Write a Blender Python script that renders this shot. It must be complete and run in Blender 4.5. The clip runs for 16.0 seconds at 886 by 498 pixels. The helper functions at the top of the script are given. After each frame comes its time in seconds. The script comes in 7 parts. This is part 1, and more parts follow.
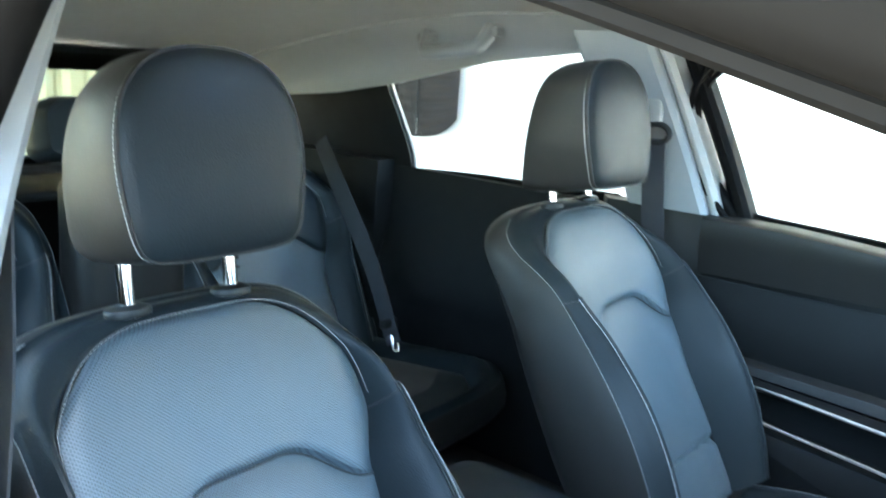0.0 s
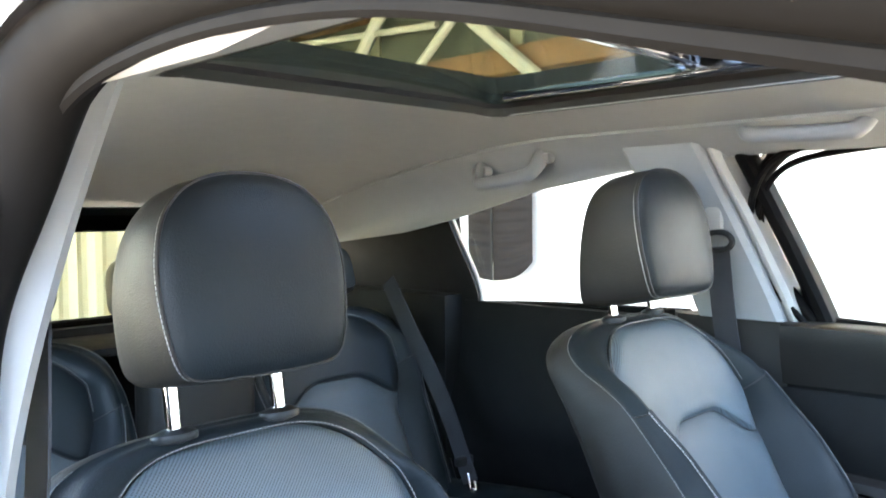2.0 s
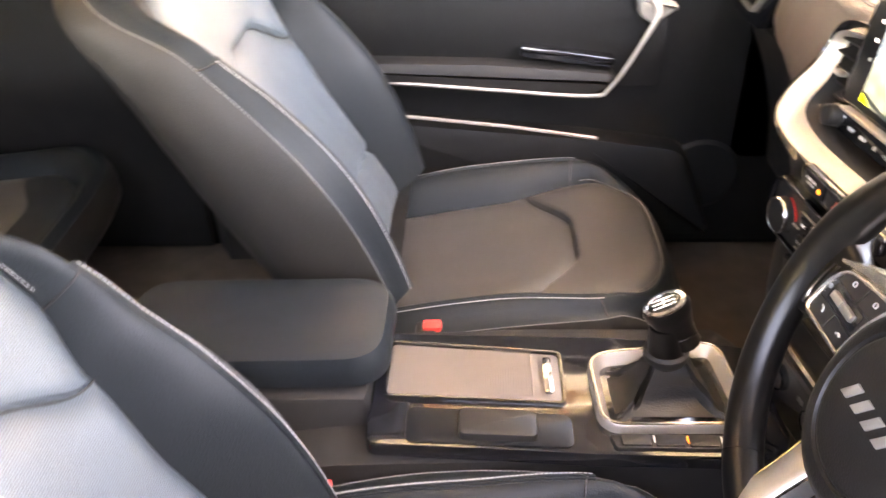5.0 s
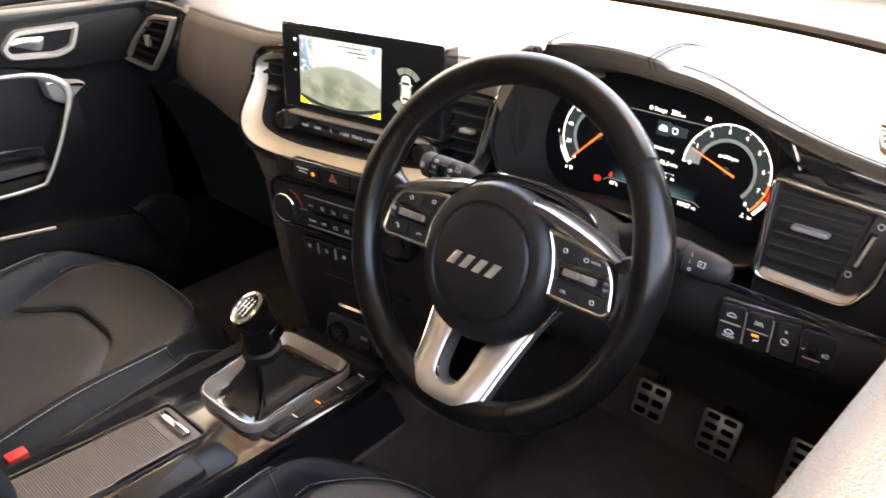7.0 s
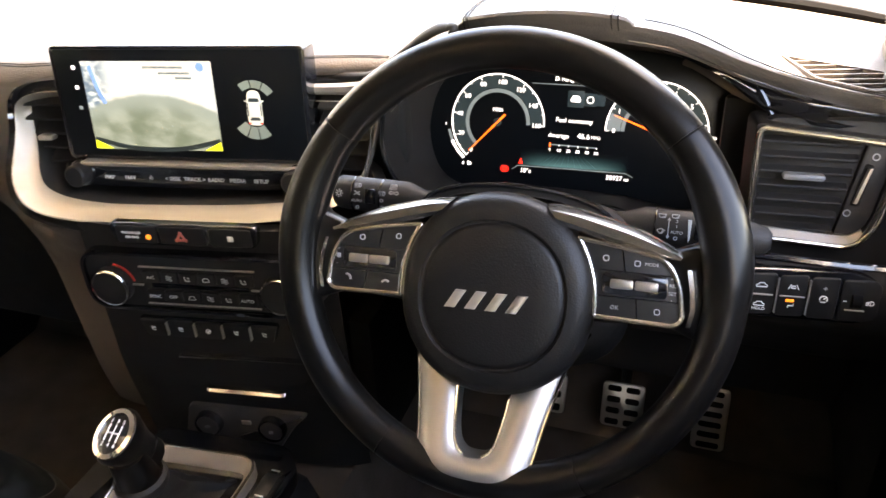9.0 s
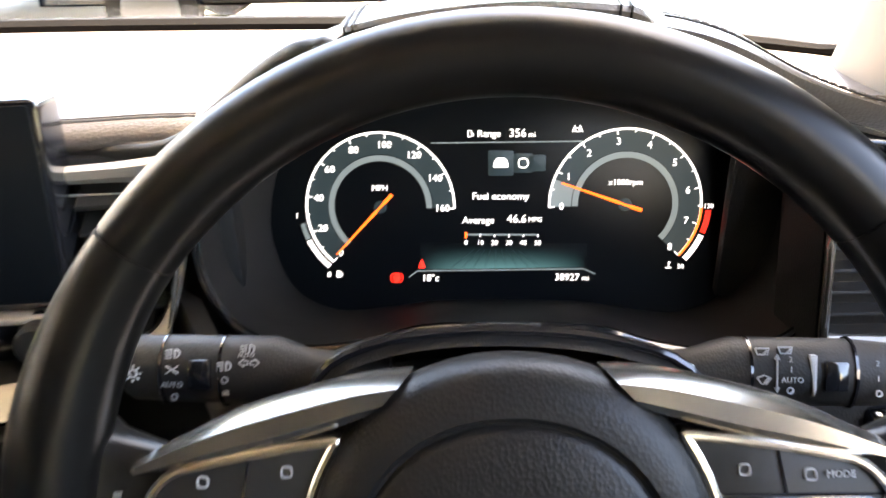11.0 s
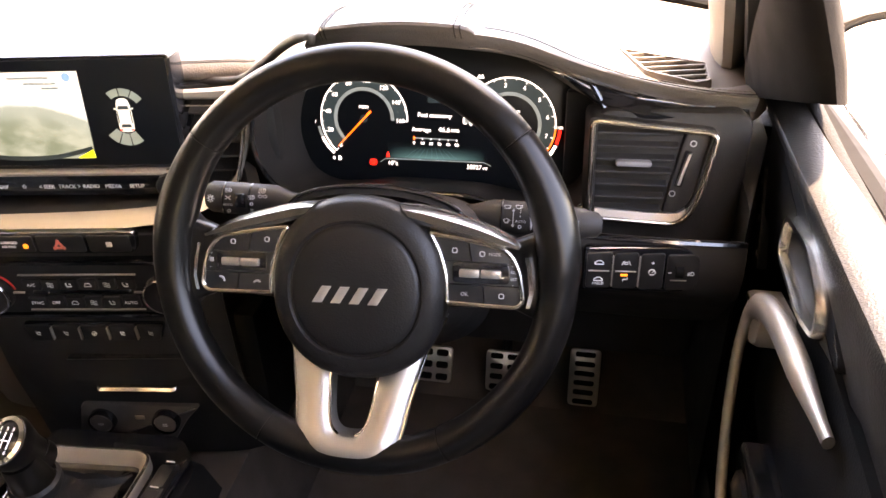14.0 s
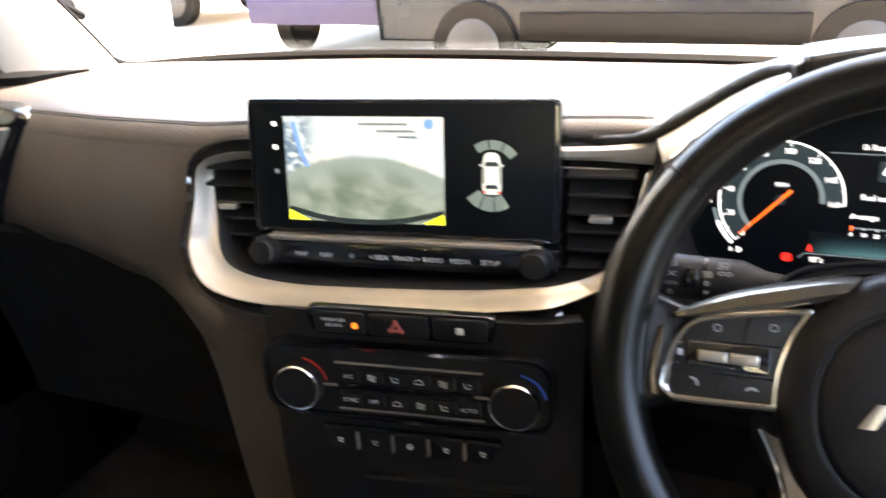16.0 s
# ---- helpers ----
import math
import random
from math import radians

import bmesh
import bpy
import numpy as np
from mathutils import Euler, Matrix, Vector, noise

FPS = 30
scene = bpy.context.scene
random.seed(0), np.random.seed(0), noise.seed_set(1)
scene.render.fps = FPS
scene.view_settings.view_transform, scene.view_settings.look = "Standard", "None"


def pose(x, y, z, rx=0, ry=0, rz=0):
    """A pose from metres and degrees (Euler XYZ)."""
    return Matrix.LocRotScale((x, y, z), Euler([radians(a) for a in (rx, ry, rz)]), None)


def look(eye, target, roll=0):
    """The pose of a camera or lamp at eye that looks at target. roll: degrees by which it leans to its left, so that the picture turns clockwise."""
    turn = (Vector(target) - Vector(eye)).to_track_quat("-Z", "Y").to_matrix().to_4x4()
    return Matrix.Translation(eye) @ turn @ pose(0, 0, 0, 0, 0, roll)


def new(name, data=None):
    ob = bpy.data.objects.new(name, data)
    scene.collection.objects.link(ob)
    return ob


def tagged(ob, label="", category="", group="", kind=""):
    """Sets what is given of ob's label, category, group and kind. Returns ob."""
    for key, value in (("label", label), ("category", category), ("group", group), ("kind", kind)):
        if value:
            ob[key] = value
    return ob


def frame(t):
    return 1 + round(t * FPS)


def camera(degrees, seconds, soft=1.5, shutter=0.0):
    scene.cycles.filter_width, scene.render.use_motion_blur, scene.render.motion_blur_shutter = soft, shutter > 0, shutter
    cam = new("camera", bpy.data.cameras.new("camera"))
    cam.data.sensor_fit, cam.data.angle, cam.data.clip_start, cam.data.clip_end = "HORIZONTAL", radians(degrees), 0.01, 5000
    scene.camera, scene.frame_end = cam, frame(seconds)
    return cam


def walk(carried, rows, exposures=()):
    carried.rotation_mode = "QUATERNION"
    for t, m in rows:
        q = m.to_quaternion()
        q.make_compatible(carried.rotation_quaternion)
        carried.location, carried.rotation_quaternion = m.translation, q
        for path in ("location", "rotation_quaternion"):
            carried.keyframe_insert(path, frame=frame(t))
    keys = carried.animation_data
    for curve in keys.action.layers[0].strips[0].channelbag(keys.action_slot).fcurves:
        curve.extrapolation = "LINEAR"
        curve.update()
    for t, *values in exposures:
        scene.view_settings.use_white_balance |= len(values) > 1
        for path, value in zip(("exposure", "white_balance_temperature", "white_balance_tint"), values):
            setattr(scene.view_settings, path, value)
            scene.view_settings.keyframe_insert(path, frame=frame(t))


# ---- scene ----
cam = camera(57.2, 16.0, shutter=0.5)
PATH = [
    (0, (0.882, -0.048, 1.34), (-0.67, -1.228, 0.894), 4.3),
    (0.5, (0.862, -0.045, 1.328), (-0.622, -1.348, 1.008), 2.2),
    (1, (0.849, -0.02, 1.298), (-0.611, -1.36, 1.027), 1.5),
    (1.5, (0.85, -0.01, 1.293), (-0.609, -1.377, 1.249), -0.3),
    (2, (0.847, -0.009, 1.293), (-0.596, -1.393, 1.209), -0.6),
    (2.5, (0.839, -0.005, 1.287), (-0.553, -1.377, 0.86), 1.7),
    (3, (0.843, -0.012, 1.315), (-0.537, -1.223, 0.524), 6.1),
    (3.2, (0.841, -0.029, 1.26), (-0.605, -1.186, 0.503), 6.6),
    (5.3, (0.716, -0.332, 1.372), (-0.941, -0.185, 0.263), -2.5),
    (5.5, (0.696, -0.374, 1.358), (-0.979, -0.017, 0.325), -1.9),
    (6, (0.731, -0.494, 1.376), (-0.795, 0.379, 0.423), -2.5),
    (6.5, (0.794, -0.517, 1.379), (-0.536, 0.636, 0.429), -1.7),
    (7, (0.808, -0.513, 1.366), (-0.404, 0.733, 0.376), -1.6),
    (7.5, (0.781, -0.494, 1.351), (-0.327, 0.811, 0.317), -1.7),
    (8, (0.654, -0.493, 1.327), (-0.195, 1.029, 0.345), 1.8),
    (8.2, (0.614, -0.506, 1.323), (-0.185, 1.029, 0.32), -0.3),
    (10.3, (0.435, -0.394, 1.264), (0.168, 1.322, 0.272), -0.7),
    (10.5, (0.417, -0.328, 1.244), (0.189, 1.417, 0.294), -0.8),
    (11, (0.367, -0.221, 1.201), (0.273, 1.581, 0.339), -1.1),
    (11.5, (0.360, -0.183, 1.194), (0.402, 1.648, 0.360), -0.8),
    (12, (0.359, -0.179, 1.193), (0.413, 1.648, 0.382), -0.8),
    (12.5, (0.422, -0.327, 1.258), (0.322, 1.474, 0.393), -0.4),
    (13, (0.501, -0.452, 1.33), (0.267, 1.265, 0.333), -1.7),
    (13.5, (0.552, -0.514, 1.356), (0.235, 1.144, 0.284), -2.2),
    (14, (0.564, -0.527, 1.364), (0.203, 1.11, 0.273), -2.2),
    (14.5, (0.562, -0.525, 1.367), (0.176, 1.093, 0.257), -1.7),
    (15, (0.499, -0.485, 1.331), (0.074, 1.155, 0.268), -0.2),
    (15.5, (0.354, -0.427, 1.241), (-0.218, 1.276, 0.362), -1.3),
    (16, (0.288, -0.442, 1.23), (-0.439, 1.26, 0.471), -2.5),
]
EXPOSURES = [
(0.0, 5.25, 5800, -6), (0.5, 5.36, 5950, -3), (1.5, 5.28, 6200, 4), (2.5, 5.28, 7000, 8), (3.0, 5.46, 7900, 8), (3.2, 5.55, 8100, 9), (5.3, 6.55, 10400, 28), (6.0, 6.25, 9700, 25),
(7.0, 5.25, 8900, 20), (7.5, 5.3, 8900, 20), (8.0, 4.9, 8900, 20), (10.5, 5.9, 8500, 18), (11.0, 5.3, 8200, 16), (12.0, 4.25, 7700, 10), (12.5, 3.5, 8200, 18), (13.0, 3.9, 9000, 22),
(13.5, 5.1, 9400, 26), (14.5, 5.75, 9700, 28), (15.0, 6.3, 9300, 25), (15.5, 5.9, 8000, 16), (16.0, 5.1, 7900, 16)
]
walk(cam, [(t, look(eye, target, roll)) for t, eye, target, roll in PATH], EXPOSURES)

# ---- world and light ----
world = bpy.data.worlds.new("sky")
scene.world = world
world.use_nodes = True
wn = world.node_tree
sky = wn.nodes.new("ShaderNodeTexSky")
sky.sky_type = "NISHITA"
sky.sun_disc = False
sky.sun_elevation = radians(64.9)
sky.sun_rotation = radians(29.7)
wn.links.new(sky.outputs[0], wn.nodes["Background"].inputs[0])
wn.nodes["Background"].inputs[1].default_value = 0.12
sun = new("sun", bpy.data.lights.new("sun", "SUN"))
sun.data.energy = 3.0
sun.data.angle = radians(5)
sun.data.color = (1.0, 0.95, 0.88)
sun.matrix_world = look((2.0, 3.5, 8.6), (0, 0, 0))


# ---- materials ----
def material(name, color, rough=0.5, metal=0.0, bump=0.0, scale=200.0, vary=0.12, detail="noise", emit=0.0, coat=0.0, spec=0.5, big=3.0):
    m = bpy.data.materials.new(name)
    m.use_nodes = True
    nt = m.node_tree
    b = nt.nodes["Principled BSDF"]
    b.inputs["Base Color"].default_value = (*color, 1)
    b.inputs["Roughness"].default_value = rough
    b.inputs["Metallic"].default_value = metal
    b.inputs["Specular IOR Level"].default_value = spec
    b.inputs["Coat Weight"].default_value = coat
    if emit:
        b.inputs["Emission Color"].default_value = (*color, 1)
        b.inputs["Emission Strength"].default_value = emit
    co = nt.nodes.new("ShaderNodeTexCoord")
    if vary:
        n1 = nt.nodes.new("ShaderNodeTexNoise")
        n1.inputs["Scale"].default_value = big
        n1.inputs["Detail"].default_value = 6
        nt.links.new(co.outputs["Object"], n1.inputs["Vector"])
        mix = nt.nodes.new("ShaderNodeMix")
        mix.data_type = "RGBA"
        lo, hi = [c * (1 - vary) for c in color], [min(1, c * (1 + vary)) for c in color]
        mix.inputs["A"].default_value, mix.inputs["B"].default_value = (*lo, 1), (*hi, 1)
        nt.links.new(n1.outputs["Fac"], mix.inputs["Factor"])
        nt.links.new(mix.outputs["Result"], b.inputs["Base Color"])
        mr = nt.nodes.new("ShaderNodeMapRange")
        mr.inputs["To Min"].default_value, mr.inputs["To Max"].default_value = max(0.02, rough * 0.82), min(1, rough * 1.18)
        n3 = nt.nodes.new("ShaderNodeTexNoise")
        n3.inputs["Scale"].default_value = big * 9
        n3.inputs["Detail"].default_value = 4
        nt.links.new(co.outputs["Object"], n3.inputs["Vector"])
        nt.links.new(n3.outputs["Fac"], mr.inputs["Value"])
        nt.links.new(mr.outputs["Result"], b.inputs["Roughness"])
    if bump:
        if detail == "noise":
            n2 = nt.nodes.new("ShaderNodeTexNoise")
            n2.inputs["Scale"].default_value = scale
            n2.inputs["Detail"].default_value = 3
            out = n2.outputs["Fac"]
        else:
            n2 = nt.nodes.new("ShaderNodeTexVoronoi")
            n2.inputs["Scale"].default_value = scale
            n2.inputs["Randomness"].default_value = 0.0 if detail == "dots" else 1.0
            out = n2.outputs["Distance"]
        nt.links.new(co.outputs["Object"], n2.inputs["Vector"])
        bp = nt.nodes.new("ShaderNodeBump")
        bp.inputs["Strength"].default_value = bump
        bp.inputs["Distance"].default_value = 0.002
        nt.links.new(out, bp.inputs["Height"])
        nt.links.new(bp.outputs["Normal"], b.inputs["Normal"])
    return m


# Black leather, tinted blue for the sky it would mirror.
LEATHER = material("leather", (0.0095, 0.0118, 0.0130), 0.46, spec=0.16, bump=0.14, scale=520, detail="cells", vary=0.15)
# The black leather browned, with warm side light put into its colour.
LEATHER_WARM = material("warm_lit_leather", (0.0155, 0.0135, 0.0115), 0.50, bump=0.16, scale=520, detail="cells", vary=0.15, spec=0.3)
# The same black leather, paled and blued for sky light on the panels.
PERF_LIT = material("skylit_perforated_leather", (0.063, 0.077, 0.086), 0.48, spec=0.42, bump=0.16, scale=520, detail="cells", vary=0.12)


def perforate(m):
    """Rows of small dark holes over the leather, by the panel's own metres."""
    nt = m.node_tree
    b = nt.nodes["Principled BSDF"]
    uvn = nt.nodes.new("ShaderNodeUVMap")
    mp = nt.nodes.new("ShaderNodeMapping")
    mp.inputs["Rotation"].default_value[2] = radians(45)
    vo = nt.nodes.new("ShaderNodeTexVoronoi")
    vo.voronoi_dimensions = "2D"
    vo.inputs["Scale"].default_value = 320
    vo.inputs["Randomness"].default_value = 0.0
    mr = nt.nodes.new("ShaderNodeMapRange")
    mr.inputs["From Min"].default_value, mr.inputs["From Max"].default_value = 0.20, 0.34
    mr.inputs["To Min"].default_value, mr.inputs["To Max"].default_value = 0.10, 1.0
    mx = nt.nodes.new("ShaderNodeMix")
    mx.data_type, mx.blend_type = "RGBA", "MULTIPLY"
    mx.inputs["Factor"].default_value = 1.0
    nt.links.new(uvn.outputs[0], mp.inputs[0])
    nt.links.new(mp.outputs[0], vo.inputs["Vector"])
    nt.links.new(vo.outputs["Distance"], mr.inputs["Value"])
    old = b.inputs["Base Color"].links[0].from_socket
    nt.links.new(old, mx.inputs["A"])
    nt.links.new(mr.outputs["Result"], mx.inputs["B"])
    nt.links.new(mx.outputs["Result"], b.inputs["Base Color"])


perforate(PERF_LIT)
# The panels' leather again, darker because less light reaches the cushions.
CUSHION = material("shaded_cushion_leather", (0.036, 0.034, 0.032), 0.46, spec=0.5, bump=0.16, scale=520, detail="cells", vary=0.14)
RIM = material("wheel_leather", (0.0036, 0.0032, 0.0029), 0.29, spec=0.20, vary=0.0)
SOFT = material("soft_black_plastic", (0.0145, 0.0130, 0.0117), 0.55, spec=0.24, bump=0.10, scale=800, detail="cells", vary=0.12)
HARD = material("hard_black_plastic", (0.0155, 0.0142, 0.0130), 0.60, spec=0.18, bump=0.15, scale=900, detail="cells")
GLOSS = material("gloss_black", (0.008, 0.008, 0.009), 0.10, vary=0.2, coat=0.5)
BUTTON = material("button_black", (0.012, 0.0113, 0.0107), 0.45, vary=0.1, spec=0.26)
SATIN = material("satin_silver", (0.40, 0.362, 0.315), 0.46, metal=0.70, vary=0.05, bump=0.03, scale=900)
CHROME = material("chrome", (0.80, 0.79, 0.78), 0.09, metal=1.0, vary=0.03)
LINER = material("headliner_cloth", (0.205, 0.208, 0.208), 0.9, bump=0.12, scale=1500, vary=0.05)
TRIM = material("grey_trim", (0.29, 0.275, 0.255), 0.6, bump=0.15, scale=700, vary=0.05)
# The grey trim again, with the windscreen pillars' shade in a darker colour.
PILLAR = material("shaded_trim_grain", (0.185, 0.170, 0.150), 0.7, spec=0.3, bump=0.12, scale=700, vary=0.05)
# Dusty carpet, its colour also raised to brighten the dim footwells.
CARPET = material("carpet", (0.095, 0.078, 0.064), 0.95, spec=0.1, bump=0.8, scale=900, vary=0.4, big=20)
# The hard black plastic again, the shade of doors and rear in its colour.
SHADED_TRIM = material("shaded_black_grain", (0.0060, 0.0057, 0.0054), 0.60, spec=0.14, bump=0.18, scale=620, detail="cells", vary=0.15)
RUBBER = material("rubber_seal", (0.0034, 0.0030, 0.0027), 0.70, vary=0.15, spec=0.07)
CLOTH = material("belt_webbing", (0.018, 0.018, 0.02), 0.75, bump=0.5, scale=900, vary=0.1)
STITCH = material("grey_stitching", (0.30, 0.292, 0.28), 0.8, vary=0.1)
EDGE_THREAD = material("dark_edge_thread", (0.13, 0.125, 0.118), 0.8, vary=0.1)
RED = material("red_plastic", (0.55, 0.03, 0.025), 0.4)
SCREEN = material("screen_glass", (0.005, 0.006, 0.007), 0.30, vary=0.0, spec=0.15)
STEEL = material("brushed_steel", (0.55, 0.53, 0.50), 0.35, metal=1.0, vary=0.15, big=40)
WHITE_INK = material("white_marking", (0.75, 0.75, 0.75), 0.5, vary=0.0)
GREY_INK = material("grey_marking", (0.30, 0.30, 0.30), 0.5, vary=0.0)
SPOKE = material("brushed_silver", (0.34, 0.318, 0.29), 0.38, metal=0.85, vary=0.08, bump=0.03, scale=900)
GLOW = material("display_white", (0.9, 0.95, 1.0), 0.5, vary=0.0, emit=0.085)
GLOW_DIM = material("display_grey", (0.12, 0.155, 0.165), 0.5, vary=0.0, emit=0.045)
FAINT = material("display_faint", (0.015, 0.03, 0.035), 0.5, vary=0.0, emit=0.012)
GLOW_DARK = material("display_dark", (0.014, 0.026, 0.030), 0.5, vary=0.0, emit=0.034)
NEEDLE = material("needle_orange", (1.0, 0.13, 0.02), 0.5, vary=0.0, emit=0.10)
WARN = material("warning_red", (1.0, 0.03, 0.02), 0.5, vary=0.0, emit=0.055)
AMBER = material("amber_lamp", (1.0, 0.25, 0.03), 0.5, vary=0.0, emit=0.04)
HANDLE = material("grey_grab_plastic", (0.15, 0.15, 0.15), 0.55, bump=0.15, scale=700)
# Soft black plastic, paled and browned in place of warm light falling on it.
DASH = material("warm_lit_dash_grain", (0.094, 0.074, 0.060), 0.52, spec=0.5, bump=0.2, scale=520, detail="cells", vary=0.12)
PAD = material("door_pad_grain", (0.0105, 0.0091, 0.0078), 0.48, spec=0.26, bump=0.2, scale=520, detail="cells", vary=0.12)
FIN = material("dark_chrome", (0.25, 0.232, 0.205), 0.20, metal=0.92, vary=0.05)
BRIGHT = material("bright_edging", (0.70, 0.66, 0.60), 0.20, metal=1.0, vary=0.05)
BODY = material("white_car_paint", (0.72, 0.72, 0.72), 0.18, vary=0.03, coat=0.6)


def glass(name, tint=(1, 1, 1), mixin=0.08):
    m = bpy.data.materials.new(name)
    m.use_nodes = True
    nt = m.node_tree
    nt.nodes.remove(nt.nodes["Principled BSDF"])
    out = nt.nodes["Material Output"]
    tr, gl, mx, lw, pw = (nt.nodes.new("ShaderNode" + k) for k in ("BsdfTransparent", "BsdfGlossy", "MixShader", "LayerWeight", "Math"))
    tr.inputs[0].default_value = (*tint, 1)
    gl.inputs["Roughness"].default_value = 0.02
    pw.operation = "MULTIPLY_ADD"
    pw.inputs[1].default_value, pw.inputs[2].default_value = mixin, 0.004
    nt.links.new(lw.outputs["Facing"], pw.inputs[0])
    nt.links.new(pw.outputs[0], mx.inputs[0])
    nt.links.new(tr.outputs[0], mx.inputs[1])
    nt.links.new(gl.outputs[0], mx.inputs[2])
    nt.links.new(mx.outputs[0], out.inputs[0])
    return m


# Dark leather, its colour raised for the sun on the hood's top.
HOOD_HIDE = material("sunlit_hood_leather", (0.058, 0.051, 0.045), 0.34, spec=0.6, bump=0.14, scale=480, detail="cells", vary=0.12)
# Black plastic, darkened in colour against strong light from the open window.
SAIL = material("dimmed_sail_grain", (0.0042, 0.0038, 0.0035), 0.70, spec=0.05, bump=0.06, scale=520, detail="cells", vary=0.15)

GLASS = glass("window_glass", (0.93, 0.95, 0.94), 0.012)
REAR_GLASS = glass("tinted_rear_glass", (0.66, 0.65, 0.57), 0.06)
DARK_GLASS = glass("tinted_roof_glass", (0.46, 0.48, 0.40), 0.10)


# ---- builders ----
def part(name, bm, mat, parent=None, label="", smooth=35, shadow=True):
    me = bpy.data.meshes.new(name)
    bmesh.ops.recalc_face_normals(bm, faces=bm.faces[:])
    bm.to_mesh(me)
    bm.free()
    me.materials.append(mat)
    if smooth:
        me.shade_smooth()
        me.set_sharp_from_angle(angle=radians(smooth))
    ob = new(name, me)
    if parent:
        ob.parent = parent
        ob.matrix_parent_inverse = full(parent).inverted()
    if label:
        ob["label"] = label
    if not shadow:
        ob.visible_shadow = False
    return ob


def full(ob):
    m = ob.matrix_basis.copy()
    while ob.parent:
        m = ob.parent.matrix_basis @ ob.matrix_parent_inverse @ m
        ob = ob.parent
    return m


def thing(name, at, label, category, group="", kind=""):
    ob = new(name)
    ob.location = at
    ob.empty_display_size = 0.05
    return tagged(ob, label, category, group, kind)


def axes(o, x, y):
    """A frame with its origin, its x way and roughly its y way."""
    x = Vector(x).normalized()
    z = x.cross(Vector(y)).normalized()
    y = z.cross(x)
    m = Matrix((x, y, z)).transposed().to_4x4()
    m.translation = o
    return m


def faces_of(verts, faces):
    bm = bmesh.new()
    vs = [bm.verts.new(v) for v in verts]
    for f in faces:
        ids = list(dict.fromkeys(f))
        if len(ids) > 2:
            try:
                bm.faces.new([vs[i] for i in ids])
            except ValueError:
                pass
    return bm


def loft(rings, closed=True, caps=True, m=None):
    n = len(rings[0])
    verts = [Vector(p) for r in rings for p in r]
    faces = []
    for i in range(len(rings) - 1):
        for j in range(n if closed else n - 1):
            k = (j + 1) % n
            faces.append((i * n + j, i * n + k, (i + 1) * n + k, (i + 1) * n + j))
    if caps and closed:
        faces.append(tuple(range(n)))
        faces.append(tuple((len(rings) - 1) * n + j for j in range(n)))
    bm = faces_of(verts, faces)
    if m:
        bm.transform(m)
    return bm


def grid(fn, nu, nv, m=None, thick=0.0):
    rings = [[fn(i / nu, j / nv) for i in range(nu + 1)] for j in range(nv + 1)]
    bm = loft(rings, closed=False, caps=False)
    uv = bm.loops.layers.uv.new("metres")
    for f in bm.faces:
        for l in f.loops:
            l[uv].uv = l.vert.co.xy
    if thick:
        bmesh.ops.recalc_face_normals(bm, faces=bm.faces[:])
        bmesh.ops.solidify(bm, geom=bm.faces[:], thickness=thick)
    if m:
        bm.transform(m)
    return bm


def rbox(c, s, r=0.004, m=None, seg=2):
    bm = bmesh.new()
    bmesh.ops.create_cube(bm, size=1)
    bmesh.ops.scale(bm, vec=s, verts=bm.verts[:])
    if r:
        bmesh.ops.bevel(bm, geom=bm.edges[:], offset=min(r, min(s) * 0.49), segments=seg, profile=0.5, affect="EDGES")
    bmesh.ops.translate(bm, vec=c, verts=bm.verts[:])
    if m:
        bm.transform(m)
    return bm


def rounded(poly, r, seg=5):
    """The outline of a polygon with its corners rounded; r is one radius or one for each corner."""
    out = []
    n = len(poly)
    for i, p in enumerate(poly):
        p, a, b = Vector(p[:2]), Vector(poly[i - 1][:2]), Vector(poly[(i + 1) % n][:2])
        ri = r[i] if isinstance(r, (list, tuple)) else r
        d1, d2 = (a - p), (b - p)
        k = min(ri, d1.length * 0.48, d2.length * 0.48)
        s, e = p + d1.normalized() * k, p + d2.normalized() * k
        for j in range(seg + 1):
            t = j / seg
            out.append(s * (1 - t) ** 2 + p * 2 * t * (1 - t) + e * t * t)
    return out


def inset(loop, d):
    """A closed outline moved inwards by d."""
    n = len(loop)
    area = sum(loop[i - 1].x * loop[i].y - loop[i].x * loop[i - 1].y for i in range(n))
    sg = 1 if area > 0 else -1
    out = []
    for i in range(n):
        t = (loop[(i + 1) % n] - loop[i - 1])
        if t.length < 1e-9:
            t = Vector((1, 0))
        t.normalize()
        out.append(loop[i] + Vector((-t.y, t.x)) * d * sg)
    return out


def plate(poly, z0, z1, r=0.004, edge=0.0015, m=None, seg=4):
    """A flat piece with the outline poly, from z0 up to z1, its upper edge eased."""
    o = rounded(poly, r, seg) if r else [Vector(p[:2]) for p in poly]
    e = min(edge, abs(z1 - z0) * 0.8)
    i1, i2 = inset(o, e * 0.3), inset(o, e)
    sg = 1 if z1 > z0 else -1
    rings = [[(p.x, p.y, z0) for p in o], [(p.x, p.y, z1 - sg * e) for p in o],
             [(p.x, p.y, z1 - sg * e * 0.3) for p in i1], [(p.x, p.y, z1) for p in i2]]
    return loft(rings, m=m)


def frame_ring(poly, width, z0, z1, r=0.01, m=None, seg=6, round_top=True):
    """A flat ring that follows the outline poly inwards by width."""
    o = rounded(poly, r, seg)
    a, b, c, d = o, inset(o, width * 0.25), inset(o, width * 0.75), inset(o, width)
    k = 0.35 if round_top else 1.0
    zt = z0 + (z1 - z0) * k
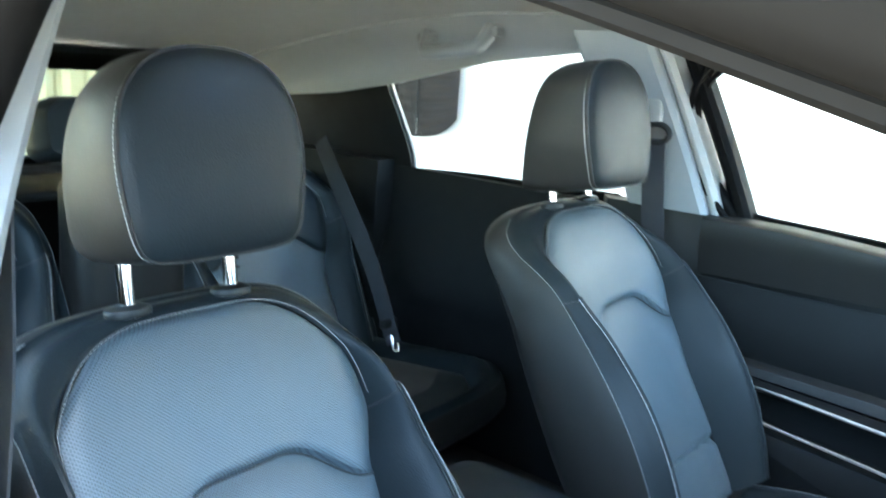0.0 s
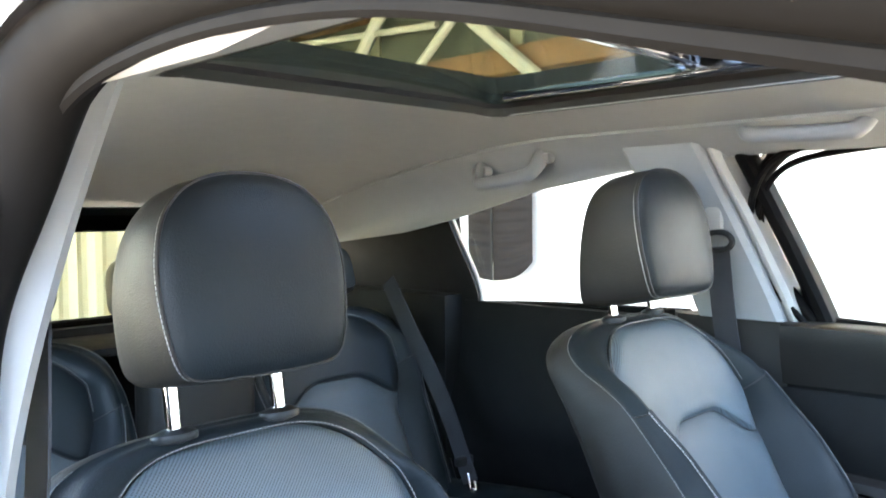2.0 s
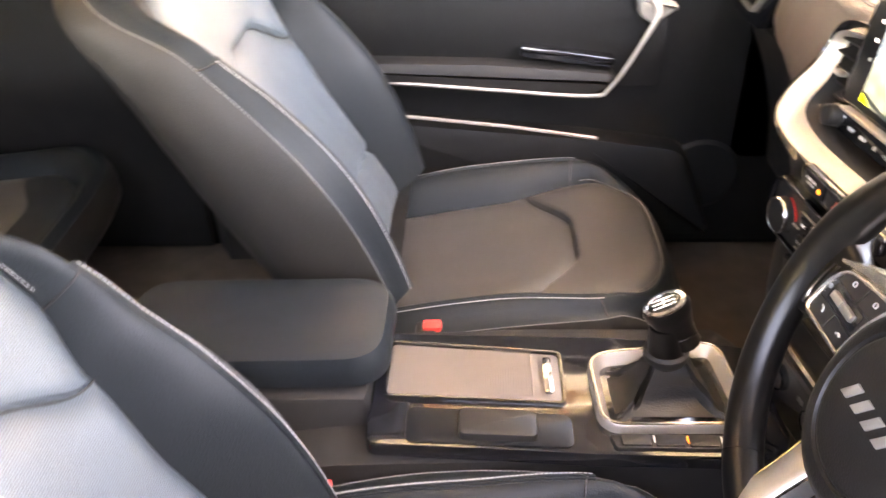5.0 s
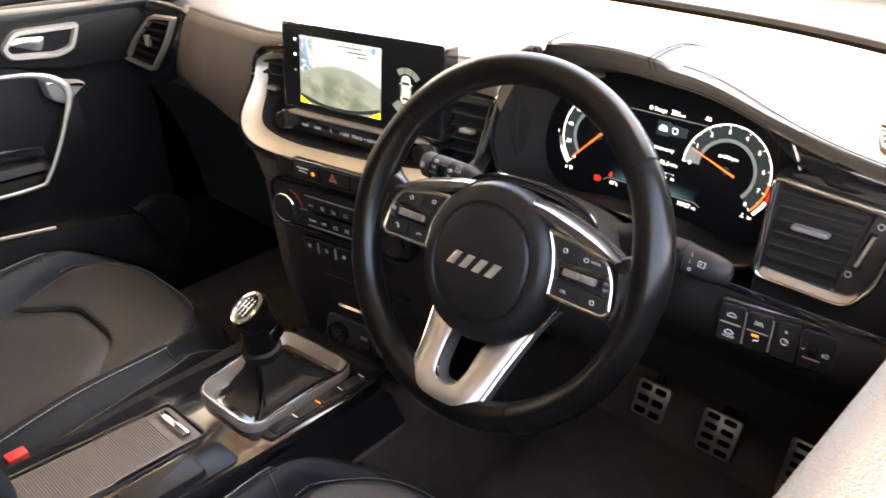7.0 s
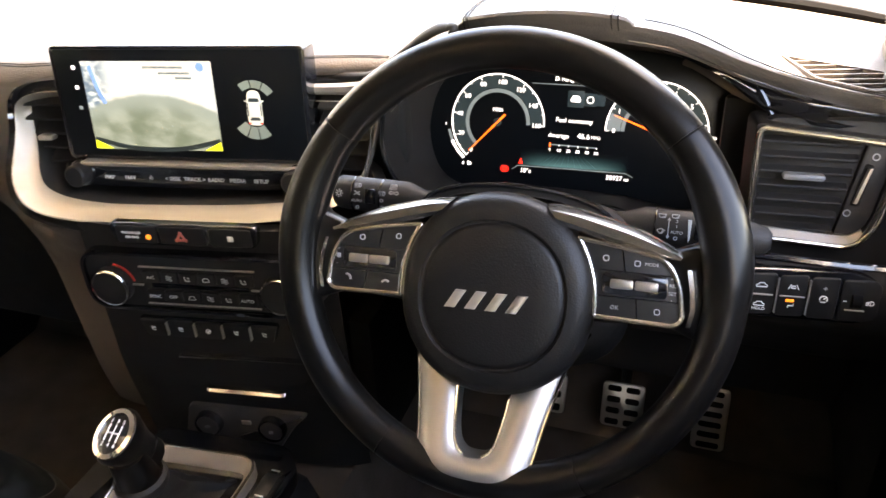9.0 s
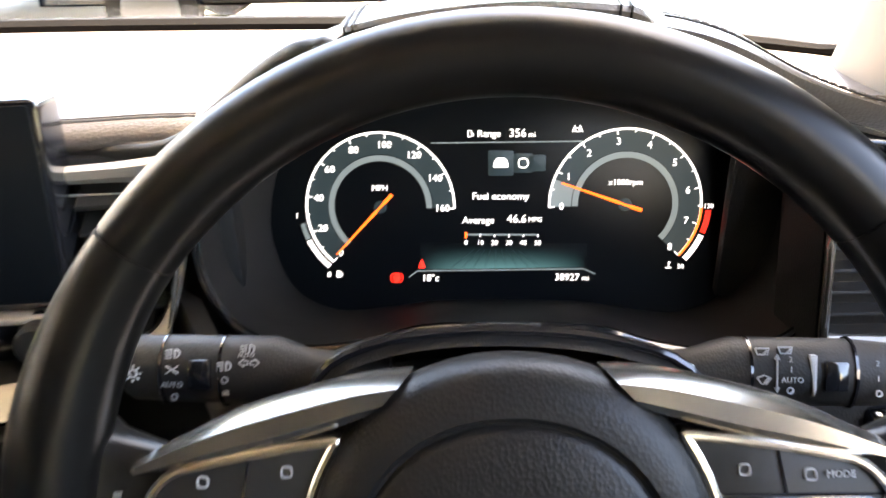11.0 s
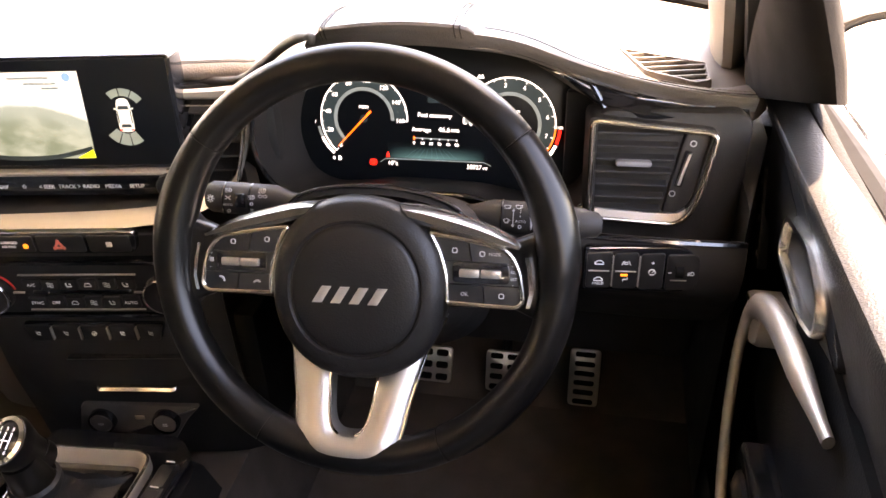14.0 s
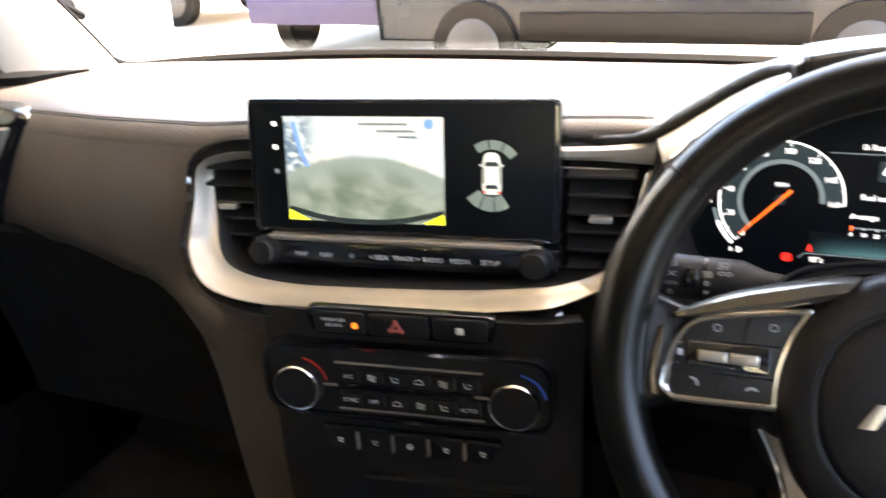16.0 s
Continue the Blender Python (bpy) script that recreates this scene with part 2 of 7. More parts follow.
    rings = [[(p.x, p.y, z0) for p in a], [(p.x, p.y, zt) for p in a], [(p.x, p.y, z1) for p in b],
             [(p.x, p.y, z1) for p in c], [(p.x, p.y, zt) for p in d], [(p.x, p.y, z0) for p in d]]
    return loft(rings, caps=False, m=m)


def smooth_path(pts, n=8, closed=False):
    """A Catmull-Rom line through the points."""
    p = [Vector(q) for q in pts]
    out = []
    cnt = len(p) if closed else len(p) - 1
    for i in range(cnt):
        if closed:
            a, b, c, d = p[i - 1], p[i], p[(i + 1) % len(p)], p[(i + 2) % len(p)]
        else:
            b, c = p[i], p[i + 1]
            a, d = p[i - 1] if i else b * 2 - c, p[i + 2] if i + 2 < len(p) else c * 2 - b
        for j in range(n):
            t = j / n
            out.append(0.5 * ((2 * b) + (c - a) * t + (2 * a - 5 * b + 4 * c - d) * t * t + (3 * b - a - 3 * c + d) * t ** 3))
    if not closed:
        out.append(p[-1])
    return out


def tube(path, r, seg=8, closed=False, m=None, flat=1.0, up=None):
    """A round or flattened bar along a path; r is a radius or a function of 0..1."""
    p = [Vector(q) for q in path]
    n = len(p)
    rings = []
    ref = Vector(up) if up else None
    for i in range(n):
        t = (p[(i + 1) % n] - p[i - 1]) if closed else (p[min(i + 1, n - 1)] - p[max(i - 1, 0)])
        t.normalize()
        if ref is None:
            ref = Vector((0, 0, 1)) if abs(t.z) < 0.9 else Vector((1, 0, 0))
        s = t.cross(ref).normalized()
        w = s.cross(t).normalized()
        if up is None:
            ref = w
        rr = r(i / max(1, n - 1)) if callable(r) else r
        rings.append([p[i] + s * math.cos(a) * rr + w * math.sin(a) * rr * flat for a in (2 * math.pi * k / seg for k in range(seg))])
    if closed:
        rings.append(rings[0])
    return loft(rings, caps=not closed, m=m)


def lathe(profile, n=32, m=None):
    rings = [[(r * math.cos(2 * math.pi * k / n), r * math.sin(2 * math.pi * k / n), z) for k in range(n)] for r, z in profile]
    return loft(rings, caps=False, m=m)


def arc(cx, cy, r, a0, a1, n=24):
    return [(cx + r * math.cos(radians(a0 + (a1 - a0) * i / n)), cy + r * math.sin(radians(a0 + (a1 - a0) * i / n))) for i in range(n + 1)]


def band(cx, cy, r0, r1, a0, a1, z0, z1, m=None, n=24):
    """A piece of a flat ring."""
    o, i = arc(cx, cy, r1, a0, a1, n), arc(cx, cy, r0, a0, a1, n)
    rings = [[(*a, z0), (*a, z1), (*b, z1), (*b, z0)] for a, b in zip(o, i)]
    return loft(rings, m=m)


def ribbon(path, w, z0, z1, m=None):
    """A flat strip of width w along a path in a plane."""
    p = [Vector(q) for q in path]
    rings = []
    for i in range(len(p)):
        t = (p[min(i + 1, len(p) - 1)] - p[max(i - 1, 0)]).normalized()
        s = Vector((-t.y, t.x)) * w / 2
        a, b = p[i] + s, p[i] - s
        rings.append([(a.x, a.y, z0), (a.x, a.y, z1), (b.x, b.y, z1), (b.x, b.y, z0)])
    return loft(rings, m=m)


def join(*bms):
    out = bmesh.new()
    for b in bms:
        me = bpy.data.meshes.new("tmp")
        b.to_mesh(me)
        b.free()
        out.from_mesh(me)
        bpy.data.meshes.remove(me)
    return out


def stitches(path, m, pitch=0.0052, length=0.0040, r=0.0008):
    """A row of single stitches along a path."""
    p = [Vector(q) for q in path]
    d = [0.0]
    for a, b in zip(p, p[1:]):
        d.append(d[-1] + (b - a).length)
    def at(s):
        k = max(0, min(len(p) - 2, next((i for i in range(len(d) - 1) if d[i + 1] >= s), len(p) - 2)))
        return p[k].lerp(p[k + 1], max(0.0, min(1.0, (s - d[k]) / max(1e-9, d[k + 1] - d[k]))))
    verts, faces = [], []
    s = 0.0
    while s + length < d[-1]:
        a, b = at(s), at(s + length)
        t = (b - a).normalized()
        u = t.cross(Vector((0, 0, 1)))
        if u.length < 0.1:
            u = t.cross(Vector((1, 0, 0)))
        u.normalize()
        w = u.cross(t)
        n = len(verts)
        for q in (a, b):
            verts += [q + u * r, q + w * r, q - u * r, q - w * r]
        faces += [(n, n + 1, n + 5, n + 4), (n + 1, n + 2, n + 6, n + 5), (n + 2, n + 3, n + 7, n + 6), (n + 3, n, n + 4, n + 7), (n, n + 1, n + 2, n + 3), (n + 4, n + 5, n + 6, n + 7)]
        s += pitch
    bm = faces_of(verts, faces)
    bm.transform(m)
    return bm


def writing(name, words, size, m, mat, parent, depth=0.0002, align="CENTER", spread=1.0):
    cu = bpy.data.curves.new(name, "FONT")
    cu.body, cu.size, cu.extrude, cu.align_x, cu.align_y, cu.space_character = words, size, depth, align, "CENTER", spread
    cu.resolution_u = 2
    tmp = bpy.data.objects.new("tmp", cu)
    me = bpy.data.meshes.new_from_object(tmp)
    bpy.data.objects.remove(tmp)
    bm = bmesh.new()
    bm.from_mesh(me)
    bpy.data.meshes.remove(me)
    bm.transform(m)
    return part(name, bm, mat, parent, smooth=0)


def at2(m, x, y, z=0.0, turn=0.0):
    """The frame m moved within itself."""
    return m @ pose(x, y, z, 0, 0, turn)


def inked(lines, x, y, m, z, w=0.0006):
    """A small printed symbol made of strokes, in millimetres round its centre."""
    return join(*[ribbon([(x + a / 1000, y + b / 1000) for a, b in ln], w, z, z + 0.0006, m) for ln in lines])


def step(a, b, x):
    t = max(0.0, min(1.0, (x - a) / (b - a)))
    return t * t * (3 - 2 * t)


def mixv(a, b, t):
    return a + (b - a) * t


# ---- the surroundings ----
GROUND = material("concrete_ground", (0.46, 0.38, 0.29), 0.85, bump=0.4, scale=30, vary=0.2, big=0.8)
WHITEWALL = material("white_render", (0.62, 0.61, 0.59), 0.85, bump=0.2, scale=60, vary=0.05, big=0.7)
SHEET = material("cream_sheet", (0.55, 0.54, 0.40), 0.55, vary=0.08)
WOOD = material("timber_beam", (0.26, 0.15, 0.08), 0.7, bump=0.4, scale=40, vary=0.3, big=12)
PAINTED = material("white_steel", (0.7, 0.7, 0.68), 0.5, vary=0.05)

bm = bmesh.new()
bmesh.ops.create_grid(bm, x_segments=2, y_segments=2, size=900)
tagged(part("ground", bm, GROUND, smooth=0), "pale concrete yard round the parked car", "ground", kind="structure")
bm = rbox((-3.6, -2.5, 1.7), (0.25, 13, 3.4), 0.01)
tagged(part("wall_west", bm, WHITEWALL), "white rendered wall beside the car", "wall", kind="structure")


def sheet_wall():
    def fn(p, q):
        x = -3.4 + 8.4 * p
        return (x, -6.5 + 0.02 * (1 if (int(x * 10) % 2) else -1), 3.6 * q)
    return grid(fn, 168, 1, thick=0.01)


tagged(part("wall_south", sheet_wall(), SHEET, smooth=0), "cream profiled sheet wall behind the car", "wall", kind="structure")


# ---- car shell: one side built twice ----
SILL = 1.085


def side_x(z):
    """Half width of the cabin's inner face at a height."""
    return 0.735 - 0.02 * max(0, (1.08 - z)) - 0.135 * max(0, (z - 1.08) / 0.33) ** 1.25


def pillar(s, front, rear, depth=0.035, n=14, z0=SILL, z1=1.42, bow=0.0, inward=0.0):
    """An upright between two (y bottom, y top) edges, following the tumblehome."""
    rings = []
    for i in range(n + 1):
        t = i / n
        z = z0 + (z1 - z0) * t
        yf, yr = mixv(*front, t) + bow * math.sin(math.pi * t), mixv(*rear, t) + bow * math.sin(math.pi * t)
        x = side_x(z)
        c = 0.010
        x -= inward
        rings.append([(s * (x + depth + inward), yf, z), (s * (x + c), yf, z), (s * x, yf - c, z), (s * x, yr + c, z), (s * (x + c), yr, z), (s * (x + depth + inward), yr, z)])
    return loft(rings)


# ---- headliner and roof ----
RX, RY0, RY1 = 0.345, -1.02, -0.28


def roof_z(x, y):
    z = 1.505 - 0.085 * abs(x / 0.6) ** 2.6
    if y < -0.95:
        z -= 0.19 * ((-0.95 - y) / 1.03) ** 1.7
    if y > -0.4:
        z -= 0.30 * (y + 0.4) ** 2
    return z


def roof_sheet(lift, xs, ys, hole, thick):
    verts = [(x, y, roof_z(x, y) + lift) for y in ys for x in xs]
    n = len(xs)
    faces = []
    for j in range(len(ys) - 1):
        for i in range(n - 1):
            mx, my = (xs[i] + xs[i + 1]) / 2, (ys[j] + ys[j + 1]) / 2
            if hole and abs(mx) < hole[0] and hole[1] < my < hole[2]:
                continue
            faces.append((j * n + i, j * n + i + 1, (j + 1) * n + i + 1, (j + 1) * n + i))
    bm = faces_of(verts, faces)
    bmesh.ops.recalc_face_normals(bm, faces=bm.faces[:])
    bmesh.ops.solidify(bm, geom=bm.faces[:], thickness=thick)
    return bm


def lines(*spans):
    out = []
    for a, b, n in spans:
        out += [a + (b - a) * i / n for i in range(n)]
    return out + [spans[-1][1]]


def rail_z(y):
    """Lower edge of the headliner above the side windows."""
    pts = [(-2.05, 1.20), (-1.80, 1.222), (-1.56, 1.247), (-1.37, 1.283), (-1.10, 1.348), (-0.90, 1.377), (-0.62, 1.402), (0.10, 1.402)]
    for a, b in zip(pts, pts[1:]):
        if y <= b[0]:
            return mixv(a[1], b[1], (y - a[0]) / (b[0] - a[0]))
    return 1.402


xs = lines((-0.60, -RX, 10), (-RX, RX, 14), (RX, 0.60, 10))
ys = lines((-1.98, RY0, 24), (RY0, RY1, 14), (RY1, 0.10, 10))
ceiling = part("ceiling", roof_sheet(0, xs, ys, (RX, RY0, RY1), 0.008), LINER)
tagged(ceiling, "light grey cloth headliner with a roof opening", "headliner", kind="structure")
xs2 = lines((-0.66, -RX - 0.03, 10), (-RX - 0.03, RX + 0.03, 14), (RX + 0.03, 0.66, 10))
ys2 = lines((-2.05, RY0 - 0.03, 24), (RY0 - 0.03, RY1 + 0.03, 14), (RY1 + 0.03, 0.06, 10))
tagged(part("roof", roof_sheet(0.055, xs2, ys2, (RX + 0.03, RY0 - 0.03, RY1 + 0.03), 0.01), BODY), "white painted outer roof skin", "car roof", kind="structure")

sunroof = thing("sunroof", (0, (RY0 + RY1) / 2, 1.5), "tinted glass sunroof slid open at the front, black frame", "sunroof")


def roof_frame():
    pts = [(-RX, RY0), (RX, RY0), (RX, RY1), (-RX, RY1)]
    o = rounded(pts, 0.05, 6)
    i = inset(o, 0.016)
    rings = [[(p.x, p.y, roof_z(p.x, p.y) - 0.004) for p in inset(o, -0.012)], [(p.x, p.y, roof_z(p.x, p.y) - 0.009) for p in o],
             [(p.x, p.y, roof_z(p.x, p.y) + 0.006) for p in inset(o, 0.004)],
             [(p.x, p.y, roof_z(p.x, p.y) + 0.012) for p in i], [(p.x, p.y, roof_z(p.x, p.y) + 0.06) for p in i]]
    return loft(rings, caps=False)


part("frame", roof_frame(), HARD, sunroof)
part("glass_panel", grid(lambda p, q: (-0.34 + 0.68 * p, -1.01 + 0.41 * q, roof_z(-0.34 + 0.68 * p, -0.75) + 0.016), 10, 8, thick=0.005), DARK_GLASS, sunroof, shadow=False)
part("front_rail", rbox((0, -0.555, 1.522), (0.62, 0.04, 0.02), 0.006), GLOSS, sunroof)
part("chrome_rail", rbox((0, -0.59, 1.516), (0.62, 0.014, 0.012), 0.004), CHROME, sunroof)
for s in (-1, 1):
    part("guide_rail", rbox((s * 0.30, -0.64, 1.505), (0.018, 0.62, 0.018), 0.004), GLOSS, sunroof)

# ---- cabin floor and lower body ----
floor = part("floor", rbox((0, -0.45, 0.33), (1.54, 3.2, 0.05), 0.01), CARPET)
tagged(floor, "black carpeted car floor, dusty by the pedals", "floor", kind="structure")
part("tunnel", loft([[(-0.13, y, 0.35), (-0.11, y, 0.56), (0.14, y, 0.56), (0.16, y, 0.35)] for y in (-1.3, 0.55)]), CARPET, floor)
bm = grid(lambda p, q: (-0.768 + 1.536 * p, 0.52 + 0.35 * q, 0.33 + 0.62 * q ** 1.3), 4, 8, thick=0.02)
tagged(part("wall_north", bm, CARPET), "dark carpeted bulkhead of the footwells", "bulkhead", kind="structure")

for s, side in ((-1, "left"), (1, "right")):
    # Plastic trim in the darker headliner cloth, which carries its face's shade.
    b = part("pillar_trim", pillar(s, (-0.600, -0.705), (-0.77, -0.865), inward=0.050 if s < 0 else 0.080), LINER)
    tagged(b, "light grey plastic trim of the middle pillar", "pillar", kind="structure")
    part("pillar_edge", pillar(s, (-0.575, -0.682), (-0.602, -0.708), 0.05, inward=0.028), TRIM, b)
    part("pillar_seal", pillar(s, (-0.528, -0.640), (-0.561, -0.673), 0.05), RUBBER, b)
    part("lower_trim", loft([[(s * 0.70, -0.60, z), (s * 0.735, -0.55, z), (s * 0.76, -0.86, z), (s * 0.70, -0.82, z)] for z in (0.35, 0.7, SILL)]), SOFT, b)
    c = part("rear_pillar", pillar(s, (-1.46, -1.38), (-1.50, -1.42), 0.05, bow=-0.03), RUBBER)
    tagged(c, "black seal strip of the rear door opening", "pillar", kind="structure")
    q = part("quarter_panel", pillar(s, (-1.50, -1.42), (-2.05, -1.90), 0.05), SHADED_TRIM)
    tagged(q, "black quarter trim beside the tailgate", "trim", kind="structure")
    part("lower_quarter", loft([[(s * 0.66, -1.45, z), (s * 0.76, -1.45, z), (s * 0.76, -2.05, z), (s * 0.66, -2.05, z)] for z in (0.35, 0.8, SILL)]), SHADED_TRIM, q)
    # cant rail above the doors
    def rail(p, q2, s=s):
        y = -1.95 + 2.0 * p
        x = 0.49 + 0.135 * math.sin(q2 * math.pi * 0.5)
        zt = roof_z(min(x, 0.60), y) - 0.0015
        low = rail_z(y) if s < 0 else roof_z(0.57, y) - 0.047 + 0.05 * step(-0.40, -0.18, y)
        return (s * x, y, mixv(zt, min(low, zt), q2 ** 2.2))
    part("roof_rail", grid(rail, 40, 12, thick=0.012), LINER, ceiling)
    rings = []
    for k in range(15):
        t = k / 14
        F = Vector((0.722, 0.615, 1.012)).lerp(Vector((0.60, -0.01, 1.44)), t) + Vector((0, 0.03, 0.02)) * math.sin(math.pi * t)
        B = Vector((0.700, 0.385, 1.02)).lerp(Vector((0.60, -0.085, 1.42)), t) + Vector((0.005, 0.02, 0.01)) * math.sin(math.pi * t)
        mid, ax = (F + B) / 2, (F - B) / 2
        rings.append([(s * (mid.x + ax.x * math.cos(q) + 0.024 * math.sin(q)), mid.y + ax.y * math.cos(q), mid.z + ax.z * math.cos(q) + 0.008 * math.sin(q)) for q in (2 * math.pi * w / 16 for w in range(16))])
    a = part("a_pillar", loft(rings), PILLAR)
    part("pillar_seal", tube([r[0] for r in rings], 0.0045, 6), RUBBER, a)
    tagged(a, "grey trim of the slanting windscreen pillar", "pillar", kind="structure")

    w = part("wall_" + side, loft([[(s * 0.765, y, 0.30), (s * 0.765, y, zt), (s * 0.80, y, zt), (s * 0.80, y, 0.30)] for y, zt in ((-2.05, 1.03), (0.36, 1.03), (0.46, 0.985), (0.95, 0.975))]), SHADED_TRIM)
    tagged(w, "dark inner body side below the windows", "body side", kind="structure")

# windscreen, side and rear glass
bm = grid(lambda p, q: ((-0.72 + 1.44 * p) * (1 - 0.16 * q), 0.86 - 0.86 * q - 0.10 * (2 * p - 1) ** 2, 1.02 + 0.385 * q), 12, 8, thick=0.005)
tagged(part("window_1", bm, GLASS, shadow=False), "clear laminated windscreen", "windscreen", kind="structure")
bm = grid(lambda p, q: ((-0.55 + 1.1 * p), -2.08 + 0.20 * q, 1.02 + 0.28 * q), 6, 4, thick=0.005)
rear = part("window_2", bm, REAR_GLASS, shadow=False)
tagged(rear, "rear tailgate window with black border", "rear window", kind="structure")
part("window_frame", frame_ring([(-0.62, -0.20), (0.62, -0.20), (0.56, 0.17), (-0.56, 0.17)], 0.06, -0.01, 0.02, 0.06, m=axes((0, -1.97, 1.17), (1, 0, 0), (0, 0.55, 1))), SHADED_TRIM, rear)
bm = loft([[(x, -2.05, 0.35), (x, -2.02, 1.03), (x, -1.99, 1.03), (x, -1.97, 0.35)] for x in (-0.74, 0.74)])
tagged(part("tailgate", bm, SOFT), "black lower tailgate trim", "tailgate", kind="structure")
bm = rbox((0, -1.90, 1.0), (1.30, 0.28, 0.02), 0.006)
tagged(part("parcel_shelf", bm, SHADED_TRIM), "black parcel shelf behind the rear bench", "parcel shelf")


# ---- doors ----
def door_frame(s, x):
    return axes((s * x, 0.05 if s > 0 else 0, 0.8), (0, -s, 0), (0, 0, 1))


def front_door(s, label):
    d = thing("front_door", (s * 0.74, -0.1, 0.4), label, "car door")
    m = door_frame(s, 0.70 if s < 0 else 0.756)
    lift = 0.0 if s < 0 else 0.002
    k = -1 if s > 0 else 1

    def pl(poly):
        return [(k * x, y) for x, y in poly]
    # trim board
    board = [(-0.60, -0.40), (0.36, -0.40), (0.40, 0.20), (0.36, 0.235), (-0.40, 0.275), (-0.60, 0.28)]
    part("trim_board", plate(pl(board), -0.03, 0.0, 0.03, 0.01, m), SHADED_TRIM, d)
    # padded top below the glass
    def top(p, q):
        y = -0.60 + 0.98 * p
        zt = mixv(0.285, 0.225, max(0, (y + 0.45) / 0.83))
        zl = mixv(0.17, 0.185, p) if y < -0.14 else mixv(0.17, 0.205, step(-0.14, 0.1, y))
        a = q * math.pi * 0.62
        return (k * y, mixv(zl, zt, math.sin(min(a, math.pi / 2)) ** 0.9), 0.012 + lift + 0.018 * math.sin(q * math.pi) - 0.05 * max(0, q - 0.7) / 0.3)
    part("upper_pad", grid(top, 40, 14, m, thick=0.012), PAD, d)
    # padded insert under it
    def ins(p, q):
        y = -0.60 + 0.66 * p
        zb, zt = -0.012 - 0.03 * step(-0.45, -0.05, y), 0.165 - 0.05 * step(-0.05, 0.06, y)
        return (k * y, mixv(zb, zt, q), 0.016 + 0.012 * math.sin(q * math.pi))
    part("insert_pad", grid(ins, 30, 10, m, thick=0.012), SHADED_TRIM, d)
    # arm rest shelf
    arm = [(-0.60, -0.02), (-0.07, -0.05), (-0.02, -0.03), (-0.03, 0.0), (-0.25, 0.02), (-0.60, 0.03)]
    part("armrest", plate(pl(arm), 0.0, 0.055, 0.02, 0.02, m), SOFT, d)
    if s > 0:
        lk = part("lock_switch", plate(pl([(0.218, 0.172), (0.198, 0.178), (0.140, 0.092), (0.160, 0.084)]), 0.02, 0.029, 0.006, 0.002, m), BUTTON, d)
        for t in (0.15, 0.5, 0.85):
            part("key_symbol", plate(pl([(0.147 + 0.058 * t + u, 0.088 + 0.086 * t + v) for u, v in ((-0.002, -0.003), (0.004, -0.003), (0.004, 0.003), (-0.002, 0.003))]), 0.0285, 0.0294, 0.001, 0.0001, m), WHITE_INK, lk)
    part("switch_panel", plate(pl([(-0.20, 0.03), (-0.03, 0.005), (-0.03, 0.025), (-0.20, 0.05)]), 0.01, 0.05, 0.006, 0.004, m), GLOSS, d)
    # silver pull
    pth = smooth_path([(k * -0.16, 0.158, 0.03), (k * -0.02, 0.150, 0.042), (k * 0.035, 0.115, 0.05), (k * 0.015, 0.06, 0.058), (k * -0.035, -0.025, 0.06), (k * -0.075, -0.043, 0.058), (k * -0.25, -0.030, 0.056), (k * -0.45, -0.014, 0.05)], 8)
    part("pull_handle", tube(pth, lambda t: (0.0066 + 0.0060 * step(0.34, 0.20, t)) * (0.45 + 0.55 * step(0.0, 0.08, t)) if s > 0 else (0.0036 + 0.0042 * math.exp(-((t - 0.27) / 0.10) ** 2)) * (0.4 + 0.6 * step(0.0, 0.08, t)), 14, m=m, up=(0, 0, 1), flat=0.75), SATIN, d, "satin silver door pull")
    part("pull_stub", plate(pl([(0.0, 0.135), (0.075, 0.115), (0.03, 0.085), (0.005, 0.10)]), 0.02, 0.05, 0.008, 0.006, m), SATIN, d)
    # opener
    part("opener_bezel", plate(pl([(-0.133, 0.187), (-0.06, 0.224), (0.064, 0.238), (0.21, 0.225), (0.25, 0.13), (0.06, 0.138)]), 0.0, 0.026, 0.02, 0.006, m), SHADED_TRIM, d)
    hp = [(-0.050, 0.198), (-0.040, 0.176), (0.045, 0.163), (0.076, 0.172), (0.096, 0.218), (-0.022, 0.226)]
    if s > 0:
        hp = [(-0.092, 0.184), (-0.040, 0.166), (0.064, 0.160), (0.064, 0.206), (-0.022, 0.226), (-0.080, 0.214)]
    part("opener_surround", frame_ring(pl(hp), 0.0085 if s > 0 else 0.0120, 0.024, 0.034, 0.020 if s > 0 else 0.014, m), BRIGHT if s > 0 else SATIN, d)
    part("opener_lever", plate(pl([(-0.06, 0.188), (-0.02, 0.178), (0.0, 0.205), (-0.04, 0.208)]), 0.012, 0.022, 0.008, 0.004, m), GLOSS, d) if s > 0 else part("opener_lever", plate(pl([(-0.032, 0.200), (0.02, 0.180), (0.03, 0.205), (-0.02, 0.212)]), 0.02, 0.029, 0.008, 0.004, m), STEEL, d)
    # lower pocket with its bright edge
    part("pocket", plate(pl([(-0.50, -0.36), (0.20, -0.36), (0.12, -0.16), (-0.05, -0.135), (-0.50, -0.09)]), 0.0, 0.05, 0.03, 0.02, m), SHADED_TRIM, d)
    part("pocket_edge", tube([(k * -0.42, -0.083, 0.05), (k * -0.22, -0.105, 0.052), (k * -0.05, -0.133, 0.05)], 0.0035, 6, m=m), SATIN, d)
    # speaker rings low down
    part("speaker_grille", lathe([(0.0, 0.008), (0.07, 0.006), (0.078, 0.0)], 28, at2(m, k * 0.17, -0.24, 0.0)), SHADED_TRIM, d)
